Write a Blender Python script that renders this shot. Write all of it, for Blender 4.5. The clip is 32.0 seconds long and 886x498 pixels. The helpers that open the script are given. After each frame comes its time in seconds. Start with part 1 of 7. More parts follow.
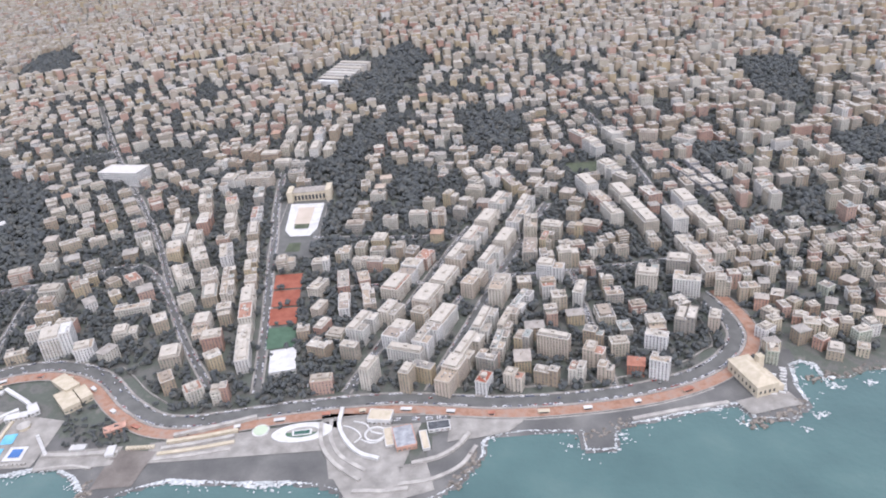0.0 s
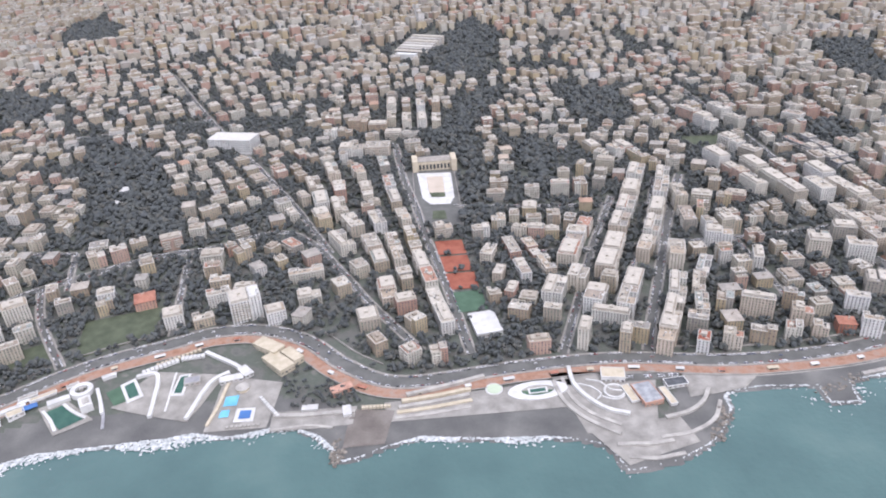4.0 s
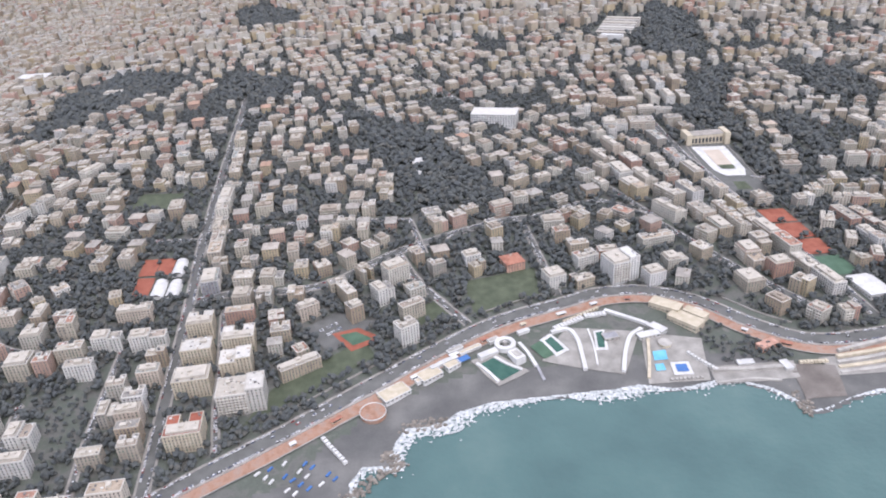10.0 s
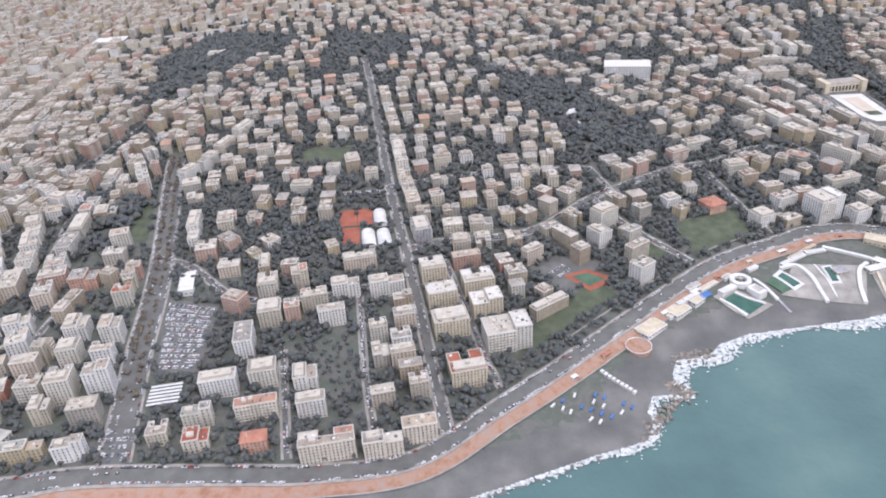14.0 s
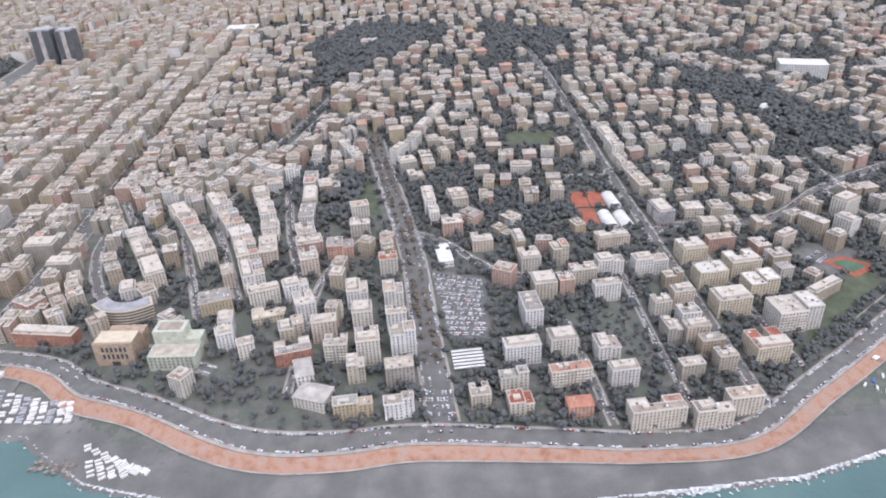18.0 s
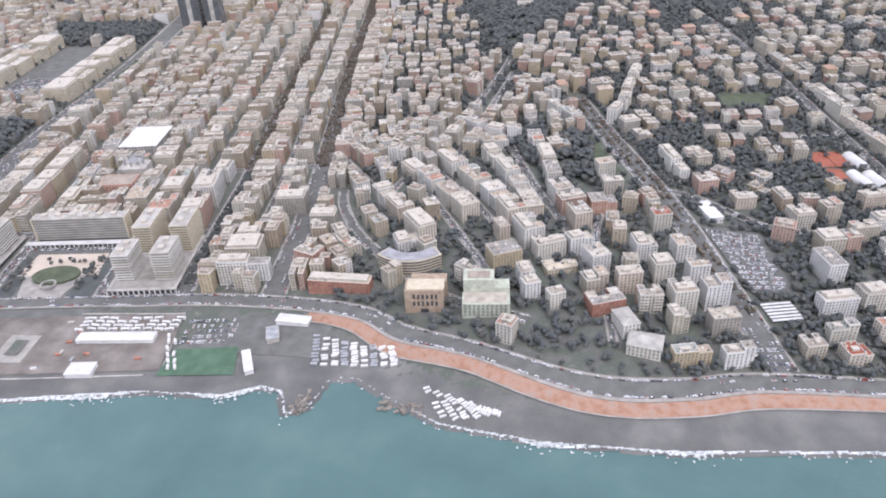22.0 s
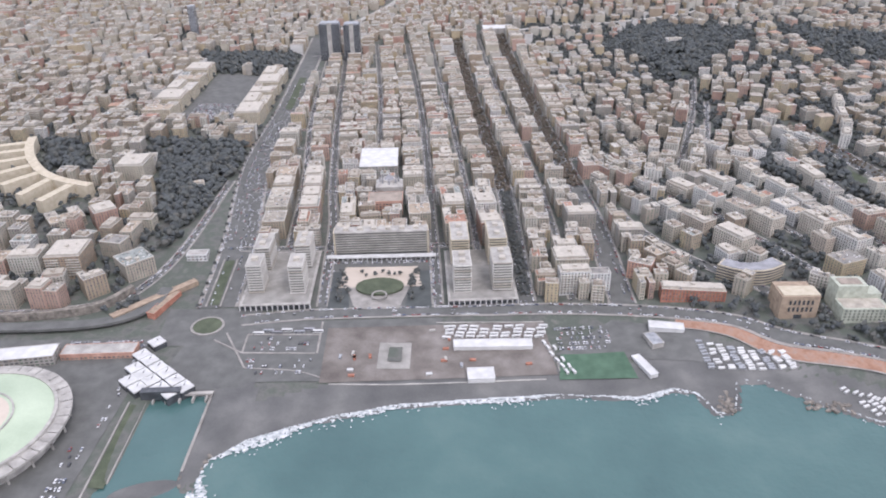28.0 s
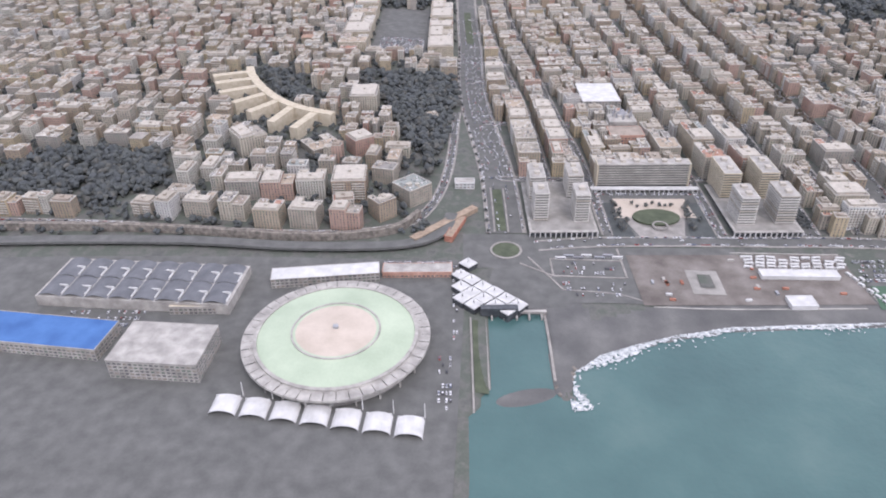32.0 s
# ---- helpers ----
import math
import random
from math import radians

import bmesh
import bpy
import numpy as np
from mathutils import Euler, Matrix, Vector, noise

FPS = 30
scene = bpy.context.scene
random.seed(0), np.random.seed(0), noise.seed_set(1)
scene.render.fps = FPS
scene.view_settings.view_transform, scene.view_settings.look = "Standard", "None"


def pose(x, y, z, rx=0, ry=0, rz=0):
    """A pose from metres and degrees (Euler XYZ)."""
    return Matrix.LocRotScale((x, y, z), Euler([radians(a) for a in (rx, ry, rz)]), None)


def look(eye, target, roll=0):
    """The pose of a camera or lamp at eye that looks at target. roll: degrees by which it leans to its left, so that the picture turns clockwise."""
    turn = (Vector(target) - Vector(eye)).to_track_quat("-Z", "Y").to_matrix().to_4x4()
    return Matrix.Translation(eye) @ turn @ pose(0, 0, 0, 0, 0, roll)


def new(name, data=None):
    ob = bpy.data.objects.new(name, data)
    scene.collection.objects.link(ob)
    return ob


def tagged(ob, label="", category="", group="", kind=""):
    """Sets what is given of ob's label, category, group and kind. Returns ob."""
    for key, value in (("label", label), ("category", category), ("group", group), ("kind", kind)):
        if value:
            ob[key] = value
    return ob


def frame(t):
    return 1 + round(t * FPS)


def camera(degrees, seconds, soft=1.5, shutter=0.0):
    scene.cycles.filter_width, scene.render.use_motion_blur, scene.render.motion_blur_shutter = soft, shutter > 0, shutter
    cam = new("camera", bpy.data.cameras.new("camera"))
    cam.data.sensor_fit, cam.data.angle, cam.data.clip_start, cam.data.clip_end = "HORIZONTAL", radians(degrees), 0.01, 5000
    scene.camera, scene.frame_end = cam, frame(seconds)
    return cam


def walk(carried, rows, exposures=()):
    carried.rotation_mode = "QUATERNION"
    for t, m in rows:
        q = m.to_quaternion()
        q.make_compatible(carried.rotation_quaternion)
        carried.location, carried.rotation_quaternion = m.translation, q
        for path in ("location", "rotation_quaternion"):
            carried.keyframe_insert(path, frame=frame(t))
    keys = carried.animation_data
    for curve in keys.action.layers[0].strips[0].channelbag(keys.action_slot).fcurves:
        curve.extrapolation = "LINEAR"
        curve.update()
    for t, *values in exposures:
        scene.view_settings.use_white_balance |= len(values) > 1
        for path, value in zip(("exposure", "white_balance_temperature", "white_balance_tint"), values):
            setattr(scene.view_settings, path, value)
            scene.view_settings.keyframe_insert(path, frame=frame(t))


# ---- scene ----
cam = camera(63.0, 32.0, soft=1.95)
PATH = [
    (0, (-2.94, 2.914, 490.311), (-3.015, 4.695, 489.404), -5.6),
    (0.5, (-39.048, 2.203, 490.211), (-39.113, 3.968, 489.273), -5.9),
    (1, (-75.175, 1.461, 490.046), (-75.229, 3.222, 489.099), -5.9),
    (1.5, (-111.336, 0.679, 489.805), (-111.364, 2.458, 488.891), -5.2),
    (2, (-147.55, -0.153, 489.477), (-147.544, 1.628, 488.567), -4.9),
    (2.5, (-183.812, -1.053, 488.959), (-183.802, 0.729, 488.05), -4.8),
    (4.5, (-328.911, -4.907, 483.682), (-328.854, -3.156, 482.716), -3.2),
    (5, (-364.938, -5.798, 483.042), (-364.985, -4.053, 482.066), -5.7),
    (5.5, (-400.701, -6.637, 482.462), (-400.816, -4.885, 481.505), -6.5),
    (6, (-436.269, -7.489, 481.84), (-436.407, -5.73, 480.9), -6.2),
    (6.5, (-471.714, -8.331, 481.162), (-471.871, -6.565, 480.235), -6.0),
    (7, (-507.092, -9.185, 480.43), (-507.259, -7.416, 479.512), -6.1),
    (7.5, (-542.46, -10.103, 479.657), (-542.623, -8.333, 478.74), -6.3),
    (8, (-577.892, -11.108, 478.852), (-578.009, -9.337, 477.93), -6.6),
    (8.5, (-613.436, -12.235, 478.022), (-613.454, -10.467, 477.088), -4.6),
    (9, (-649.056, -13.511, 477.167), (-649.045, -11.746, 476.227), -3.7),
    (9.5, (-684.666, -14.917, 476.295), (-684.665, -13.155, 475.351), -3.8),
    (10, (-720.207, -16.432, 475.404), (-720.21, -14.67, 474.459), -3.9),
    (10.5, (-755.694, -18.017, 474.508), (-755.703, -16.255, 473.56), -3.8),
    (11, (-791.161, -19.641, 473.603), (-791.184, -17.878, 472.659), -4.2),
    (11.5, (-826.654, -21.256, 472.692), (-826.675, -19.49, 471.754), -4.6),
    (12, (-862.187, -22.798, 471.773), (-862.158, -21.032, 470.834), -4.1),
    (12.5, (-897.747, -24.26, 470.854), (-897.723, -22.495, 469.912), -3.9),
    (13, (-933.289, -25.648, 469.944), (-933.252, -23.897, 468.978), -3.7),
    (13.5, (-968.759, -27.01, 469.049), (-968.706, -25.279, 468.05), -3.6),
    (14, (-1004.11, -28.318, 468.132), (-1004.059, -26.595, 467.118), -4.2),
    (14.5, (-1039.311, -29.537, 466.961), (-1039.29, -27.811, 465.951), -4.4),
    (16.5, (-1179.527, -33.875, 456.191), (-1179.396, -32.136, 455.212), -0.9),
    (17, (-1214.387, -34.768, 454.976), (-1214.281, -33.031, 453.99), -2.4),
    (17.5, (-1249.051, -35.567, 454.006), (-1248.992, -33.832, 453.014), -2.8),
    (18, (-1283.539, -36.357, 453.073), (-1283.522, -34.62, 452.081), -2.6),
    (18.5, (-1317.917, -37.23, 452.144), (-1317.91, -35.487, 451.163), -2.7),
    (19, (-1352.303, -38.237, 451.215), (-1352.299, -36.484, 450.253), -3.2),
    (19.5, (-1386.816, -39.404, 450.277), (-1386.737, -37.64, 449.337), -1.6),
    (20, (-1421.572, -40.701, 449.338), (-1421.505, -38.941, 448.391), -2.2),
    (20.5, (-1456.542, -42.13, 448.418), (-1456.489, -40.382, 447.449), -2.4),
    (21, (-1491.645, -43.713, 447.526), (-1491.61, -41.99, 446.511), -2.7),
    (21.5, (-1526.78, -45.435, 446.668), (-1526.775, -43.729, 445.625), -2.4),
    (22, (-1561.8, -47.29, 445.833), (-1561.847, -45.587, 444.785), -2.8),
    (22.5, (-1596.684, -49.22, 445.023), (-1596.748, -47.508, 443.992), -2.9),
    (23, (-1631.396, -51.17, 444.233), (-1631.461, -49.446, 443.222), -3.0),
    (23.5, (-1665.946, -53.092, 443.461), (-1666.008, -51.362, 442.459), -3.1),
    (24, (-1700.377, -54.929, 442.687), (-1700.42, -53.2, 441.684), -2.8),
    (24.5, (-1734.68, -56.697, 441.751), (-1734.701, -54.975, 440.733), -2.8),
    (26.5, (-1871.421, -63.626, 433.602), (-1871.387, -61.892, 432.605), -1.1),
    (27, (-1905.741, -65.464, 432.728), (-1905.706, -63.71, 431.768), -0.7),
    (27.5, (-1940.233, -67.428, 432.076), (-1940.183, -65.666, 431.13), 0.4),
    (28, (-1974.953, -69.532, 431.496), (-1974.894, -67.769, 430.552), -0.9),
    (28.5, (-2009.922, -71.82, 430.967), (-2009.864, -70.062, 430.015), -1.5),
    (29, (-2045.134, -74.325, 430.498), (-2045.076, -72.576, 429.53), -2.0),
    (29.5, (-2080.587, -77.085, 430.101), (-2080.523, -75.351, 429.107), -1.0),
    (30, (-2116.252, -80.141, 429.779), (-2116.184, -78.421, 428.76), -0.2),
    (30.5, (-2152.076, -83.492, 429.524), (-2152.004, -81.783, 428.488), 0.4),
    (31, (-2188.005, -87.085, 429.339), (-2187.917, -85.389, 428.283), -0.3),
    (31.5, (-2224.001, -90.822, 429.223), (-2223.956, -89.129, 428.158), -0.8),
    (32, (-2260.013, -94.594, 429.151), (-2260.043, -92.905, 428.081), -0.9),
]
# the whole place is built in metres and then set at this scale, path and all
SCALE = 0.54
walk(cam, [(t, look(Vector(eye) * SCALE, Vector(target) * SCALE, roll)) for t, eye, target, roll in PATH],
     [(0.0, 0.90, 5990, 20), (16.0, 0.90, 5990, 20), (20.0, 0.94, 5990, 20), (24.0, 0.95, 5990, 20), (27.0, 0.80, 5990, 20), (32.0, 0.76, 5990, 22)])

# ---------------------------------------------------------------- light
SUN_ELEV, SUN_ROT = radians(55), radians(150)
world = bpy.data.worlds.new("overcast_sky")
scene.world = world
world.use_nodes = True
wn, wl = world.node_tree.nodes, world.node_tree.links
sky = wn.new("ShaderNodeTexSky")
sky.sky_type, sky.sun_disc, sky.sun_elevation, sky.sun_rotation = 'NISHITA', False, SUN_ELEV, SUN_ROT
sky.air_density, sky.dust_density = 1.0, 3.0
veil = wn.new("ShaderNodeMix")
veil.data_type = 'RGBA'
veil.inputs["Factor"].default_value = 0.75
veil.inputs["B"].default_value = (8.15, 8.3, 8.55, 1)
wl.new(sky.outputs[0], veil.inputs["A"])
wl.new(veil.outputs["Result"], wn["Background"].inputs["Color"])
wn["Background"].inputs["Strength"].default_value = 0.11
sun_data = bpy.data.lights.new("sun", 'SUN')
sun_data.energy, sun_data.angle, sun_data.color = 0.8, radians(20), (1.0, 0.95, 0.87)
sun = new("sun", sun_data)
sun.matrix_world = look((0, 0, 900), Vector((0, 0, 900)) - Vector((math.sin(SUN_ROT) * math.cos(SUN_ELEV), math.cos(SUN_ROT) * math.cos(SUN_ELEV), math.sin(SUN_ELEV))))

# ---------------------------------------------------------------- materials
def material(name, rough=0.9, spec=0.3, metal=0.0):
    m = bpy.data.materials.new(name)
    m.use_nodes = True
    b = m.node_tree.nodes["Principled BSDF"]
    b.inputs["Roughness"].default_value = rough
    b.inputs["Metallic"].default_value = metal
    b.inputs["Specular IOR Level"].default_value = spec
    return m, m.node_tree.nodes, m.node_tree.links, b


def ramp(nodes, stops, constant=False):
    r = nodes.new("ShaderNodeValToRGB")
    if constant:
        r.color_ramp.interpolation = 'CONSTANT'
    e = r.color_ramp.elements
    while len(e) < len(stops):
        e.new(0.5)
    for k, (at, c) in enumerate(stops):
        e[k].position, e[k].color = at, (*c, 1)
    return r


def surface(name, stops, scale=0.2, fine=3.0, vary="", constant=False, rough=0.9, dirt=0.25, spec=0.3, bump=0.0, metal=0.0):
    """Colours from a ramp (driven by noise, or by a random value per object or per island), stained at two scales."""
    m, n, l, b = material(name, rough, spec, metal)
    geo = n.new("ShaderNodeNewGeometry")
    big = n.new("ShaderNodeTexNoise")
    big.inputs["Scale"].default_value = scale / SCALE
    big.inputs["Detail"].default_value = 6
    l.new(geo.outputs["Position"], big.inputs["Vector"])
    small = n.new("ShaderNodeTexNoise")
    small.inputs["Scale"].default_value = fine / SCALE
    small.inputs["Detail"].default_value = 3
    l.new(geo.outputs["Position"], small.inputs["Vector"])
    r = ramp(n, stops, constant)
    if vary == "object":
        l.new(n.new("ShaderNodeObjectInfo").outputs["Random"], r.inputs[0])
    elif vary == "island":
        l.new(geo.outputs["Random Per Island"], r.inputs[0])
    else:
        l.new(big.outputs["Fac"], r.inputs[0])
    stain = n.new("ShaderNodeMath")
    stain.operation = 'MULTIPLY_ADD'
    l.new(small.outputs["Fac"], stain.inputs[0])
    stain.inputs[1].default_value = 0.5
    l.new(big.outputs["Fac"], stain.inputs[2])
    rng = n.new("ShaderNodeMapRange")
    rng.inputs["From Min"].default_value, rng.inputs["From Max"].default_value = 0.45, 1.05
    rng.inputs["To Min"].default_value, rng.inputs["To Max"].default_value = 1 - dirt, 1 + dirt * 0.5
    l.new(stain.outputs[0], rng.inputs["Value"])
    mul = n.new("ShaderNodeVectorMath")
    mul.operation = 'SCALE'
    l.new(r.outputs["Color"], mul.inputs[0])
    l.new(rng.outputs["Result"], mul.inputs["Scale"])
    l.new(mul.outputs["Vector"], b.inputs["Base Color"])
    if bump:
        bp = n.new("ShaderNodeBump")
        bp.inputs["Strength"].default_value, bp.inputs["Distance"].default_value = 0.6, bump
        l.new(small.outputs["Fac"], bp.inputs["Height"])
        l.new(bp.outputs["Normal"], b.inputs["Normal"])
    return m


WALLS = [(0.0, (0.392, 0.335, 0.252)), (0.14, (0.447, 0.407, 0.327)), (0.28, (0.340, 0.276, 0.203)), (0.40, (0.43, 0.30, 0.24)), (0.50, (0.481, 0.458, 0.395)),
         (0.62, (0.387, 0.347, 0.283)), (0.73, (0.426, 0.354, 0.235)), (0.82, (0.330, 0.306, 0.266)), (0.90, (0.39, 0.25, 0.195)), (0.94, (0.56, 0.545, 0.51))]
ROOFS = [(0.0, (0.35, 0.32, 0.27)), (0.2, (0.45, 0.41, 0.34)), (0.38, (0.28, 0.265, 0.24)), (0.52, (0.41, 0.34, 0.26)), (0.66, (0.51, 0.475, 0.41)), (0.8, (0.33, 0.28, 0.23)), (0.88, (0.38, 0.22, 0.16)), (0.94, (0.29, 0.31, 0.285))]
SLATES = [(0.0, (0.33, 0.305, 0.27)), (0.35, (0.40, 0.36, 0.31)), (0.6, (0.34, 0.32, 0.285)), (0.80, (0.39, 0.26, 0.19)), (0.9, (0.42, 0.35, 0.28))]
M_WALL = surface("painted_render", WALLS, 0.08, 1.2, "object", True)
M_WALLS = surface("painted_render_far", WALLS, 0.08, 1.2, "island", True)
M_ROOF = surface("flat_roof_tiles", ROOFS, 0.12, 1.5, "object", True, dirt=0.4)
M_ROOFS = surface("flat_roof_tiles_far", ROOFS, 0.12, 1.5, "island", True, dirt=0.4)
M_SLATE = surface("pitched_roof_slates", SLATES, 0.12, 1.5, "object", True, dirt=0.35)
M_SLATES = surface("pitched_roof_slates_far", SLATES, 0.12, 1.5, "island", True, dirt=0.35)
PALE = [(0.0, (0.60, 0.585, 0.54)), (0.3, (0.54, 0.49, 0.41)), (0.5, (0.62, 0.61, 0.585)), (0.68, (0.50, 0.43, 0.35)), (0.84, (0.57, 0.54, 0.47))]
M_PALE = surface("pale_painted_render", PALE, 0.08, 1.2, "object", True)
M_HUT = surface("roof_hut_render", [(0.0, (0.391, 0.353, 0.293)), (0.4, (0.484, 0.446, 0.381)), (0.7, (0.335, 0.288, 0.233))], 0.2, 1.5, "island", True)
M_PANE = surface("window_glass_and_shutters", [(0.0, (0.09, 0.09, 0.095)), (0.35, (0.14, 0.145, 0.13)), (0.6, (0.11, 0.15, 0.115)), (0.8, (0.24, 0.20, 0.165))], 0.3, 2, "island", True, rough=0.35, spec=0.5)
M_RIM = surface("pale_parapet_coping", [(0.0, (0.504, 0.483, 0.437)), (0.4, (0.571, 0.550, 0.504)), (0.75, (0.437, 0.403, 0.344))], 0.2, 2, "object", True, dirt=0.2)
M_RIMS = surface("pale_parapet_coping_far", [(0.0, (0.504, 0.483, 0.437)), (0.4, (0.571, 0.550, 0.504)), (0.75, (0.437, 0.403, 0.344))], 0.2, 2, "island", True, dirt=0.2)
M_CLUT = surface("roof_plant", [(0.0, (0.62, 0.61, 0.58)), (0.3, (0.20, 0.20, 0.20)), (0.5, (0.44, 0.36, 0.28)), (0.65, (0.68, 0.68, 0.66)), (0.85, (0.12, 0.12, 0.12))], 0.3, 2, "island", True)
M_BALC = surface("balcony_slabs", [(0.3, (0.44, 0.41, 0.355)), (0.7, (0.52, 0.49, 0.43))], 0.2, 2)
M_GROUND = surface("city_ground", [(0.30, (0.130, 0.136, 0.122)), (0.42, (0.155, 0.153, 0.138)), (0.52, (0.110, 0.121, 0.100)), (0.62, (0.095, 0.108, 0.088)), (0.75, (0.152, 0.147, 0.130))], 0.06, 0.5, dirt=0.3)
M_ASPHALT = surface("asphalt", [(0.3, (0.118, 0.119, 0.111)), (0.7, (0.148, 0.148, 0.138))], 0.08, 0.6, dirt=0.14)
M_PAVE = surface("stone_pavement", [(0.3, (0.27, 0.255, 0.23)), (0.7, (0.34, 0.32, 0.29))], 0.1, 1.0)
M_PROM = surface("promenade_tiles", [(0.3, (0.32, 0.17, 0.11)), (0.5, (0.36, 0.22, 0.155)), (0.7, (0.29, 0.22, 0.18))], 0.12, 0.5)
M_LAWN = surface("lawn", [(0.3, (0.078, 0.094, 0.060)), (0.7, (0.100, 0.115, 0.074))], 0.08, 0.8, bump=0.2)
M_BEACH = surface("shingle_beach", [(0.3, (0.112, 0.112, 0.108)), (0.5, (0.135, 0.134, 0.127)), (0.7, (0.175, 0.172, 0.160))], 0.025, 0.5, dirt=0.2)
# leaf greens lifted and tinted blue-grey: distance haze put into the colour
M_HAZED_LEAF = surface("hazed_tree_leaves", [(0.0, (0.080, 0.088, 0.090)), (0.4, (0.088, 0.097, 0.096)), (0.75, (0.096, 0.104, 0.098)), (1.0, (0.116, 0.114, 0.100))], 0.1, 1, "island", dirt=0.3)
M_TWIG = surface("bare_winter_twigs", [(0.0, (0.13, 0.105, 0.085)), (0.5, (0.17, 0.14, 0.11)), (1.0, (0.11, 0.10, 0.07))], 0.3, 2, "island", dirt=0.4)
M_BARK = surface("bark", [(0.3, (0.12, 0.09, 0.07)), (0.7, (0.18, 0.14, 0.11))], 1, 6)
M_WHITE = surface("white_paint", [(0.3, (0.539, 0.535, 0.512)), (0.7, (0.614, 0.609, 0.586))], 0.1, 1.0, dirt=0.15)
M_CONC = surface("concrete", [(0.3, (0.34, 0.325, 0.295)), (0.7, (0.44, 0.42, 0.38))], 0.1, 1.0)
M_CLAY = surface("red_clay", [(0.3, (0.27, 0.085, 0.055)), (0.7, (0.33, 0.12, 0.078))], 0.1, 0.8, dirt=0.12)
M_TERRA = surface("terracotta", [(0.3, (0.33, 0.14, 0.095)), (0.7, (0.41, 0.20, 0.14))], 0.15, 1.2)
M_ROSE = surface("rose_render", [(0.3, (0.47, 0.27, 0.20)), (0.7, (0.54, 0.34, 0.26))], 0.15, 1.2)
M_GREENCOURT = surface("green_court", [(0.3, (0.070, 0.125, 0.082)), (0.7, (0.088, 0.150, 0.10))], 0.1, 1.0, dirt=0.15)
M_ROCK = surface("sea_rock", [(0.3, (0.16, 0.145, 0.125)), (0.7, (0.28, 0.25, 0.21))], 0.2, 1.0, dirt=0.4)
M_CAR = surface("car_paint", [(0.0, (0.70, 0.70, 0.70)), (0.34, (0.35, 0.36, 0.37)), (0.5, (0.06, 0.06, 0.065)), (0.68, (0.12, 0.14, 0.20)), (0.78, (0.30, 0.05, 0.04)), (0.84, (0.55, 0.56, 0.57))], 1, 4, "island", True, rough=0.35, dirt=0.05, spec=0.5)
M_CARONE = surface("car_paint_single", [(0.0, (0.70, 0.70, 0.70)), (0.34, (0.35, 0.36, 0.37)), (0.5, (0.06, 0.06, 0.065)), (0.68, (0.12, 0.14, 0.20)), (0.78, (0.30, 0.05, 0.04)), (0.84, (0.55, 0.56, 0.57))], 1, 4, "object", True, rough=0.35, dirt=0.05, spec=0.5)
M_DARK = surface("dark_glass_and_shade", [(0.3, (0.05, 0.055, 0.06)), (0.7, (0.08, 0.085, 0.09))], 0.2, 2, rough=0.25, spec=0.5)
M_MINT = surface("mint_membrane", [(0.3, (0.40, 0.475, 0.345)), (0.7, (0.45, 0.52, 0.385))], 0.03, 0.5, dirt=0.12)
M_SANDY = surface("sandy_membrane", [(0.3, (0.49, 0.42, 0.34)), (0.7, (0.55, 0.48, 0.40))], 0.04, 0.5, dirt=0.12)
M_STONE = surface("brown_stone_facing", [(0.3, (0.31, 0.235, 0.17)), (0.7, (0.38, 0.30, 0.22))], 0.2, 1.5)
M_SAGE = surface("sage_render", [(0.3, (0.40, 0.42, 0.34)), (0.7, (0.46, 0.48, 0.39))], 0.2, 1.5)
M_BLUE = surface("blue_cladding", [(0.3, (0.06, 0.14, 0.34)), (0.7, (0.08, 0.18, 0.40))], 0.05, 0.5, dirt=0.12)
M_POOL = surface("pool_water", [(0.3, (0.12, 0.38, 0.55)), (0.7, (0.18, 0.48, 0.62))], 0.1, 1.0, rough=0.1, dirt=0.1)
M_DEEP = surface("dark_green_pool_water", [(0.3, (0.03, 0.09, 0.07)), (0.7, (0.05, 0.12, 0.09))], 0.1, 1.0, rough=0.15, dirt=0.1)
M_LEAD = surface("dark_sheet_metal_roof", [(0.3, (0.125, 0.13, 0.138)), (0.7, (0.165, 0.17, 0.178))], 0.06, 0.8, rough=0.6, dirt=0.25)
M_STEEL = surface("grey_metal", [(0.3, (0.30, 0.31, 0.32)), (0.7, (0.40, 0.41, 0.42))], 0.2, 2, rough=0.5, metal=0.3)
M_MAST = surface("grey_corrugated_roof", [(0.3, (0.25, 0.25, 0.26)), (0.7, (0.33, 0.33, 0.34))], 0.1, 1.5)
M_TENT = surface("cream_awning", [(0.3, (0.47, 0.41, 0.30)), (0.7, (0.54, 0.48, 0.37))], 0.15, 1.0, dirt=0.12)
M_FOAM = surface("sea_foam", [(0.35, (0.34, 0.37, 0.36)), (0.5, (0.48, 0.50, 0.49)), (0.65, (0.60, 0.61, 0.60))], 0.3, 1.5, dirt=0.25)
M_DECK = surface("grey_deck_paving", [(0.3, (0.27, 0.258, 0.232)), (0.7, (0.33, 0.315, 0.285))], 0.08, 0.7)
M_EARTH = surface("bare_earth", [(0.3, (0.15, 0.13, 0.115)), (0.5, (0.185, 0.165, 0.145)), (0.7, (0.225, 0.205, 0.185))], 0.04, 0.6, dirt=0.3)

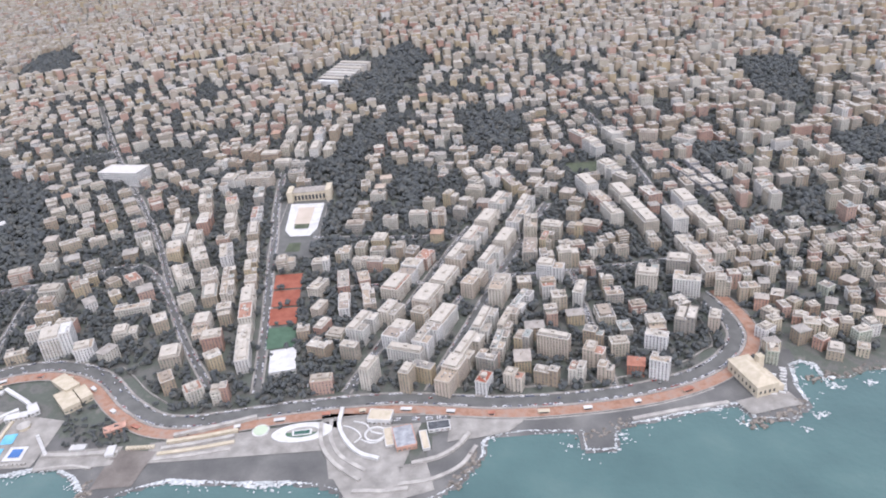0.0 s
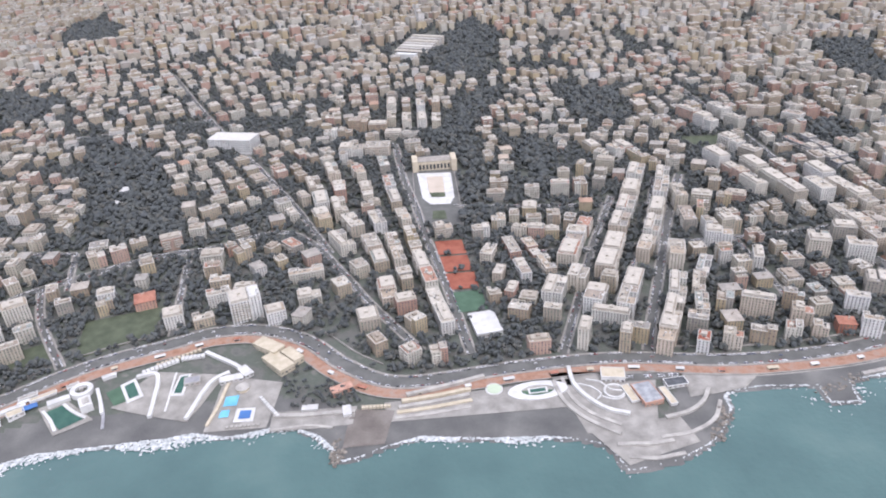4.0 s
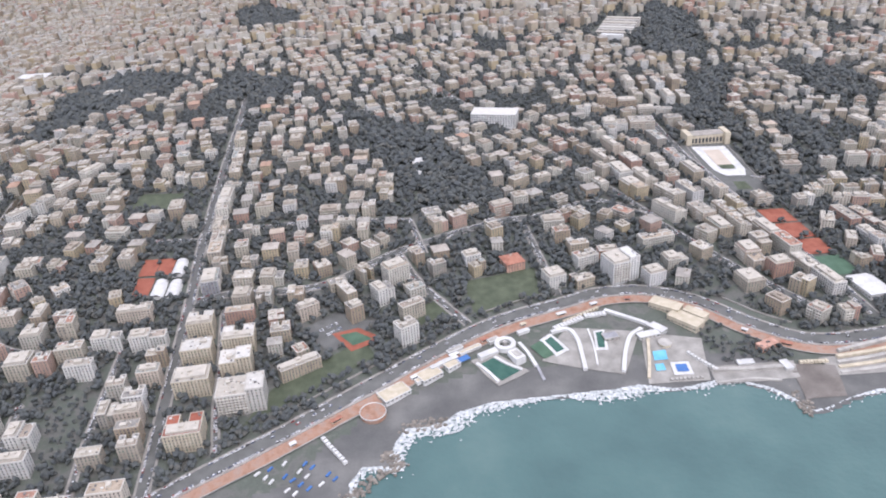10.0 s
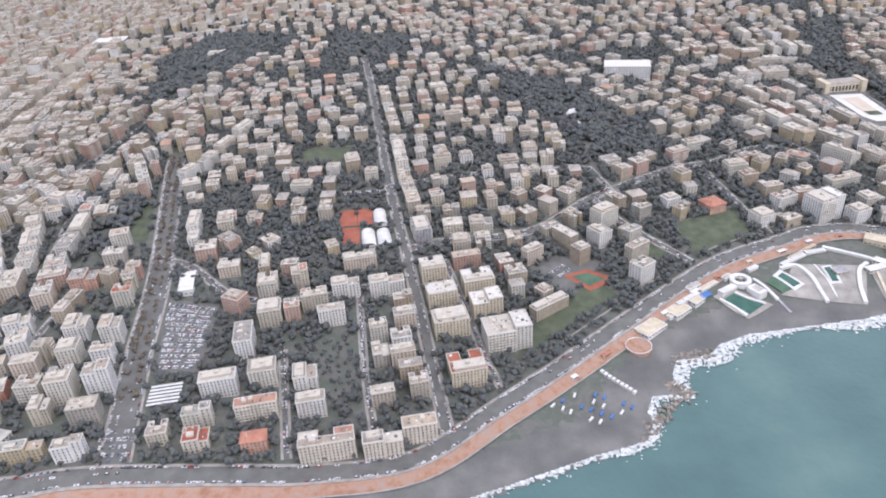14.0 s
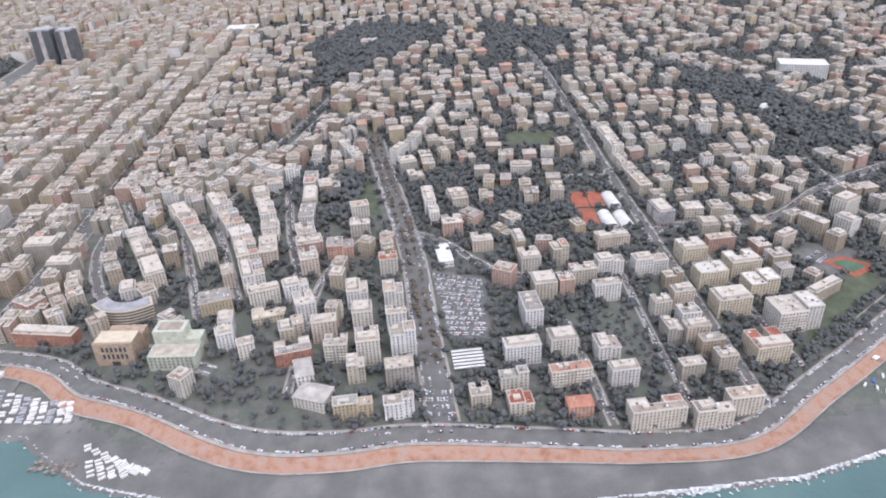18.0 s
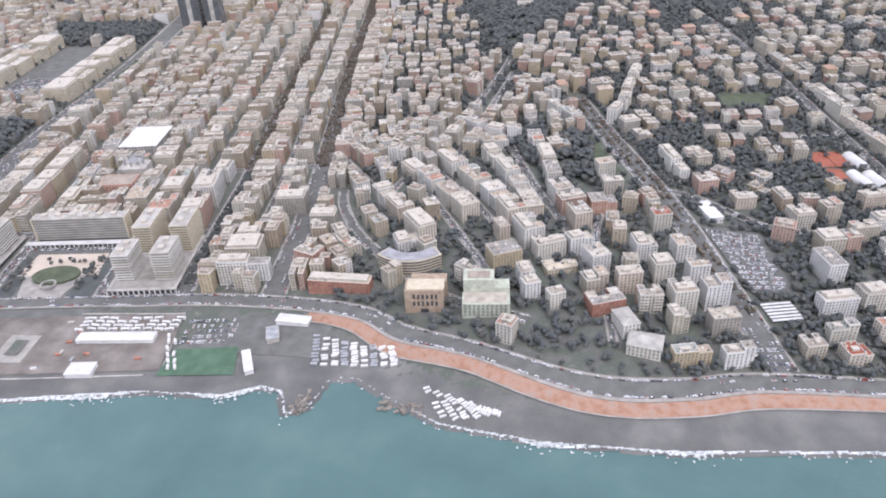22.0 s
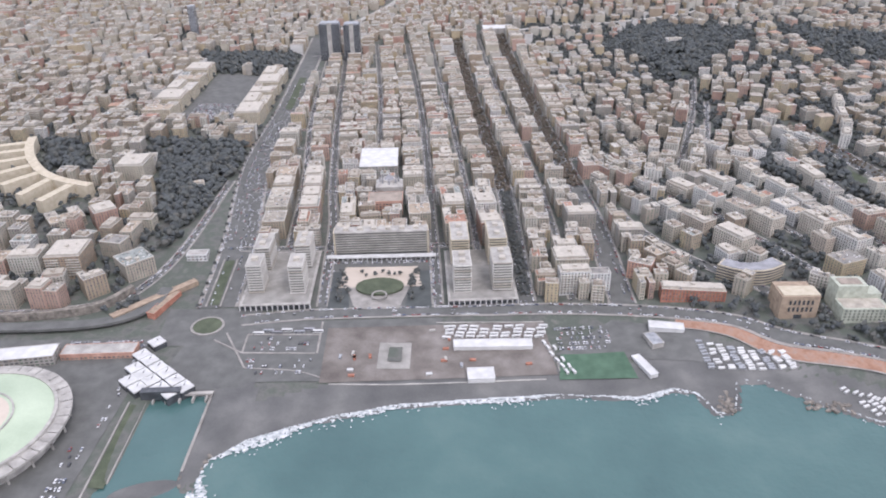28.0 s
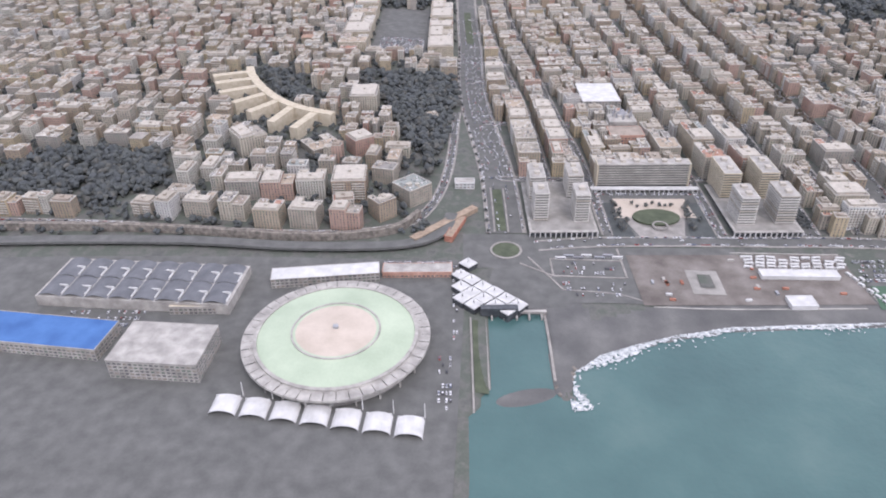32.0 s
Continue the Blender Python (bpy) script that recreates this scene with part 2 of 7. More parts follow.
# ---------------------------------------------------------------- ground and sea
HILLS = [(-2600, 850, 260, 19.6), (-1450, 560, 230, 26.8), (-1350, 850, 260, -6.4), (-1150, 1100, 330, 30.7), (-800, 950, 300, 6.2), (-550, 750, 250, 5.3), (-1450, 1550, 330, 21.7), (-1000, 1650, 400, 9.6), (-600, 1350, 350, 3.3), (-250, 1950, 420, 18.5), (100, 1350, 350, -6.0), (-1000, 2400, 600, 35.1), (100, 2500, 600, 23.4), (-2000, 2600, 500, -55.4), (-2900, 1800, 500, 3.3), (-250, 1100, 250, -8.4), (700, 1700, 500, 5.8), (-1900, 1600, 400, -49.6), (-2950, 2700, 500, -4.0)]
COAST_EAST = [(9000, 650), (1200, 620), (600, 640), (440, 612), (395, 614), (373, 604), (352, 608), (353, 629), (339, 638), (324, 632), (315, 597), (316, 567), (292, 548), (262, 554), (253, 577), (242, 577), (190, 568), (160, 561), (124, 555),
              (117, 525), (93, 526), (94, 552), (48, 557), (4, 556), (-8, 546), (-8, 529), (-20, 508), (-38, 489), (-80, 466), (-126, 459), (-135, 491), (-159, 503), (-196, 511), (-239, 513),
              (-275, 518), (-310, 524), (-340, 515), (-369, 503), (-385, 500), (-394, 519), (-408, 535), (-431, 549), (-457, 552), (-498, 544)]
COAST_MID = [(-535, 553), (-558, 549), (-625, 545), (-681, 542), (-719, 530), (-730, 518), (-769, 511), (-779, 494), (-783, 478), (-779, 464), (-808, 465), (-818, 446), (-817, 432), (-828, 412), (-880, 400), (-1000, 365), (-1200, 350), (-1400, 358), (-1500, 372),
             (-1583, 395), (-1626, 425), (-1660, 455), (-1686, 458), (-1702, 419), (-1719, 414), (-1727, 442), (-1748, 450), (-1782, 439)]
COAST_WEST = [(-1858, 447), (-1917, 445), (-2003, 441), (-2053, 430), (-2098, 416), (-2131, 402), (-2157, 380), (-2162, 354), (-2158, 344), (-2175, 352), (-2173, 464), (-2230, 466), (-2231, 359), (-2247, 328),
              (-2254, 230), (-2600, 200), (-9000, 200)]
COAST = np.array(COAST_EAST + COAST_MID + COAST_WEST, float)
SEA_RING = np.vstack([COAST, [(-9000, -9000), (9000, -9000)]])


def hills(x, y):
    z = -3.5 + 48.2 * (np.minimum(y, 3600) - 500) / 1000
    for cx, cy, s, h in HILLS:
        z = z + h * np.exp(-((x - cx) ** 2 + (y - cy) ** 2) / (2 * s * s))
    return z


def shore(x, y):
    """Distance to the shoreline, negative over the sea."""
    x, y = np.asarray(x, float), np.asarray(y, float)
    near = y < 760
    if not near.all():
        d = np.full(x.shape, 999.0)
        if near.any():
            d[near] = shore(x[near], y[near])
        return d
    best = np.full(x.shape, 1e12)
    for (ax, ay), (bx, by) in zip(COAST[:-1], COAST[1:]):
        dx, dy = bx - ax, by - ay
        u = np.clip(((x - ax) * dx + (y - ay) * dy) / (dx * dx + dy * dy), 0, 1)
        best = np.minimum(best, (x - ax - u * dx) ** 2 + (y - ay - u * dy) ** 2)
    wet = np.zeros(x.shape, bool)
    for (ax, ay), (bx, by) in zip(SEA_RING, np.roll(SEA_RING, -1, 0)):
        if ay != by:
            wet ^= ((ay > y) != (by > y)) & (x < (bx - ax) * (y - ay) / (by - ay) + ax)
    return np.where(wet, -1, 1) * np.sqrt(best)


def rise(u):
    u = np.clip(u, 0, 1)
    return u * u * (3 - 2 * u)


def ground_z(x, y):
    x, y = np.asarray(x, float), np.asarray(y, float)
    d = shore(x, y)
    quay = rise((-2140 - x) / 20)
    low = np.where(d > 0, 2.2 * rise(d / (22 - 20 * quay)) + 0.25, -5 * rise(-d / 30) + 0.25 - 3 * quay * (d < -1))
    top = np.maximum(hills(x, y), 3.0)
    return low + (top - 2.4) * rise((d - 18) / 50)


def gz(x, y):
    return float(ground_z(np.array([x]), np.array([y]))[0])


def mesh_np(name, verts, faces, mats, slots=None, smooth=False):
    """Mesh data from arrays; all faces have as many corners."""
    verts, faces = np.asarray(verts, np.float32), np.asarray(faces, np.int32)
    me = bpy.data.meshes.new(name)
    me.vertices.add(len(verts))
    me.vertices.foreach_set("co", verts.ravel())
    me.loops.add(faces.size)
    me.loops.foreach_set("vertex_index", faces.ravel())
    me.polygons.add(len(faces))
    me.polygons.foreach_set("loop_start", np.arange(len(faces), dtype=np.int32) * faces.shape[1])
    for m in (mats if isinstance(mats, (list, tuple)) else [mats]):
        me.materials.append(m)
    if slots is not None:
        me.polygons.foreach_set("material_index", np.asarray(slots, np.int32))
    me.polygons.foreach_set("use_smooth", np.full(len(faces), smooth))
    me.update(calc_edges=True)
    return me


def link_np(name, verts, faces, mats, slots=None, parent=None, smooth=False):
    """A mesh object from arrays."""
    ob = new(name, mesh_np(name, verts, faces, mats, slots, smooth))
    if parent is not None:
        ob.parent = parent
    return ob


def link(name, verts, faces, mats, slots=None, parent=None, smooth=False):
    me = bpy.data.meshes.new(name)
    me.from_pydata([tuple(v) for v in verts], [], [tuple(f) for f in faces])
    for m in (mats if isinstance(mats, (list, tuple)) else [mats]):
        me.materials.append(m)
    if slots is not None:
        me.polygons.foreach_set("material_index", np.asarray(slots, np.int32))
    if smooth:
        me.polygons.foreach_set("use_smooth", np.ones(len(me.polygons), bool))
    me.update()
    ob = new(name, me)
    if parent is not None:
        ob.parent = parent
    return ob


def sheet(name, xs, ys, zs, mat, smooth=True):
    nx, ny = len(xs), len(ys)
    X, Y = np.meshgrid(xs, ys)
    verts = np.stack([X.ravel(), Y.ravel(), zs.ravel()], -1)
    i = np.arange(nx * ny).reshape(ny, nx)
    faces = np.stack([i[:-1, :-1].ravel(), i[:-1, 1:].ravel(), i[1:, 1:].ravel(), i[1:, :-1].ravel()], -1)
    return link_np(name, verts, faces, mat, smooth=smooth)


def spread(lo, hi, step, far):
    tail = np.cumsum(step * 1.35 ** np.arange(1, 60))
    tail = tail[tail < far]
    return np.concatenate([lo - tail[::-1], np.arange(lo, hi + 1, step), hi + tail])


gx, gy = spread(-3200, 900, 11, 6000), spread(240, 2900, 11, 6000)
gy = gy[gy > -60]
GX, GY = np.meshgrid(gx, gy)
ground = tagged(sheet("ground", gx, gy, ground_z(GX, GY), M_GROUND), "hilly city ground of worn asphalt, earth and garden green", "ground", kind="structure")

m_sea, n, l, b = material("sea_water", 0.22, 0.5)
geo = n.new("ShaderNodeNewGeometry")
swell = n.new("ShaderNodeTexNoise")
swell.inputs["Scale"].default_value, swell.inputs["Detail"].default_value = 0.012 / SCALE, 5
l.new(geo.outputs["Position"], swell.inputs["Vector"])
tone = ramp(n, [(0.3, (0.050, 0.106, 0.102)), (0.55, (0.066, 0.132, 0.124)), (0.75, (0.092, 0.158, 0.145))])
l.new(swell.outputs["Fac"], tone.inputs[0])
l.new(tone.outputs["Color"], b.inputs["Base Color"])
chop = n.new("ShaderNodeTexNoise")
chop.inputs["Scale"].default_value, chop.inputs["Detail"].default_value = 0.15 / SCALE, 6
l.new(geo.outputs["Position"], chop.inputs["Vector"])
bp = n.new("ShaderNodeBump")
bp.inputs["Strength"].default_value, bp.inputs["Distance"].default_value = 0.5, 0.8
l.new(chop.outputs["Fac"], bp.inputs["Height"])
l.new(bp.outputs["Normal"], b.inputs["Normal"])
sx, sy = spread(-2600, 700, 60, 6000), spread(-400, 700, 60, 6000)
sy = sy[sy < 700]
sea = tagged(sheet("sea", sx, sy, np.zeros((len(sy), len(sx))), m_sea), "turquoise sea water with a light chop", "sea", kind="structure")

# ---------------------------------------------------------------- what ground is taken
CELL, X0, Y0 = 2.0, -3300, 240
ROWS_Y, COLS_X = 1750, 2450
taken = np.zeros((ROWS_Y, COLS_X), bool)
cy, cx = np.mgrid[0:ROWS_Y, 0:COLS_X]
CXM, CYM = X0 + (cx + 0.5) * CELL, Y0 + (cy + 0.5) * CELL
taken |= shore(CXM, CYM) < 30
built = np.zeros((ROWS_Y, COLS_X), bool)


def inside(x, y, ring):
    hit = np.zeros(np.shape(x), bool)
    for (ax, ay), (bx, by) in zip(ring, ring[1:] + ring[:1]):
        if ay != by:
            hit ^= ((ay > y) != (by > y)) & (x < (bx - ax) * (y - ay) / (by - ay) + ax)
    return hit


def window_of(ring, grow=0):
    xs, ys = [p[0] for p in ring], [p[1] for p in ring]
    a, c = int((min(xs) - grow - X0) / CELL), int((min(ys) - grow - Y0) / CELL)
    e, f = int((max(xs) + grow - X0) / CELL) + 2, int((max(ys) + grow - Y0) / CELL) + 2
    return slice(max(c, 0), max(f, 0)), slice(max(a, 0), max(e, 0))


def reserve(ring):
    w = window_of(ring)
    taken[w] |= inside(CXM[w], CYM[w], ring)


def reserve_line(pts, half):
    for (ax, ay), (bx, by) in zip(pts[:-1], pts[1:]):
        w = window_of([(ax, ay), (bx, by)], half)
        dx, dy = bx - ax, by - ay
        u = np.clip(((CXM[w] - ax) * dx + (CYM[w] - ay) * dy) / (dx * dx + dy * dy), 0, 1)
        taken[w] |= (CXM[w] - ax - u * dx) ** 2 + (CYM[w] - ay - u * dy) ** 2 < half * half


def box_ring(x, y, w, d, a, grow=0.0):
    c, s = math.cos(a), math.sin(a)
    w, d = w / 2 + grow, d / 2 + grow
    return [(x + c * i * w - s * j * d, y + s * i * w + c * j * d) for i, j in ((-1, -1), (1, -1), (1, 1), (-1, 1))]


UNIT_I, UNIT_J = np.meshgrid(np.linspace(-1, 1, 7), np.linspace(-1, 1, 7))


def free(x, y, w, d, a, grow, mask=None):
    c, s = math.cos(a), math.sin(a)
    mi, mj = int((x - X0) / CELL), int((y - Y0) / CELL)
    if 0 <= mi < COLS_X and 0 <= mj < ROWS_Y and (taken if mask is None else mask)[mj, mi]:
        return False
    i, j = UNIT_I * (w / 2 + grow), UNIT_J * (d / 2 + grow)
    px, py = ((x + c * i - s * j - X0) / CELL).astype(int), ((y + s * i + c * j - Y0) / CELL).astype(int)
    if px.min() < 0 or py.min() < 0 or px.max() >= COLS_X or py.max() >= ROWS_Y:
        return False
    return not (taken if mask is None else mask)[py, px].any()


# ---------------------------------------------------------------- streets
def smooth_line(pts, step=8.0):
    """A Catmull-Rom line through the points, in steps of about that many metres."""
    p = [Vector((*q, 0)) for q in pts]
    p = [2 * p[0] - p[1]] + p + [2 * p[-1] - p[-2]]
    out = []
    for a, b, c, d in zip(p, p[1:], p[2:], p[3:]):
        n = max(1, int((c - b).length / step))
        for k in range(n):
            t = k / n
            out.append(0.5 * (2 * b + (c - a) * t + (2 * a - 5 * b + 4 * c - d) * t * t + (3 * b - a - 3 * c + d) * t ** 3))
    return [(v.x, v.y) for v in out] + [(p[-2].x, p[-2].y)]


def offset_line(line, by):
    out = []
    for k, (x, y) in enumerate(line):
        (ax, ay), (bx, by_) = line[max(k - 1, 0)], line[min(k + 1, len(line) - 1)]
        n = math.hypot(bx - ax, by_ - ay) or 1
        out.append((x - (by_ - ay) / n * by, y + (bx - ax) / n * by))
    return out


def strip(name, line, lo, hi, lift, mat, parent=None):
    """A strip of paving laid along a line, from lo to hi metres to its left."""
    cuts = np.linspace(lo, hi, max(2, int(abs(hi - lo) / 9) + 2))
    rows = np.array([offset_line(line, c) for c in cuts])
    z = np.maximum(ground_z(rows[..., 0], rows[..., 1]), 1.0) + lift
    n, m = rows.shape[:2]
    verts = np.concatenate([rows, z[..., None]], -1).reshape(-1, 3)
    i = np.arange(n * m).reshape(n, m)
    faces = np.stack([i[:-1, :-1].ravel(), i[:-1, 1:].ravel(), i[1:, 1:].ravel(), i[1:, :-1].ravel()], -1)
    if hi > lo:
        faces = faces[:, ::-1]
    return link_np(name, verts, faces, mat, parent=parent, smooth=True)


FRONTS = []
STREETS = []


def street(pts, width, walk_w=2.5, fronts=True, name="road", label="grey asphalt street between kerbed pavements"):
    line = smooth_line(pts)
    h = width / 2
    ob = tagged(strip(name, line, -h + walk_w, h - walk_w, 0.55, M_ASPHALT), label, "road", kind="structure")
    for side in (-1, 1):
        lo, hi = sorted((side * (h - walk_w), side * h))
        tagged(strip("pavement", line, lo, hi, 0.7, M_PAVE, ob), kind="structure")
    reserve_line(line, h + 0.5)
    STREETS.append((line, h))
    if fronts:
        FRONTS.append((line, h))
    return line


CORSO_A = [(-2168, 583), (-2082, 590), (-1883, 585), (-1765, 568), (-1669, 538), (-1617, 500), (-1553, 470), (-1480, 432), (-1427, 417), (-1369, 415),
           (-1306, 420), (-1185, 413), (-1113, 408), (-1028, 414), (-951, 465), (-877, 515), (-808, 564), (-681, 649), (-587, 686)]
CORSO_B = [(-540, 703), (-486, 703), (-433, 679), (-383, 630), (-324, 601), (-201, 614), (-95, 617), (24, 599), (142, 602), (231, 626), (281, 669), (290, 711), (276, 772)]
corso = street(CORSO_A + CORSO_B, 22, 3, name="seafront_road", label="seafront road of grey asphalt with kerbed pavements")
prom = [p for p in corso if p[0] > -1720]
tagged(strip("promenade", prom, -25, -11.5, 0.8, M_PROM), "broad seafront promenade of orange-red tiles", "promenade", kind="structure")
tagged(strip("promenade_kerb", prom, -26.4, -25, 1.6, M_PAVE), "pale stone parapet along the promenade", "parapet", kind="structure")
reserve_line(offset_line(prom, -18), 8)
reserve([p for p in corso[:-6:4]] + [(285, 560), (250, 300), (-2168, 300)])
boulevard = street([(-2200, 608), (-2205, 760), (-2228, 1010), (-2226, 1290), (-2228, 1545), (-2226, 1900)], 46, 5)
for pts, w in [
    ([(-2086, 605), (-2091, 795), (-2103, 923), (-2127, 1300), (-2150, 1850)], 14),
    ([(-1959, 602), (-1960, 789), (-1968, 1291), (-1997, 1850)], 14),
    ([(-1864, 597), (-1853, 906), (-1860, 1200), (-1868, 1850)], 26),
    ([(-1761, 578), (-1750, 811), (-1757, 1232), (-1755, 1850)], 30),
    ([(-1910, 600), (-1906, 800), (-1915, 1250), (-1935, 1850)], 11),
    ([(-1812, 595), (-1802, 850), (-1808, 1230), (-1812, 1850)], 11),
    ([(-2140, 740), (-2148, 950), (-2176, 1300), (-2190, 1850)], 11),
    ([(-2040, 1085), (-2050, 1400), (-2075, 1850)], 11),
    ([(-2200, 733), (-1866, 733)], 13), ([(-2215, 905), (-1755, 888)], 13), ([(-2225, 1085), (-1755, 1078)], 11), ([(-2225, 1185), (-1500, 1180)], 11),
    ([(-2225, 1290), (-1480, 1285)], 12), ([(-2225, 1390), (-1600, 1385)], 11), ([(-2225, 1490), (-1620, 1488)], 11), ([(-2225, 1600), (-1640, 1595)], 11),
    ([(-2225, 1730), (-1650, 1725)], 12), ([(-1750, 985), (-1640, 1000)], 10),
    ([(-1712, 803), (-1704, 751), (-1672, 670), (-1602, 572), (-1560, 535), (-1500, 505)], 15),
    ([(-1720, 900), (-1653, 773), (-1620, 740)], 11), ([(-1653, 773), (-1592, 914), (-1498, 1130), (-1440, 1300)], 12), ([(-1570, 850), (-1459, 1172)], 11),
    ([(-1606, 791), (-1535, 589)], 11), ([(-1588, 855), (-1533, 715), (-1497, 610)], 10), ([(-1490, 920), (-1463, 757), (-1440, 657), (-1424, 540)], 12),
    ([(-1381, 729), (-1413, 633), (-1425, 470)], 10), ([(-1372, 1030), (-1359, 950), (-1315, 708), (-1300, 565), (-1285, 430)], 30),
    ([(-1325, 743), (-1280, 718), (-1220, 654), (-1150, 640), (-1060, 660)], 12), ([(-1090, 1400), (-1075, 1260), (-1044, 872), (-1026, 714), (-998, 440)], 15),
    ([(-1020, 722), (-991, 733), (-872, 742), (-778, 808), (-652, 871), (-590, 886)], 15), ([(-778, 800), (-753, 739), (-699, 655)], 12),
    ([(-1156, 562), (-1138, 425)], 10), ([(-1080, 640), (-1072, 520), (-1060, 425)], 9), ([(-982, 702), (-973, 650), (-964, 600), (-957, 550), (-944, 490)], 9),
    ([(-609, 860), (-590, 700)], 11), ([(-590, 886), (-500, 930), (-450, 900), (-404, 825), (-367, 753), (-335, 700), (-304, 650)], 13), ([(-332, 1240), (-318, 1100), (-302, 1005), (-288, 900), (-267, 770), (-250, 640)], 14),
    ([(-826, 1642), (-684, 1361), (-509, 1056), (-420, 870)], 12), ([(0, 1000), (-58, 870), (-112, 728), (-150, 632)], 13), ([(124, 1055), (100, 1005), (45, 880), (-15, 733), (-45, 660), (-58, 625)], 15), ([(80, 1050), (10, 870), (-68, 716)], 9),
    ([(254, 1421), (286, 1172), (303, 836), (300, 760)], 14), ([(129, 849), (137, 612)], 10), ([(-240, 1000), (85, 960)], 10), ([(-190, 850), (129, 849), (300, 860)], 10),
    ([(-1137, 865), (-1044, 858)], 9), ([(-1044, 872), (-900, 890), (-765, 886)], 10), ([(-765, 886), (-745, 800)], 10), ([(-1075, 1260), (-880, 1290), (-684, 1361)], 11),
]:
    street(pts, w)


def patch(name, ring, mat, lift=0.6, step=7.0, parent=None, label="", category="", keep=True, flat=None):
    """A four-cornered piece of paving, lawn or water laid on the ground."""
    a, b2, c, d = [np.array(p, float) for p in ring]
    nu, nv = max(1, int(np.linalg.norm(b2 - a) / step)), max(1, int(np.linalg.norm(d - a) / step))
    u, v = np.meshgrid(np.linspace(0, 1, nu + 1), np.linspace(0, 1, nv + 1))
    u, v = u[..., None], v[..., None]
    p = (1 - u) * (1 - v) * a + u * (1 - v) * b2 + u * v * c + (1 - u) * v * d
    z = np.maximum(ground_z(p[..., 0], p[..., 1]), 0.6) + lift if flat is None else np.full(p.shape[:2], flat)
    verts = np.concatenate([p, z[..., None]], -1).reshape(-1, 3)
    i = np.arange((nu + 1) * (nv + 1)).reshape(nv + 1, nu + 1)
    faces = np.stack([i[:-1, :-1].ravel(), i[:-1, 1:].ravel(), i[1:, 1:].ravel(), i[1:, :-1].ravel()], -1)
    area = (b2[0] - a[0]) * (d[1] - a[1]) - (b2[1] - a[1]) * (d[0] - a[0])
    if area < 0:
        faces = faces[:, ::-1]
    if keep:
        reserve([tuple(q) for q in ring])
    ob = link_np(name, verts, faces, mat, parent=parent)
    if label:
        tagged(ob, label, category, kind="structure")
    return ob

# ---------------------------------------------------------------- parts of buildings
class Parts:
    """Collects quads into one mesh."""

    def __init__(self):
        self.v, self.f, self.s = [], [], []

    def face(self, pts, slot=0):
        k = len(self.v)
        self.v += [tuple(p) for p in pts]
        self.f.append((k, k + 1, k + 2, k + 3))
        self.s.append(slot)

    def rings(self, levels, slot=0, cap=True, floor=False):
        """One closed skin through a stack of rectangles (half width, half depth, height[, dx, dy])."""
        k = len(self.v)
        for a, b, z, *o in levels:
            ox, oy = o or (0, 0)
            self.v += [(ox - a, oy - b, z), (ox + a, oy - b, z), (ox + a, oy + b, z), (ox - a, oy + b, z)]
        n = 0
        for j in range(len(levels) - 1):
            for i in range(4):
                self.f.append((k + 4 * j + i, k + 4 * j + (i + 1) % 4, k + 4 * j + 4 + (i + 1) % 4, k + 4 * j + 4 + i))
                n += 1
        if cap:
            self.f.append(tuple(k + 4 * (len(levels) - 1) + i for i in range(4)))
            n += 1
        if floor:
            self.f.append((k + 3, k + 2, k + 1, k))
            n += 1
        self.s += [slot] * n

    def box(self, x0, y0, z0, x1, y1, z1, slot=0, bottom=False):
        self.rings([((x1 - x0) / 2, (y1 - y0) / 2, z0, (x0 + x1) / 2, (y0 + y1) / 2), ((x1 - x0) / 2, (y1 - y0) / 2, z1, (x0 + x1) / 2, (y0 + y1) / 2)], slot, True, bottom)

    def disc(self, x, y, r, z0, z1, n=32, slot=0, r1=None):
        """A round drum or cone of quads."""
        r1 = r if r1 is None else r1
        k = len(self.v)
        for i in range(n):
            c, s = math.cos(6.28319 * i / n), math.sin(6.28319 * i / n)
            self.v += [(x + r * c, y + r * s, z0), (x + r1 * c, y + r1 * s, z1)]
        self.v.append((x, y, z1))
        for i in range(n):
            j = (i + 1) % n
            self.f.append((k + 2 * i, k + 2 * j, k + 2 * j + 1, k + 2 * i + 1))
        for i in range(0, n, 2):
            self.f.append((k + 2 * n, k + 2 * i + 1, k + 2 * ((i + 1) % n) + 1, k + 2 * ((i + 2) % n) + 1))
        self.s += [slot] * (n + n // 2)

    def ring(self, x, y, r0, r1, z0, z1, n=48, slot=0, a0=0.0, a1=6.28319, sq=1.0):
        """A round wall or kerb between two radii."""
        k = len(self.v)
        for i in range(n + 1):
            a = a0 + (a1 - a0) * i / n
            c, s = math.cos(a), math.sin(a) * sq
            self.v += [(x + r0 * c, y + r0 * s, z0), (x + r1 * c, y + r1 * s, z0), (x + r1 * c, y + r1 * s, z1), (x + r0 * c, y + r0 * s, z1)]
        for i in range(n):
            a, b = k + 4 * i, k + 4 * i + 4
            self.f += [(a + 1, b + 1, b + 2, a + 2), (a + 2, b + 2, b + 3, a + 3), (a + 3, b + 3, b, a)]
        self.s += [slot] * (3 * n)

    def put(self, name, mats, parent=None):
        return link_np(name, self.v, self.f, mats, self.s, parent)

    def arrays(self):
        return np.array(self.v), np.array(self.f), np.array(self.s)


FLOOR = 3.3


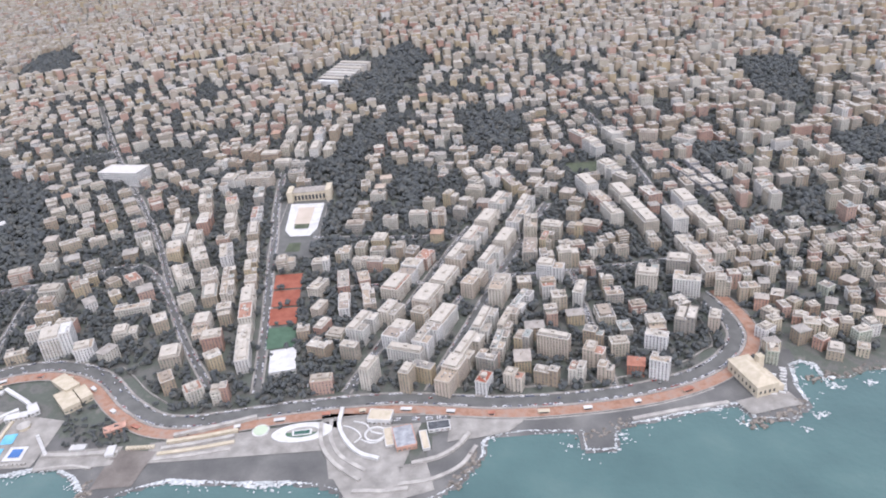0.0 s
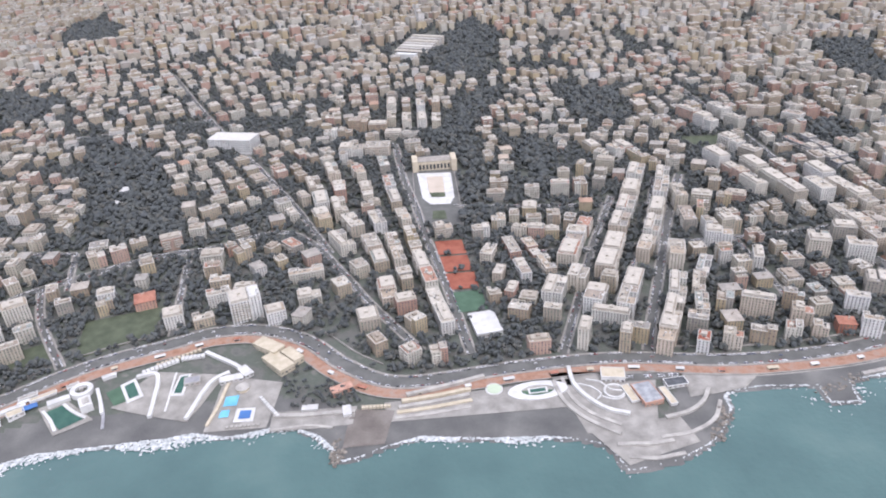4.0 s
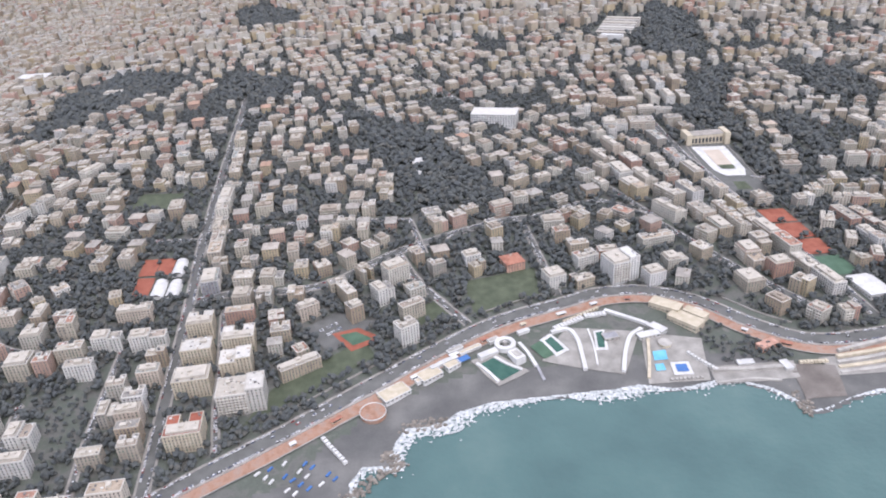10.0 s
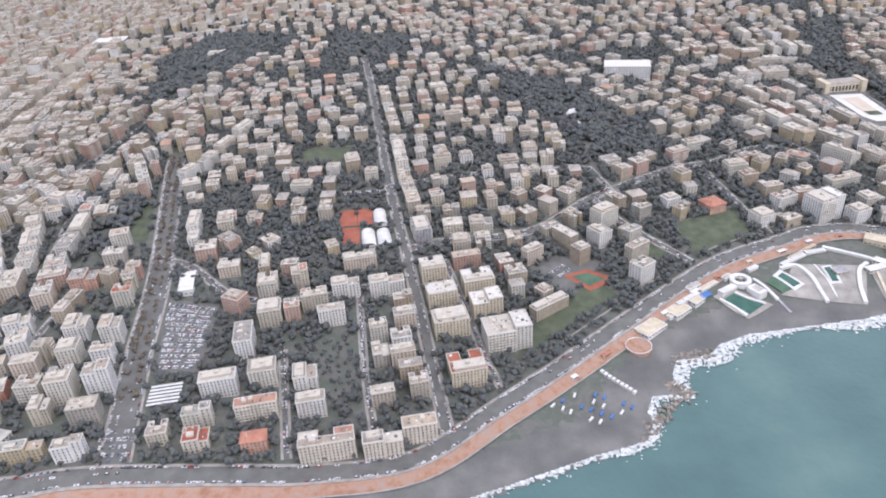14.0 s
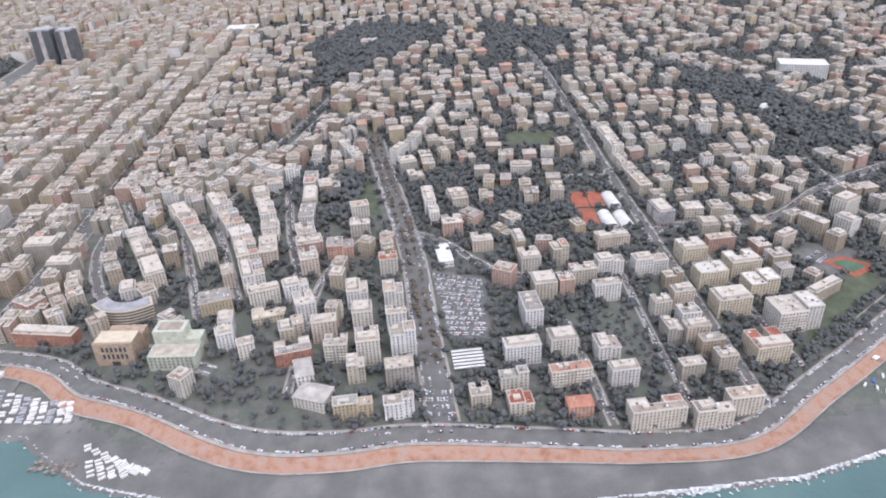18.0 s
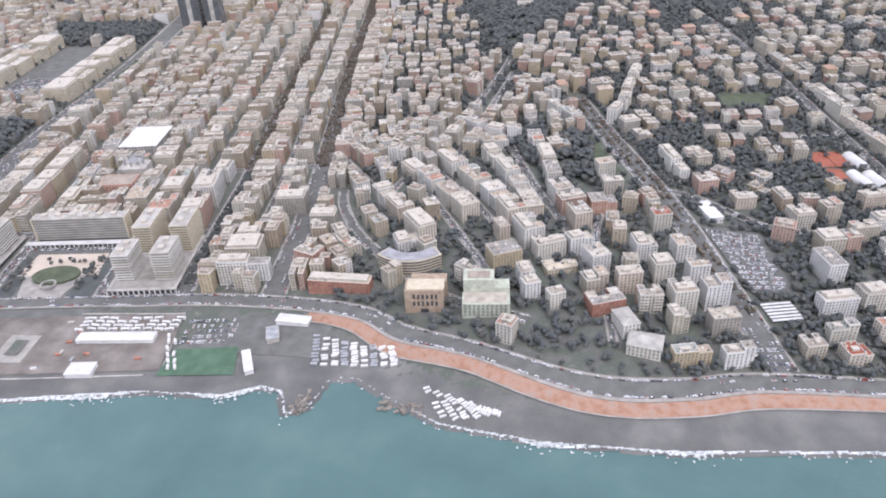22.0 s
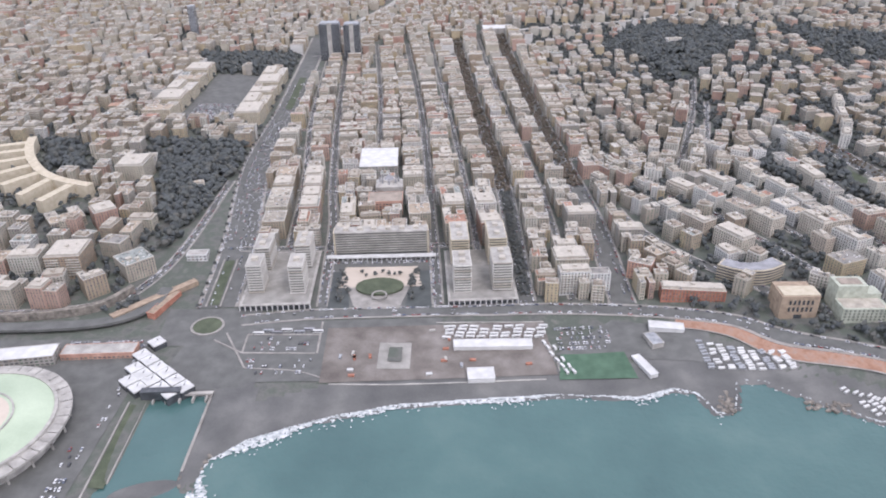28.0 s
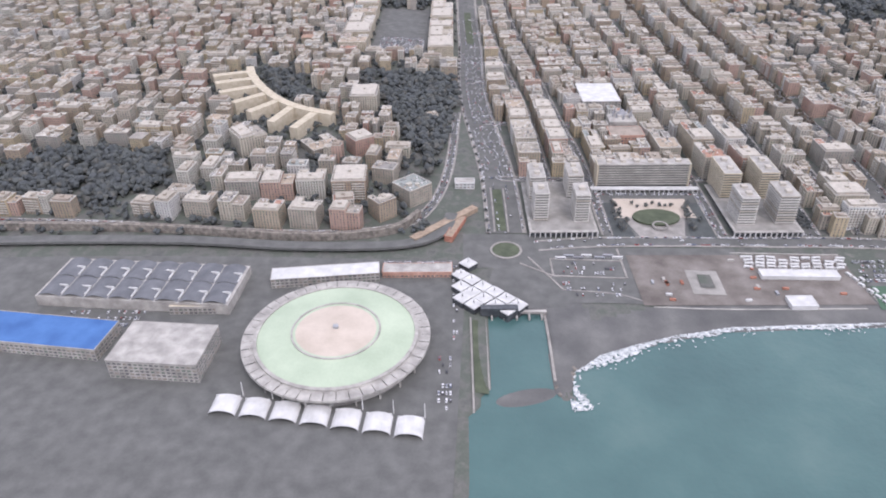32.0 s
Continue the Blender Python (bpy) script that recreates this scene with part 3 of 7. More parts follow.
def shell(p, w, d, h, x=0.0, y=0.0, deep=9.0, t=0.45):
    """Outer walls with a cornice at the roof's edge."""
    a, b = w / 2, d / 2
    p.rings([(a, b, -deep, x, y), (a, b, h - 0.25, x, y), (a + 0.4, b + 0.4, h - 0.05, x, y), (a + 0.4, b + 0.4, h + 0.3, x, y), (a - t, b - t, h + 0.3, x, y)], 0, False)


def coping(p, w, d, h, x=0.0, y=0.0, t=0.5, lip=1.0):
    """The parapet round a flat roof."""
    a, b = w / 2, d / 2
    p.rings([(a, b, h + 0.3, x, y), (a, b, h + lip, x, y), (a - t, b - t, h + lip, x, y), (a - t, b - t, h, x, y)], 0, False)


def panes(p, w, d, floors, x=0.0, y=0.0, pitch=3.3, ww=1.5, wh=2.0):
    """Shuttered windows on all four sides."""
    for fl in range(floors):
        z = fl * FLOOR + (0.9 if fl else 0.3)
        tall = wh if fl else 2.4
        for side, span, off in ((0, w, d / 2), (1, d, w / 2), (2, w, d / 2), (3, d, w / 2)):
            n = max(2, int((span - 1.0) / pitch))
            o = off + 0.07
            for k in range(n):
                u = (k + 0.5) / n * (span - 1.5) - (span - 1.5) / 2
                q = [(u - ww / 2, z), (u + ww / 2, z), (u + ww / 2, z + tall), (u - ww / 2, z + tall)]
                if side == 0:
                    p.face([(x + a, y - o, c) for a, c in q])
                elif side == 1:
                    p.face([(x + o, y + a, c) for a, c in q])
                elif side == 2:
                    p.face([(x - a, y + o, c) for a, c in q])
                else:
                    p.face([(x - o, y - a, c) for a, c in q])


def masses(w, d, floors, seed, rng):
    """The volumes of a flat-roofed house: (width, depth, storeys, x, y, height)."""
    h = floors * FLOOR + 0.6
    if seed == 1 and w >= 16 and floors > 2:
        cut = rng.uniform(0.52, 0.66) * w
        step = rng.choice((-1, -1, 1))
        return [(cut, d, floors, cut / 2 - w / 2, 0, h), (w - cut + 0.6, d - rng.uniform(1.6, 3.4), floors + step, cut / 2 - 0.3, rng.uniform(-0.7, 0.7), h + step * FLOOR)]
    if seed == 2 and d >= 15 and w >= 15:
        deep, wing = rng.uniform(0.5, 0.6) * d, rng.uniform(0.30, 0.38) * w
        low = rng.choice((0, 0, 1))
        out = [(w, deep, floors, 0, deep / 2 - d / 2, h)]
        for side, drop in ((-1, 0), (1, low)):
            out.append((wing, d - deep + 0.6, floors - drop, side * (w / 2 - wing / 2 - 0.35), deep / 2 - 0.3, h - 0.4 - drop * FLOOR))
        return out
    return [(w, d, floors, 0, 0, h)]


def hip(p, w, d, h, up, eave=0.7, slot=0):
    a, b = w / 2 + eave, d / 2 + eave
    m = min(a, b) - 0.5
    p.rings([(a, b, h - 0.4), (a, b, h), (a - m, b - m, h + up)], slot, True, True)


def roof_things(w, d, h, rng, attic):
    """What stands on a flat roof: (name, half width, half depth, foot, top, x, y)."""
    a, b, out, h2 = w / 2, d / 2, [], h
    m = rng.uniform(1.8, 3.6)
    if attic and a - m > 3 and b - m > 3:
        ox, oy = rng.uniform(-1, 1), rng.uniform(-1, 1)
        out.append(("attic", a - m, b - m, h, h + 2.9, ox, oy))
        h2 = h + 2.9
        out.append(("stair_head", rng.uniform(1.4, 2.4), rng.uniform(1.4, 2.0), h2, h2 + 2.3, ox + rng.uniform(-1, 1), oy))
    else:
        for _ in range(rng.randint(1, 2)):
            out.append(("stair_head", rng.uniform(1.5, 3), rng.uniform(1.5, 2.5), h, h + rng.uniform(2.3, 3.0), rng.uniform(-a + 4, a - 4) * 0.8, rng.uniform(-b + 4, b - 4) * 0.8))
    for _ in range(rng.randint(2, 4)):
        e = rng.uniform(0.35, 0.8)
        out.append(("chimney", e, e, h, h2 + rng.uniform(0.8, 1.6), rng.uniform(-a + 1.2, a - 1.2), rng.uniform(-b + 1.2, b - 1.2)))
    return out


KINDS = {}


def kind_of(w, d, floors, style, seed):
    """The pieces of one kind of house: (name, arrays, slot), slots being wall, roof, hut, window, balcony, slate."""
    key = (w, d, floors, style, seed)
    if key in KINDS:
        return KINDS[key]
    rng = random.Random(repr(key))
    h = floors * FLOOR + 0.6
    out = []

    def keep(name, slot, fn):
        p = Parts()
        fn(p)
        out.append((name, p.arrays(), slot, []))

    if style == "hip":
        keep("wall", 0, lambda p: p.rings([(w / 2, d / 2, -9), (w / 2, d / 2, h)], cap=False))
        keep("roof", 5, lambda p: hip(p, w, d, h + 0.35, min(w, d) * rng.uniform(0.16, 0.24)))
        for _ in range(2):
            x, y = rng.uniform(-w, w) * 0.25, rng.uniform(-d, d) * 0.25
            keep("chimney", 2, lambda p: p.box(x - 0.5, y - 0.5, h, x + 0.5, y + 0.5, h + min(w, d) * 0.22 + 1.2))
    else:
        blocks = masses(w, d, floors, seed, rng)

        def walls(p):
            for bw, bd, _, x, y, bh in blocks:
                shell(p, bw, bd, bh, x, y)

        keep("wall", 0, walls)
        for bw, bd, _, x, y, bh in blocks:
            keep("roof", 1, lambda p: p.box(x - bw / 2 + 0.45, y - bd / 2 + 0.45, bh - 0.3, x + bw / 2 - 0.45, y + bd / 2 - 0.45, bh + 0.12))
            keep("parapet", 6, lambda p: coping(p, bw, bd, bh, x, y))
        bits = []
        for bw, bd, _, x, y, bh in blocks:
            for _ in range(max(2, int(bw * bd / 50))):
                bits.append((x + rng.uniform(-bw / 2 + 1.2, bw / 2 - 1.2), y + rng.uniform(-bd / 2 + 1.2, bd / 2 - 1.2), rng.uniform(0.3, 1.4), rng.uniform(0.3, 1.1), rng.uniform(0.3, 1.3), bh))

        def litter(p):
            for x, y, e, f, g, z in bits:
                p.box(x - e, y - f, z, x + e, y + f, z + 0.2 + g)

        keep("roof_clutter", 7, litter)
        mw, md, _, mx, my, mh = blocks[0]
        for name, a, b, z0, z1, x, y in roof_things(mw, md, mh + 0.12, rng, rng.random() < 0.65):
            x, y = x + mx, y + my
            keep(name, 2, lambda p: p.rings([(a, b, z0, x, y), (a, b, z1 - 0.2, x, y), (a + 0.25, b + 0.25, z1 - 0.2, x, y), (a + 0.25, b + 0.25, z1, x, y)] if name != "chimney"
                                            else [(a, b, z0, x, y), (a, b, z1, x, y)]))

    def glaze(p):
        for bw, bd, fl, x, y, _ in ([(w, d, floors, 0, 0, h)] if style == "hip" else blocks):
            panes(p, bw, bd, fl, x, y)

    keep("glazing", 3, glaze)
    if style == "balcony":
        bw, bd, _, bx, by, _ = blocks[0]
        for side in (-1, 1) if len(blocks) < 3 else (-1,):
            y = by + side * bd / 2
            for x0, x1 in ([(bx - bw / 2 + 1, bx + bw / 2 - 1)] if seed % 2 else [(bx - bw / 2 + 1, bx - bw * 0.1), (bx + bw * 0.1, bx + bw / 2 - 1)]):
                keep("balcony", 4, lambda p: p.box(x0, min(y, y + side * 1.4), 0, x1, max(y, y + side * 1.4), 0.95, 0, True))
                out[-1][3].extend(FLOOR * k for k in range(1, floors))
    KINDS[key] = out
    return out


MESHES = {}


def piece(key, k, mats):
    """Mesh data for the k-th piece of a kind, shared between alike houses."""
    if (key, k) not in MESHES:
        name, (v, f, s), slot, _ = KINDS[key][k]
        MESHES[key, k] = mesh_np(name, v, f, mats[slot])
    return MESHES[key, k]


HOUSE_MATS = [M_WALL, M_ROOF, M_HUT, M_PANE, M_BALC, M_SLATE, M_RIM, M_CLUT]
FAR_MATS = [M_WALLS, M_ROOFS, M_HUT, M_PANE, M_BALC, M_SLATES, M_RIMS, M_CLUT]
WORDS = {"hip": "rendered villa with shuttered windows under a pitched roof", "flat": "rendered apartment house with flat roof, parapet and roof huts",
         "balcony": "rendered apartment house with long balconies and a flat roof"}


def building(x, y, w, d, a, floors, style, seed, wall=None, roof=None, label="", base=None):
    """A house as a thing of its own, with all its parts."""
    key = (w, d, floors, style, seed)
    kind_of(*key)
    z = gz(x, y) if base is None else base
    top = new("villa" if style == "hip" else "apartment_building")
    top.matrix_world = Matrix.Translation((x, y, z)) @ Matrix.Rotation(a, 4, 'Z')
    size = "low" if floors < 4 else "tall" if floors > 7 else ""
    tagged(top, label or (size + " " + WORDS[style]).strip(), "house" if style == "hip" else "apartment building", "city buildings")
    cover = None
    for k, (name, arr, slot, lifts) in enumerate(KINDS[key]):
        for up in lifts or [0.0]:
            o = new(name, piece(key, k, HOUSE_MATS))
            o.parent, o.location = top, (0, 0, up)
            if name == "roof" and cover is None:
                cover = o
            elif name in ("chimney", "stair_head", "attic", "roof_clutter"):
                o.parent = cover
            if name in ("glazing", "roof_clutter"):
                o["kind"] = "stuff"
            m = wall if name == "wall" else roof if name == "roof" else None
            if m is not None:
                o.data = o.data.copy()
                o.data.materials[0] = m
    return top


def quarter(name, part, label, windows=1500):
    """Many houses in one object."""
    V, F4, S, n = [], [], [], 0
    Z = ground_z(np.array([q[0] for q in part]), np.array([q[1] for q in part]))
    for (x, y, w, d, a, fl, style, seed), z in zip(part, Z):
        c, s = math.cos(a), math.sin(a)
        for piece_name, (v, f, _), slot, lifts in kind_of(w, d, fl, style, seed):
            if piece_name in ("glazing", "roof_clutter") and y > windows:
                continue
            for up in lifts or [0.0]:
                V.append(np.stack([x + c * v[:, 0] - s * v[:, 1], y + s * v[:, 0] + c * v[:, 1], v[:, 2] + z + up], -1))
                F4.append(f + n)
                S.append(np.full(len(f), slot))
                n += len(v)
    ob = link_np(name, np.concatenate(V), np.concatenate(F4), FAR_MATS, np.concatenate(S))
    return tagged(ob, label, "buildings", kind="stuff")


def manner(x, y):
    """What is built where: widths, depths, storeys, gap between houses, share of pitched roofs, green between."""
    if x < -2255:
        return dict(w=(20, 24, 28, 32), d=(20, 18, 15), f=(5, 6, 7), gap=2.0, hip=0.12, green=0.05, balc=0.1)
    if x < -1690:
        return dict(w=(16, 18, 20, 22), d=(30, 26, 22, 18, 14), f=(6, 6, 6, 7), gap=0.2, hip=0.0, green=0.0, balc=0.25)
    if x < -1330 and y < 870:
        return dict(w=(16, 18, 22), d=(18, 16, 14), f=(5, 6, 6, 7), gap=3.2, hip=0.06, green=0.19, balc=0.35)
    if x < -1400 and y < 1000:
        return dict(w=(18, 20, 24), d=(20, 18, 15), f=(5, 6, 7, 7), gap=0.4, hip=0.04, green=0.14, balc=0.35)
    if x < -1330 and y < 1250:
        return dict(w=(18, 22, 26), d=(18, 15), f=(5, 6, 7), gap=3, hip=0.1, green=0.25, balc=0.3)
    if y < 720 and x < -980:
        return dict(w=(18, 22, 26), d=(18, 15), f=(5, 6, 6), gap=6, hip=0.1, green=0.5, balc=0.3)
    if 300 < x < 560 and y < 900:
        return dict(w=(12, 14, 16), d=(14, 12, 10), f=(4, 5, 4, 6), gap=0.8, hip=0.2, green=0.12, balc=0.1)
    if y > 1750 or x > 330:
        return dict(w=(18, 24, 30), d=(18, 14), f=(4, 5, 6, 7), gap=5, hip=0.12, green=0.25, balc=0.0)
    if -420 < x < -250 and y < 1000:
        return dict(w=(18, 22, 26), d=(18, 15), f=(5, 5, 6), gap=3.5, hip=0.08, green=0.3, balc=0.35)
    if -130 < x < 130 and y < 1100:
        return dict(w=(18, 22, 28), d=(18, 15), f=(5, 6, 7), gap=4, hip=0.12, green=0.35, balc=0.35)
    return dict(w=(15, 18, 21, 24, 28), d=(20, 17, 14), f=(3, 4, 4, 5, 5), gap=5.5, hip=0.25, green=0.54, balc=0.25)


lots = []
rng = random.Random(11)


def wooded(x, y, m):
    """Where gardens and small woods keep the houses apart."""
    return m["green"] > 0.2 and noise.noise((x * 0.011, y * 0.011, 7.0)) + 0.45 * noise.noise((x * 0.035, y * 0.035, 2.0)) > 0.52 - 0.55 * m["green"]


def try_lot(x, y, w, d, a, m):
    if (-1500 < x < -1400 and y < 560) or not free(x, y, w, d, a, m["gap"] * 0.4) or (y > 560 and wooded(x, y, m) and rng.random() < 0.75):
        return False
    style = "hip" if rng.random() < m["hip"] and w < 24 else ("balcony" if rng.random() < m["balc"] else "flat")
    lots.append((x, y, w, d, a, rng.choice(m["f"]), style, rng.randint(0, 2)))
    reserve(box_ring(x, y, w, d, a, m["gap"] * 0.35))
    return True


def line_fronts():
    for line, half in FRONTS:
        for side in (1, -1):
            run, k = 0.0, 0
            pts = [Vector(p) for p in line]
            dist = [0.0]
            for p, q in zip(pts, pts[1:]):
                dist.append(dist[-1] + (q - p).length)
            while run < dist[-1]:
                while k < len(pts) - 2 and dist[k + 1] < run:
                    k += 1
                p = pts[k].lerp(pts[k + 1], min(1, max(0, (run - dist[k]) / max(dist[k + 1] - dist[k], 0.01))))
                m = manner(p.x, p.y)
                way = (pts[k + 1] - pts[k]).normalized()
                w = rng.choice(m["w"])
                for d in m["d"]:
                    c = p + way * (w / 2) + Vector((-way.y, way.x)) * side * (half + 0.8 + m["green"] * 4 + d / 2)
                    if try_lot(c.x, c.y, w, d, math.atan2(way.y, way.x) + (math.pi if side < 0 else 0), m):
                        run += w + m["gap"] * rng.uniform(0.8, 1.6)
                        break
                else:
                    run += 4


def fill_lots():
    seg = []
    for line, half in STREETS:
        for p, q in zip(line[::3], line[3::3]):
            seg.append(((p[0] + q[0]) / 2, (p[1] + q[1]) / 2, math.atan2(q[1] - p[1], q[0] - p[0])))
    seg = np.array(seg)
    for y in np.arange(330, 3720, 17):
        for x in np.arange(-3250, 1560, 18):
            px, py = x + rng.uniform(-7, 7), y + rng.uniform(-6, 6)
            if abs(px + 1200) > 1750 + (py - 500) * 0.55:
                continue
            m = manner(px, py)
            if rng.random() < m["green"] * 0.25 or (py > 2600 and rng.random() < 0.3):
                continue
            if wooded(px, py, m):
                continue
            k = np.argmin((seg[:, 0] - px) ** 2 + (seg[:, 1] - py) ** 2)
            a = seg[k, 2] + rng.choice((0, math.pi / 2)) + rng.uniform(-0.06, 0.06)
            try_lot(px, py, rng.choice(m["w"]), rng.choice(m["d"]), a, m)


def infill():
    """Narrow houses that close the rows of the dense quarters."""
    seg = []
    for line, half in STREETS:
        for p, q in zip(line[::2], line[2::2]):
            seg.append(((p[0] + q[0]) / 2, (p[1] + q[1]) / 2, math.atan2(q[1] - p[1], q[0] - p[0])))
    seg = np.array(seg)
    for size in ((20, 14), (14, 12), (10, 11)):
        for y in np.arange(480, 1500, 7):
            for x in np.arange(-2255, -1330, 7):
                if (x > -1690 and not 870 < y < 1000) or taken[int((y - Y0) / CELL), int((x - X0) / CELL)] or rng.random() < (0.25 if x < -1690 else 0.55):
                    continue
                if x > -1690 and noise.noise((x * 0.02, y * 0.02, 3.0)) > 0.22:
                    continue
                k = np.argmin((seg[:, 0] - x) ** 2 + (seg[:, 1] - y) ** 2)
                w, d = size
                if not free(x, y, w, d, seg[k, 2], -0.3):
                    continue
                m = manner(x, y)
                lots.append((x, y, w, d, seg[k, 2] + rng.choice((0, math.pi)), max(3, rng.choice(m["f"]) - rng.choice((0, 0, 1, 2))), "balcony" if rng.random() < m["balc"] else "flat", rng.randint(0, 2)))
                reserve(box_ring(x, y, w, d, seg[k, 2], 0.0))


# ---------------------------------------------------------------- trees
def crown_parts(seed, lumps=5):
    """A crown of uneven clumps of leaves, 1 m in radius about its middle."""
    r = random.Random(seed)
    v, f = [], []
    g = (1 + 5 ** 0.5) / 2
    ico = [(-1, g, 0), (1, g, 0), (-1, -g, 0), (1, -g, 0), (0, -1, g), (0, 1, g), (0, -1, -g), (0, 1, -g), (g, 0, -1), (g, 0, 1), (-g, 0, -1), (-g, 0, 1)]
    tri = [(0, 11, 5), (0, 5, 1), (0, 1, 7), (0, 7, 10), (0, 10, 11), (1, 5, 9), (5, 11, 4), (11, 10, 2), (10, 7, 6), (7, 1, 8),
           (3, 9, 4), (3, 4, 2), (3, 2, 6), (3, 6, 8), (3, 8, 9), (4, 9, 5), (2, 4, 11), (6, 2, 10), (8, 6, 7), (9, 8, 1)]
    for k in range(lumps):
        ang, rad = r.uniform(0, 6.28), r.uniform(0.25, 0.68) if k else 0
        c = Vector((math.cos(ang) * rad, math.sin(ang) * rad, r.uniform(-0.35, 0.35) + (0.3 if not k else 0)))
        s = r.uniform(0.32, 0.55)
        turn = Euler((r.uniform(0, 3), r.uniform(0, 3), r.uniform(0, 3))).to_matrix()
        base = len(v)
        for p in ico:
            v.append(tuple(c + turn @ Vector(p).normalized() * s * r.uniform(0.72, 1.25)))
        f += [tuple(base + i for i in t) for t in tri]
    return np.array(v), np.array(f)


CROWNS = [crown_parts(s) for s in range(6)]


def wood(name, spots, label, mat=None):
    """Many crowns in one object."""
    vs, fs, n = [], [], 0
    r = random.Random(name + str(len(spots)))
    Z = ground_z(np.array([s[0] for s in spots]), np.array([s[1] for s in spots]))
    for (x, y, size), z in zip(spots, Z):
        v, f = CROWNS[r.randrange(6)]
        a, up = r.uniform(0, 6.28), r.uniform(0.75, 1.15)
        c, s = math.cos(a), math.sin(a)
        vs.append(np.stack([x + (v[:, 0] * c - v[:, 1] * s) * size, y + (v[:, 0] * s + v[:, 1] * c) * size, z + size * (0.85 + v[:, 2] * up)], -1))
        fs.append(f + n)
        n += len(v)
    return tagged(link_np(name, np.concatenate(vs), np.concatenate(fs), mat or M_HAZED_LEAF), label, "trees", kind="stuff")


TREE_MESH = []


def tree(x, y, size, group, label="broad-leaved street tree with a dark green crown"):
    """A single tree: a tapered trunk with limbs, and a crown of leaf clumps."""
    if not TREE_MESH:
        for k in range(3):
            v, f = crown_parts(40 + k, 9)
            ob = link_np("crown", v + [0, 0, 1.5], f, M_HAZED_LEAF)
            p = Parts()
            p.rings([(0.09, 0.09, -0.3), (0.06, 0.06, 0.9), (0.04, 0.04, 1.5)])
            for a in (0.4, 2.4, 4.5):
                p.rings([(0.04, 0.04, 0.8), (0.02, 0.02, 1.5, math.cos(a) * 0.5, math.sin(a) * 0.5)])
            ob2 = p.put("trunk", M_BARK)
            TREE_MESH.append((ob.data, ob2.data))
            bpy.data.objects.remove(ob)
            bpy.data.objects.remove(ob2)
    top = new("tree")
    top.matrix_world = Matrix.LocRotScale((x, y, gz(x, y)), Euler((0, 0, rng.uniform(0, 6.28))), (size, size, size * rng.uniform(0.85, 1.1)))
    tagged(top, label, "tree", group)
    for name, me in zip(("crown", "trunk"), TREE_MESH[rng.randrange(3)]):
        new(name, me).parent = top
    return top

# ---------------------------------------------------------------- parks
PARKS = [[(-2417, 1096), (-2267, 1086), (-2250, 982), (-2286, 731)], [(-2479, 1685), (-2260, 1731), (-2255, 1589), (-2423, 1554)],
         [(-1514, 1499), (-1385, 1684), (-1225, 1548), (-1476, 1275)], [(-873, 1258), (-731, 1173), (-625, 913), (-745, 916)],
         [(-265, 1681), (-128, 1956), (-67, 1803), (-142, 1541), (-225, 1556)], [(637, 1190), (737, 1220), (668, 1089), (615, 1122)],
         [(-2593, 1090), (-2530, 1081), (-2452, 938), (-2505, 945)], [(-2720, 760), (-2640, 770), (-2600, 690), (-2700, 660)],
         [(-452, 640), (-411, 628), (-370, 592), (-392, 571), (-440, 581), (-455, 605)], [(-460, 676), (-405, 640), (-360, 630), (-375, 690)], [(-420, 668), (-345, 600), (-340, 575), (-425, 590)]]
WOODS = [[(-289, 1255), (-214, 1293), (-177, 1110), (-202, 998), (-221, 1010), (-225, 1190)], [(5, 1458), (119, 1436), (114, 1285), (20, 1291)], [(400, 1215), (471, 1208), (451, 1124), (390, 1137)],
         [(641, 1655), (751, 1647), (649, 1326), (596, 1436)], [(486, 1021), (525, 1003), (491, 911), (458, 925)], [(-126, 1233), (-65, 1223), (-64, 1134), (-103, 1140)],
         [(-232, 960), (-205, 1000), (-180, 960), (-216, 915)], [(-1500, 920), (-1433, 960), (-1422, 750), (-1445, 760)]]
WOODS += [[(-1140, 1542), (-987, 1465), (-1029, 1347), (-1155, 1391)], 
          [(-1130, 579), (-1095, 583), (-1078, 501), (-1106, 469)], [(-246, 1295), (-145, 1488), (-109, 1452), (-206, 1252)], [(-1552, 1560), (-1458, 1707), (-1367, 1648), (-1439, 1503)],
          [(-117, 1138), (-66, 1150), (-88, 1026), (-130, 1034)]]
WOODS += [[(-2844, 742), (-2778, 794), (-2633, 773), (-2607, 714), (-2667, 664), (-2806, 669)]]
WOODS += [[(-1412, 905), (-1378, 905), (-1400, 770), (-1432, 765)], [(-1226, 2054), (-1300, 2300), (-1230, 2330), (-1092, 2125), (-1060, 1960)]]
PARKS += WOODS
solid = taken.copy()
for ring in PARKS:
    reserve(ring)
LAWNS = [[(-1170, 1002), (-1085, 992), (-1117, 947), (-1175, 959)], [(-690, 668), (-612, 702), (-610, 760), (-700, 735)], [(-925, 522), (-800, 610), (-815, 640), (-905, 570)],
         [(-760, 655), (-715, 672), (-735, 700), (-775, 680)], [(-1352, 790), (-1376, 792), (-1398, 890), (-1372, 898)], [(174, 1197), (252, 1191), (247, 1146), (176, 1150)]]
for ring in LAWNS:
    tagged(patch("lawn", ring, M_LAWN, 0.5), "mown green lawn with worn patches", "lawn", kind="structure")


# ---------------------------------------------------------------- helpers for landmarks
def thing(name, x, y, deg, label, category, z=None, group=""):
    top = new(name)
    top.matrix_world = Matrix.Translation((x, y, gz(x, y) if z is None else z)) @ Matrix.Rotation(radians(deg), 4, 'Z')
    return tagged(top, label, category, group)


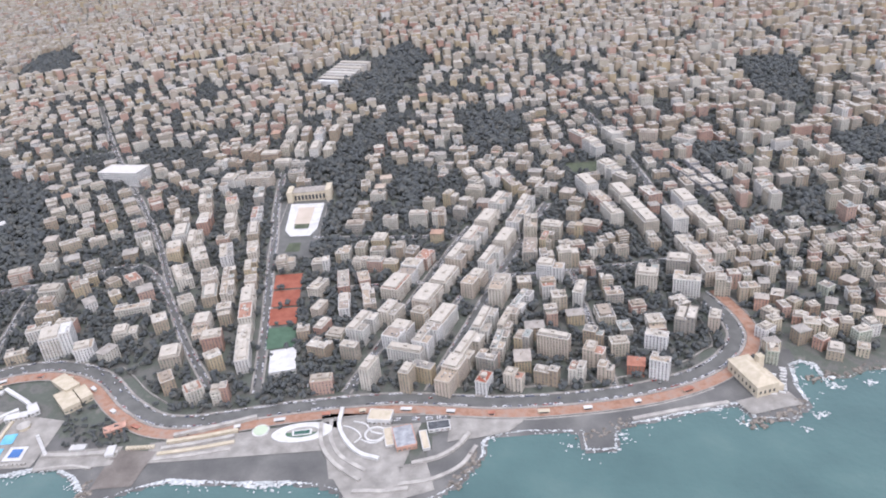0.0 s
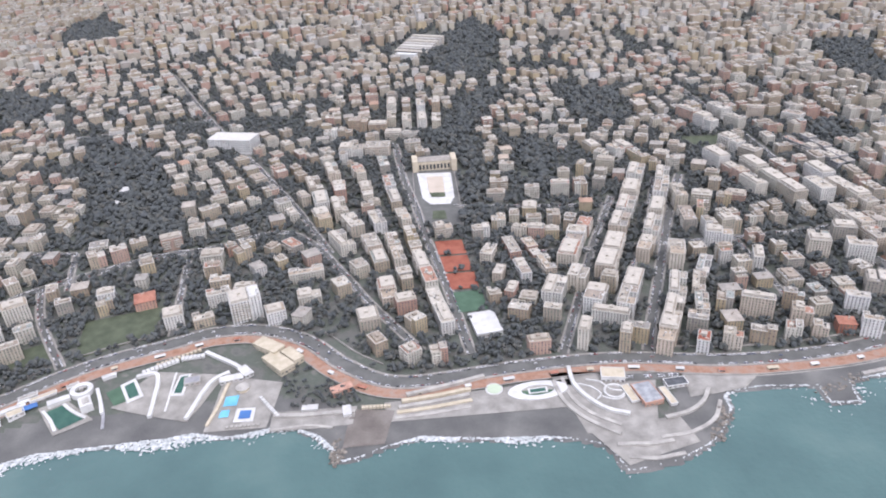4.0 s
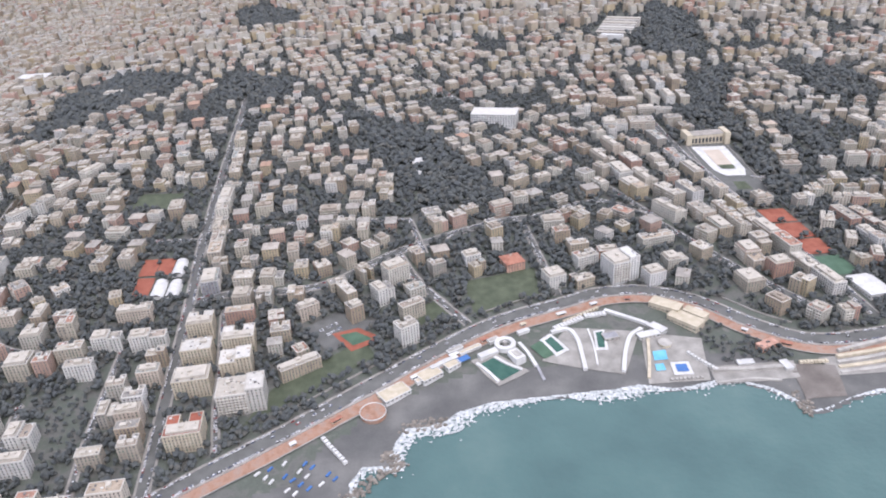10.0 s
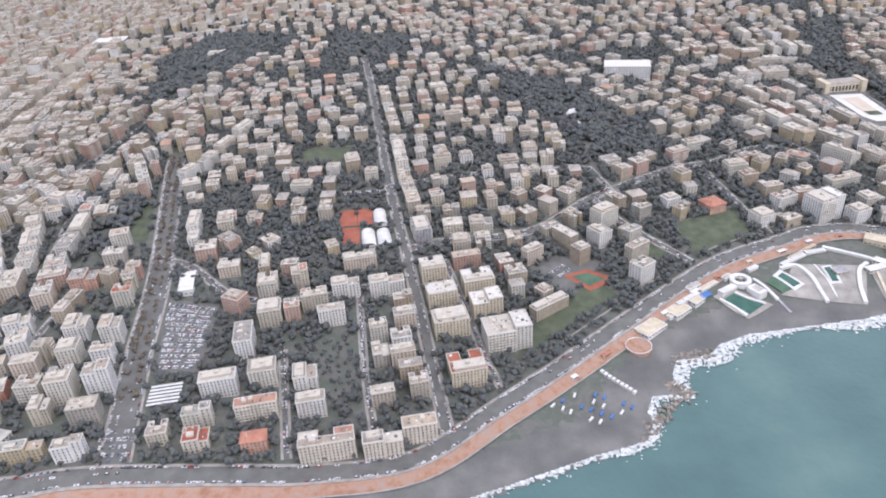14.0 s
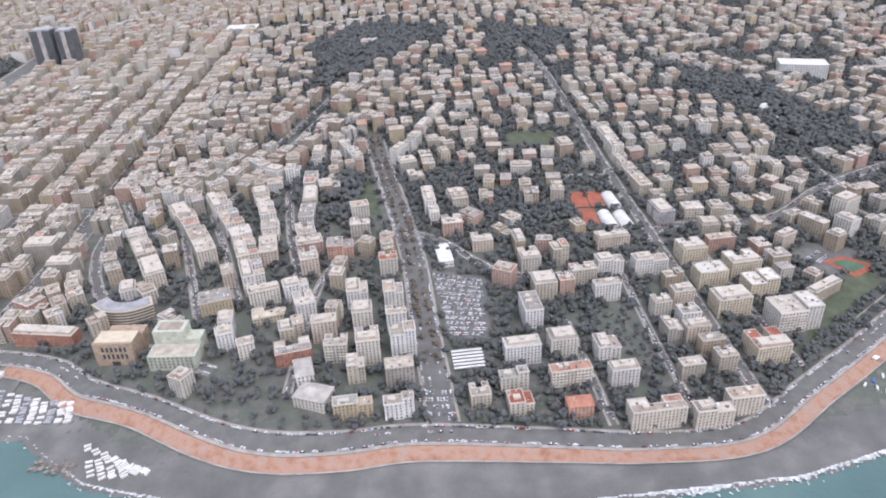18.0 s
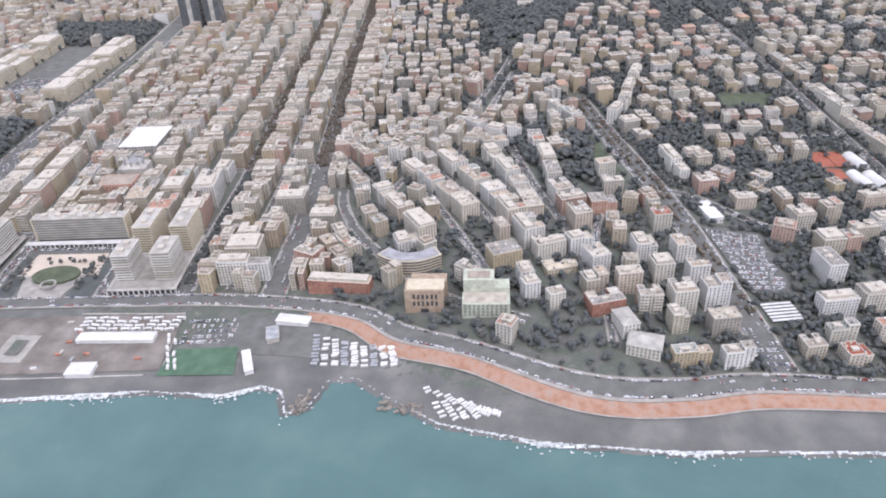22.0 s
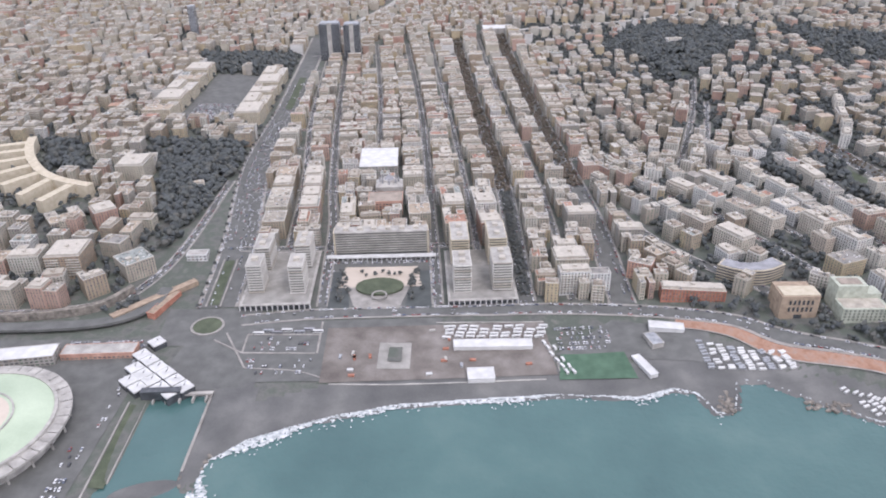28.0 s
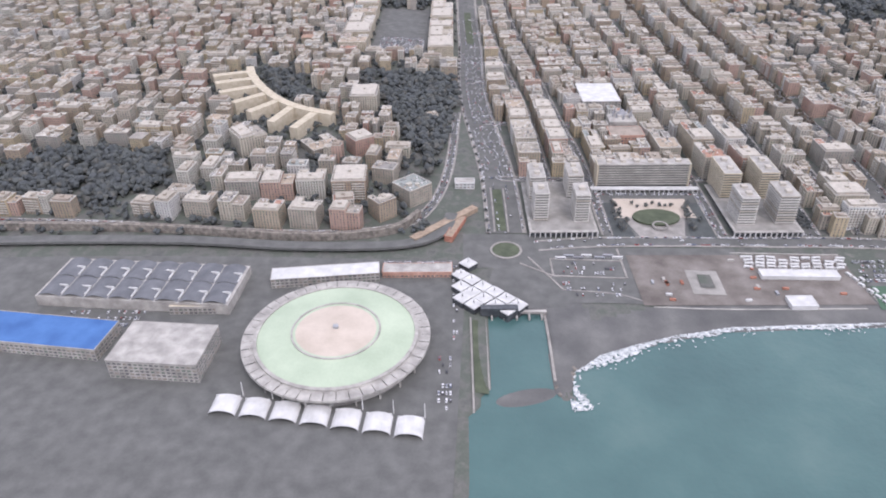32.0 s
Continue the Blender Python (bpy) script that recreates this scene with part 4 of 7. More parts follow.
def part(name, p, mat, parent, label=""):
    ob = p.put(name, mat, parent)
    if label:
        ob["label"] = label
    return ob


def boxed(name, x0, y0, z0, x1, y1, z1, mat, parent, label=""):
    p = Parts()
    p.box(x0, y0, z0, x1, y1, z1, 0, True)
    return part(name, p, mat, parent, label)


def hall(name, x, y, w, d, deg, h, wall, roof, label, category="building", lip=0.6, glass=True, z=None):
    """A plain hall: walls with a parapet, a roof, a row of windows under the eaves."""
    top = thing(name, x, y, deg, label, category, z)
    p = Parts()
    shell(p, w, d, h, 0, 0, 4.0, 0.4)
    part("wall", p, wall, top)
    boxed("roof", -w / 2 + 0.4, -d / 2 + 0.4, h - 0.4, w / 2 - 0.4, d / 2 - 0.4, h + 0.1, roof, top)
    if glass:
        for side, (sx, sy, span) in enumerate(((0, -1, w), (0, 1, w), (-1, 0, d), (1, 0, d))):
            p = Parts()
            n = max(1, int(span / 4.5))
            for k in range(n):
                u = (k + 0.5) / n * span - span / 2
                for z0 in np.arange(1.2, h - 2.2, 3.6):
                    if sx == 0:
                        p.box(u - 1.5, sy * (d / 2) - 0.06, z0, u + 1.5, sy * (d / 2) + 0.06, z0 + 1.7)
                    else:
                        p.box(sx * (w / 2) - 0.06, u - 1.5, z0, sx * (w / 2) + 0.06, u + 1.5, z0 + 1.7)
            if p.v:
                o = part("glazing", p, M_PANE, top)
                o["kind"] = "stuff"
    reserve(box_ring(x, y, w, d, radians(deg), 1.0))
    return top


def house(x, y, w, d, deg, floors, style, wall=None, roof=None, label="", lip=0):
    """A house whose place is known."""
    a = radians(deg)
    if not free(x, y, w, d, a, -1.5, built):
        return None
    if wall is None and x > -1660 and int(x * 5 + y * 3) % 5 < 3:
        wall = M_PALE
    reserve(box_ring(x, y, w, d, a, 1.5))
    win = window_of(box_ring(x, y, w, d, a, 0.5))
    built[win] |= inside(CXM[win], CYM[win], box_ring(x, y, w, d, a, 0.5))
    return building(x, y, w, d, a, floors, style, (x * 7 + y) % 3, wall, roof, label)


def row_of_houses(pts, deep, floors, wall=None, close=0.95):
    """Houses side by side along a street, each about its own middle."""
    for k, (x, y) in enumerate(pts):
        (ax, ay), (bx, by) = pts[max(k - 1, 0)], pts[min(k + 1, len(pts) - 1)]
        reach = math.hypot(bx - ax, by - ay) / (1 if k in (0, len(pts) - 1) else 2)
        w = min(46, max(12, 2 * round(reach * close / 2)))
        house(x, y, w, deep, math.degrees(math.atan2(by - ay, bx - ax)), floors + (0, 1, 0, -1, 0)[int(x + y) % 5], ("flat", "balcony", "flat")[int(x * 3 + y) % 3], wall)


def curved_wall(name, pts, half, z0, z1, mat, parent=None):
    """A wall or long building along a curved line."""
    line = smooth_line(pts, 5)
    left, right = offset_line(line, half), offset_line(line, -half)
    p = Parts()
    n = len(line)
    for k in range(n):
        g = gz(*line[k])
        p.v += [(*left[k], g + z0), (*right[k], g + z0), (*right[k], g + z1), (*left[k], g + z1)]
    for k in range(n - 1):
        a, b = 4 * k, 4 * k + 4
        p.f += [(a + 1, b + 1, b + 2, a + 2), (a + 2, b + 2, b + 3, a + 3), (a + 3, b + 3, b, a)]
    p.f += [(0, 1, 2, 3), (4 * n - 1, 4 * n - 2, 4 * n - 3, 4 * n - 4)]
    p.s = [0] * len(p.f)
    reserve_line(line, half + 1)
    return p.put(name, mat, parent)


# ---------------------------------------------------------------- fairground by the river mouth
FAIR = [(-3300, 200), (-2168, 200), (-2168, 600), (-2290, 600), (-2420, 590), (-2580, 592), (-3300, 620)]
reserve(FAIR)
patch("fair_yard", [(-3000, 205), (-2262, 240), (-2246, 555), (-3000, 560)], M_ASPHALT, 0.35, 12, label="grey asphalt yard of the fairground", category="yard")
arena = thing("arena", -2366, 413, 0, "round arena with a mint-green roof and a pale ring terrace", "arena", 3)
p = Parts()
p.ring(0, 0, 60, 76, -3, 13, 72)
part("drum_wall", p, M_CONC, arena)
for k in range(48):
    a0 = 6.28319 * k / 48
    p = Parts()
    p.ring(0, 0, 73.5, 84.5, 13.2 - 1.2, 14.2 + (k % 2) * 0.25, 2, 0, a0, a0 + 6.28319 / 48 * 0.93)
    part("terrace_slab", p, M_CONC, arena)
    if k % 2 == 0:
        a = a0 + 0.06
        boxed("column", 80 * math.cos(a) - 0.7, 80 * math.sin(a) - 0.7, -3, 80 * math.cos(a) + 0.7, 80 * math.sin(a) + 0.7, 12.2, M_CONC, arena)
p = Parts()
p.disc(0, 0, 73.5, 15, 19.5, 72, 0, 39)
part("roof", p, M_MINT, arena, "mint-green membrane roof")
p = Parts()
p.ring(0, 0, 70.5, 73.6, 13, 16.2, 72)
part("roof_kerb", p, M_CONC, arena)
p = Parts()
p.disc(0, 0, 39.5, 19.2, 22.5, 60, 0, 2.5)
part("roof_crown", p, M_SANDY, arena, "sand-coloured crown of the roof")
p = Parts()
p.ring(0, 0, 38.6, 40.2, 18.5, 20.3, 60)
part("crown_kerb", p, M_CONC, arena)
p = Parts()
p.disc(0, 0, 2.6, 22, 24.5, 16)
part("roof_vent", p, M_STEEL, arena)

show = thing("exhibition_pavilion", -2225, 495, 0, "white exhibition pavilion of folded diamond-shaped roofs", "pavilion", 3)
for x, y, r in ((-2245, 541, 10.5), (-2253, 520, 10.5), (-2253, 499, 10.5), (-2252, 479, 10.5), (-2242, 509.5, 10.5), (-2242, 489, 10.5), (-2231, 499, 10.5), (-2231, 478.5, 10.5), (-2220, 488.5, 10.5), (-2220, 468, 10.5), (-2209, 478, 10.5), (-2198, 468, 10.5), (-2209, 459, 9), (-2241, 469, 10)):
    x, y = x + 2225, y - 495
    z = 6.2 + (x * 3 + y) % 3 * 0.35
    r *= 0.92
    p = Parts()
    for k in range(4):
        a, b2 = 1.5708 * k, 1.5708 * (k + 1)
        q0, q1 = (x + r * math.cos(a), y + r * math.sin(a)), (x + r * math.cos(b2), y + r * math.sin(b2))
        p.face([(*q0, -3), (*q1, -3), (*q1, z - 1.2), (*q0, z - 1.2)])
        p.face([(*q0, z - 1.2), (*q1, z - 1.2), (*q1, z), (*q0, z)], 1)
        p.face([(*q0, z), (*q1, z), (x + 0.5, y + 0.5, z + 0.5), (x - 0.5, y - 0.5, z + 0.5)], 1)
    part("roof_diamond", p, [M_DARK, M_WHITE], show)
boxed("glass_front", -10, -37, -1, 26, -30, 8, M_DARK, show, "dark glazed front")
hall("fair_hall", -2392, 520, 110, 21, 6, 11, M_CONC, M_WHITE, "long pale fair hall with a white flat roof")
hall("fair_office", -2298, 531, 72, 17, 0, 7, M_ROSE, M_CONC, "low rose-coloured fair office with a row of windows")
hall("fair_hall", -2508, 472, 56, 20, 0, 9, M_CONC, M_TENT, "low fair hall with a cream ribbed roof")
hall("fair_hall", -2516, 396, 80, 54, -5, 20, M_CONC, M_CONC, "large beige concrete fair hall with plant on its roof")
hall("blue_hall", -2640, 424, 130, 42, -8, 13, M_CONC, M_BLUE, "exhibition hall with a bright blue roof")
grey = thing("vaulted_hall", -2570, 503, -5, "large grey exhibition hall of waved roofs with white rooflights", "hall", 4)
boxed("wall", -100, -34, -3, 96, 34, 11, M_CONC, grey)
for k in range(8):
    for j in range(2):
        x0, y0 = -98 + k * 24, -33 + j * 33
        p = Parts()
        for i in range(6):
            u0, u1 = i / 6, (i + 1) / 6
            z0, z1 = 11 + 3.2 * math.sin(u0 * 3.1416), 11 + 3.2 * math.sin(u1 * 3.1416)
            p.face([(x0 + u0 * 23, y0, z0), (x0 + u1 * 23, y0, z1), (x0 + u1 * 23, y0 + 32, z1), (x0 + u0 * 23, y0 + 32, z0)])
        part("roof_vault", p, M_LEAD, grey, "grey sheet-metal vault")
        p = Parts()
        p.box(x0 + 22.4, y0 + 4, 11.2, x0 + 23.6, y0 + 16, 12.6)
        p.box(x0 + 15, y0 + 15.4, 11.5, x0 + 23.6, y0 + 16.6, 14.2)
        part("rooflight", p, M_WHITE, grey)
for k in range(7):
    x, y = -2449 + k * 25.5, 338 - k * 4.2
    t = thing("festival_tent", x, y, -4, "white barrel-roofed festival tent on the fair quay", "tent", 3, "festival tents")
    p = Parts()
    for i in range(8):
        a, b2 = 3.1416 * i / 8, 3.1416 * (i + 1) / 8
        p.face([(-11.5 * math.cos(a), -11, 5.5 * math.sin(a)), (-11.5 * math.cos(b2), -11, 5.5 * math.sin(b2)), (-11.5 * math.cos(b2), 9, 5.5 * math.sin(b2)), (-11.5 * math.cos(a), 9, 5.5 * math.sin(a))][::-1])
    part("canopy", p, M_WHITE, t)
    boxed("end_wall", -10.5, 8.6, 0, 10.5, 8.9, 4.2, M_WHITE, t)
    m = thing("mast", x + 12, y + 12, 0, "tall white mast beside the tents", "mast", 3, "tent masts")
    p = Parts()
    p.rings([(0.5, 0.5, 0), (0.3, 0.3, 15)])
    part("pole", p, M_WHITE, m)
tagged(patch("quay_bed", [(-2243, 353), (-2231, 353), (-2231, 452), (-2243, 452)], M_LAWN, 0.6), "narrow planted bed along the quay", "planting", kind="structure")
for x in (-2244.5, -2230.5):
    tagged(curved_wall("quay_wall", [(x, 330), (x, 400), (x, 455)], 0.8, 0, 1.0, M_PAVE), "pale stone quay wall", "wall", kind="structure")
tagged(curved_wall("quay_wall", [(-2174, 368), (-2173, 420), (-2173, 466)], 1.2, -2, 1.2, M_PAVE), "pale stone quay wall", "wall", kind="structure")
tagged(curved_wall("flyover", [(-2900, 585), (-2575, 580), (-2435, 571), (-2324, 576), (-2275, 600), (-2262, 640)], 7, 3, 6, M_ASPHALT), "raised grey expressway along the shore", "road", kind="structure")
tagged(curved_wall("cliff_wall", [(-2786, 612), (-2600, 603), (-2480, 592), (-2400, 590), (-2330, 605), (-2300, 640)], 3, -4, 9, M_ROCK), "tall masonry retaining wall under the cliff road", "wall", kind="structure")
street([(-2900, 640), (-2786, 628), (-2649, 617), (-2568, 606), (-2414, 601), (-2326, 617), (-2289, 657), (-2266, 755), (-2254, 940)], 13, fronts=False)
for x, y, w, deg in ((-2270, 621, 100, 45), (-2258, 612, 48, 70)):
    hall("low_red_building", x, y, w, 9, deg, 6, M_STONE if w > 60 else M_TERRA, M_STONE, "low red-rendered building beside the boulevard", glass=False)
reserve([(-2312, 640), (-2228, 605), (-2228, 990), (-2268, 990), (-2300, 720)])
hall("pavilion_office", -2246, 712, 24, 14, 0, 8, M_WHITE, M_CONC, "white two-storey kiosk building by the boulevard")

# ---------------------------------------------------------------- roundabout, boulevard strip, garden square
isle = tagged(new("roundabout_island"), "round grassed traffic island with a pale kerb", "traffic island")
isle.matrix_world = Matrix.Translation((-2203, 574, gz(-2203, 574) + 0.4))
p = Parts()
p.ring(0, 0, 15, 17.5, -0.5, 0.9)
part("kerb", p, M_PAVE, isle)
p = Parts()
p.disc(0, 0, 15.2, -0.3, 0.6, 40)
part("grass", p, M_LAWN, isle)
reserve(box_ring(-2203, 574, 60, 60, 0))
tagged(patch("roundabout_road", [(-2250, 540), (-2150, 540), (-2150, 606), (-2250, 606)], M_ASPHALT, 0.5), "grey asphalt of a broad roundabout", "road", kind="structure")
patch("pavilion_forecourt", [(-2236, 470), (-2150, 470), (-2150, 541), (-2218, 541)], M_ASPHALT, 0.45, label="asphalt forecourt of the pavilion", category="yard")
strip_bed = tagged(patch("median_lawn", [(-2211, 612), (-2200, 612), (-2201, 705), (-2212, 705)], M_LAWN, 1.1), "long grassed median strip with a pale kerb", "lawn", kind="structure")
for x in (-2213.5, -2198):
    tagged(curved_wall("median_kerb", [(x, 610), (x, 660), (x - 0.5, 708)], 0.9, 0, 1.3, M_PAVE), "pale stone kerb of the median", "kerb", kind="structure")
reserve([(-2094, 592), (-1950, 590), (-1950, 735), (-2094, 735)])
patch("square", [(-2090, 597), (-1955, 592), (-1958, 726), (-2090, 728)], M_ASPHALT, 0.5, label="asphalt car park round a garden square", category="square")
patch("garden_terrace", [(-2050, 597), (-2002, 595), (-1990, 641), (-2062, 642)], M_PAVE, 0.9, label="pale paved terrace of the garden square", category="paving")
patch("garden_path", [(-2072, 642), (-1976, 640), (-1980, 684), (-2066, 686)], M_SANDY, 0.9, label="sandy gravel walk of the garden square", category="path")
for ring in ([(-2080, 600), (-2056, 599), (-2064, 676), (-2080, 676)], [(-1996, 596), (-1966, 595), (-1966, 674), (-1982, 674)]):
    patch("garden_bed", ring, M_HAZED_LEAF, 0.9, label="dark shrub bed in a corner of the garden square", category="garden bed")
lawn = tagged(new("garden_lawn"), "rounded lawn with a small pond in the garden square", "lawn")
lawn.matrix_world = Matrix.Translation((-2024, 640, 6.3))
p = Parts()
p.disc(0, 0, 26, -1.5, 0.6, 32)
part("grass", p, M_LAWN, lawn).scale = (1.05, 0.7, 1)
p = Parts()
p.ring(0, -20, 7, 9, -1, 1.0, 28)
part("pond_kerb", p, M_PAVE, lawn)
for x0, side in ((-2064, -1), (-1984, 1)):
    for k in range(10):
        tree(x0 + rng.uniform(-7, 7) + side * 2, 612 + k * 6.5 + rng.uniform(-2, 2), rng.uniform(3, 4.4), "garden trees", "clipped evergreen tree in the garden square")
for k in range(7):
    tree(-2047 + k * 8 + rng.uniform(-2, 2), 668 + rng.uniform(-4, 4), rng.uniform(2.4, 3.4), "garden trees", "clipped evergreen tree in the garden square")
arcade = thing("arcade", -2024, 704, -1, "low white arcade across the head of the square", "arcade")
boxed("deck", -66, -4, 4.2, 66, 4, 5.4, M_WHITE, arcade)
for k in range(23):
    boxed("pier", -65 + k * 5.9, -3.8, -2, -64 + k * 5.9, -2.8, 4.2, M_WHITE, arcade)
for x0, x1, y0, y1 in ((-2175, -2098, 600, 722), (-1948, -1871, 596, 712)):
    t = thing("podium", (x0 + x1) / 2, (y0 + y1) / 2, 0, "low white shop podium under the seafront towers", "podium")
    w, d = (x1 - x0) / 2, (y1 - y0) / 2
    boxed("floor_slab", -w, -d, 4.4, w, d, 5.4, M_CONC, t)
    boxed("roof_court", -w + 3, -d + 4, 5.4, w - 3, d - 2, 5.6, M_DECK, t, "grey paved court on the podium roof")
    boxed("shop_front", -w + 2, -d + 2, -3, w - 2, d - 2, 4.4, M_DARK, t)
    for k in range(14):
        boxed("pier", -w + k * (2 * w - 1) / 13, -d + 0.1, -3, -w + 1 + k * (2 * w - 1) / 13, -d + 1.2, 4.4, M_WHITE, t)
def banded_block(x, y, w, d, floors, wall, band, label, ends=0.0):
    """A block whose balcony bands run round every storey."""
    t = thing("apartment_building", x, y, 0, label, "apartment building", None, "city buildings")
    h = floors * 3.3 + 1.2
    boxed("wall", -w / 2 + 1.3, -d / 2 + 1.3, -5, w / 2 - 1.3, d / 2 - 1.3, h, wall, t)
    for k in range(1, floors + 1):
        boxed("balcony", -w / 2, -d / 2, k * 3.3, w / 2, d / 2, k * 3.3 + 1.25, band, t)
    if ends:
        for sx in (-1, 1):
            boxed("end_wall", sx * w / 2 - ends, -d / 2 - 0.1, -5, sx * w / 2 + ends, d / 2 + 0.1, h, M_TENT, t)
    roof = boxed("roof", -w / 2 + 1.0, -d / 2 + 1.0, h, w / 2 - 1.0, d / 2 - 1.0, h + 0.4, M_CONC, t)
    for k in range(max(1, int(max(w, d) / 18))):
        u = (k + 0.5) / max(1, int(max(w, d) / 18)) - 0.5
        cx, cy = (u * w * 0.9, 0) if w > d else (0, u * d * 0.9)
        boxed("lift_house", cx - 3.2, cy - 3.2, h + 0.4, cx + 3.2, cy + 3.2, h + 3.4, M_HUT, roof)
    reserve(box_ring(x, y, w, d, 0, 2))
    win = window_of(box_ring(x, y, w, d, 0, 1))
    built[win] = True


for x, y, w, d, f in ((-2160, 640, 17, 30, 12), (-2114, 638, 17, 32, 12), (-1931, 630, 20, 36, 12), (-1887, 632, 22, 38, 12), (-2160, 694, 19, 40, 10), (-2114, 698, 19, 38, 10)):
    banded_block(x, y, w, d, f, M_PANE, M_RIM, "tall white seafront apartment tower with banded balconies")
reserve([(-2175, 600), (-2098, 600), (-2098, 722), (-2175, 722)])
reserve([(-1948, 596), (-1871, 596), (-1871, 712), (-1948, 712)])
banded_block(-2024, 724, 114, 17, 9, M_PANE, M_CONC, "long grey apartment slab with continuous balcony bands", 1.0)
hall("church", -2022, 838, 46, 32, 0, 21, M_ROSE, M_ROOF, "brown block of a modern church")
dome = thing("copper_dome", -2018, 886, 0, "grey-green copper crown of pinnacles on a church", "dome")
p = Parts()
p.rings([(19, 15, -4), (19, 15, 20), (10, 8, 24), (8, 7, 27)])
part("base", p, M_CONC, dome)
p = Parts()
p.disc(0, 0, 8, 26, 33, 16, 0, 1.0)
part("cupola", p, M_MAST, dome, "weathered grey-green copper cupola")
for k in range(8):
    a = k * 0.785
    p = Parts()
    p.rings([(1.2, 1.2, 22, 13 * math.cos(a), 11 * math.sin(a)), (1.2, 1.2, 27, 13 * math.cos(a), 11 * math.sin(a)), (0.1, 0.1, 32, 13 * math.cos(a), 11 * math.sin(a))])
    part("pinnacle", p, M_MAST, dome)
reserve(box_ring(-2018, 886, 46, 40, 0, 1))
hall("white_roofed_block", -2036, 985, 58, 80, 0, 22, M_CONC, M_WHITE, "large block with a bright white flat roof")
temple = thing("stone_palace", -1598, 538, -3, "brown stone palace with tall arched bays and a pale roof", "palace")
boxed("wall", -19, -11, -6, 19, 11, 25, M_STONE, temple)
boxed("rear_wing", -15, 11, -6, 21, 26, 21, M_STONE, temple)
boxed("roof", -17, -9, 25, 19.6, 9, 26, M_TENT, temple)
for fl in (7.5, 15.5):
    for i in range(6):
        boxed("tall_window", -11 + i * 4.4, -11.25, fl, -8.8 + i * 4.4, -10.9, fl + 5.2, M_DARK, temple)
boxed("door", -4, -11.3, -0.5, 4, -10.9, 4, M_DARK, temple)
win = window_of(box_ring(-1598, 542, 44, 40, 0, 1))
built[win] = True
reserve(box_ring(-1598, 542, 44, 40, 0, 1))
office = thing("terraced_office", -1538, 528, -3, "pale sage-green office block stepping down to roof terraces", "office building")
boxed("front_block", -23, -16, -6, 23, 4, 15, M_SAGE, office)
boxed("rear_tower", -22, 4, -6, 8, 24, 29, M_SAGE, office)
boxed("side_block", 8, 4, -6, 23, 20, 20, M_SAGE, office)
boxed("roof_terrace", -21, -14, 15, 20, 3.5, 15.4, M_ROOF, office)
boxed("roof_well", -18, 8, 29, 4, 20, 29.4, M_ROOF, office)
for fl in range(4):
    for i in range(10):
        boxed("window", -21 + i * 4.3, -16.2, 1.5 + fl * 3.4, -19 + i * 4.3, -15.9, 3.4 + fl * 3.4, M_PANE, office)
win = window_of(box_ring(-1538, 530, 48, 42, 0, 1))
built[win] = True
reserve(box_ring(-1538, 530, 48, 42, 0, 1))
bow = thing("bowed_office", 0, 0, 0, "bow-fronted cream office block with window bands", "office building", 0)
curved_wall("wall", [(-1645, 616), (-1628, 602), (-1606, 598), (-1585, 606)], 9, -4, 18, M_TENT, bow)
for fl in range(5):
    curved_wall("window_band", [(-1645, 616), (-1628, 602), (-1606, 598), (-1585, 606)], 9.12, 1.6 + fl * 3.4, 3.2 + fl * 3.4, M_PANE, bow)
curved_wall("roof", [(-1643, 615), (-1628, 602.5), (-1606, 598.5), (-1587, 606)], 8, 17.5, 18.6, M_MAST, bow)
win = window_of([(-1650, 592), (-1580, 592), (-1580, 622), (-1650, 622)])
built[win] = True
house(-1562, 617, 42, 26, 18, 7, "flat", M_RIM, M_WHITE, "white apartment block with a flat pale roof")
house(-1688, 578, 66, 15, -9, 4, "flat", M_TERRA, M_TENT, "long orange-red seafront house with a pale roof")
house(-1728, 632, 26, 22, -30, 6, "flat", M_ROSE, None, "rose-coloured corner apartment house")
house(-1797, 613, 56, 16, 0, 8, "balcony", M_WHITE, None, "white seafront apartment house with framed balconies")
for y, k in ((776, 7), (812, 8), (850, 7), (888, 7), (925, 7)):
    house(-2162 - (y - 776) * 0.04, y, 28, 32, 1, k, "flat")
    house(-2119 - (y - 776) * 0.06, y, 26, 32, 1, k, "balcony")

# ---------------------------------------------------------------- crescent and far landmarks
crescent = thing("crescent", 0, 0, 0, "curved cream apartment crescent with a flat rim roof", "apartment building", 0)
curved_wall("front_wing", [(-2592, 1062), (-2578, 1020), (-2552, 968), (-2515, 918), (-2478, 890), (-2430, 872)], 6.5, -4, 19, M_TENT, crescent)
for (ax, ay), (bx, by) in (((-2586, 1040), (-2640, 1018)), ((-2572, 1008), (-2628, 985)), ((-2556, 975), (-2611, 945)), ((-2538, 945), (-2580, 905)), ((-2515, 918), (-2550, 872)), ((-2491, 898), (-2512, 840)), ((-2455, 880), (-2478, 822))):
    curved_wall("rear_wing", [(ax, ay), ((ax + bx) / 2, (ay + by) / 2), (bx, by)], 6.0, -4, 18, M_TENT, crescent)
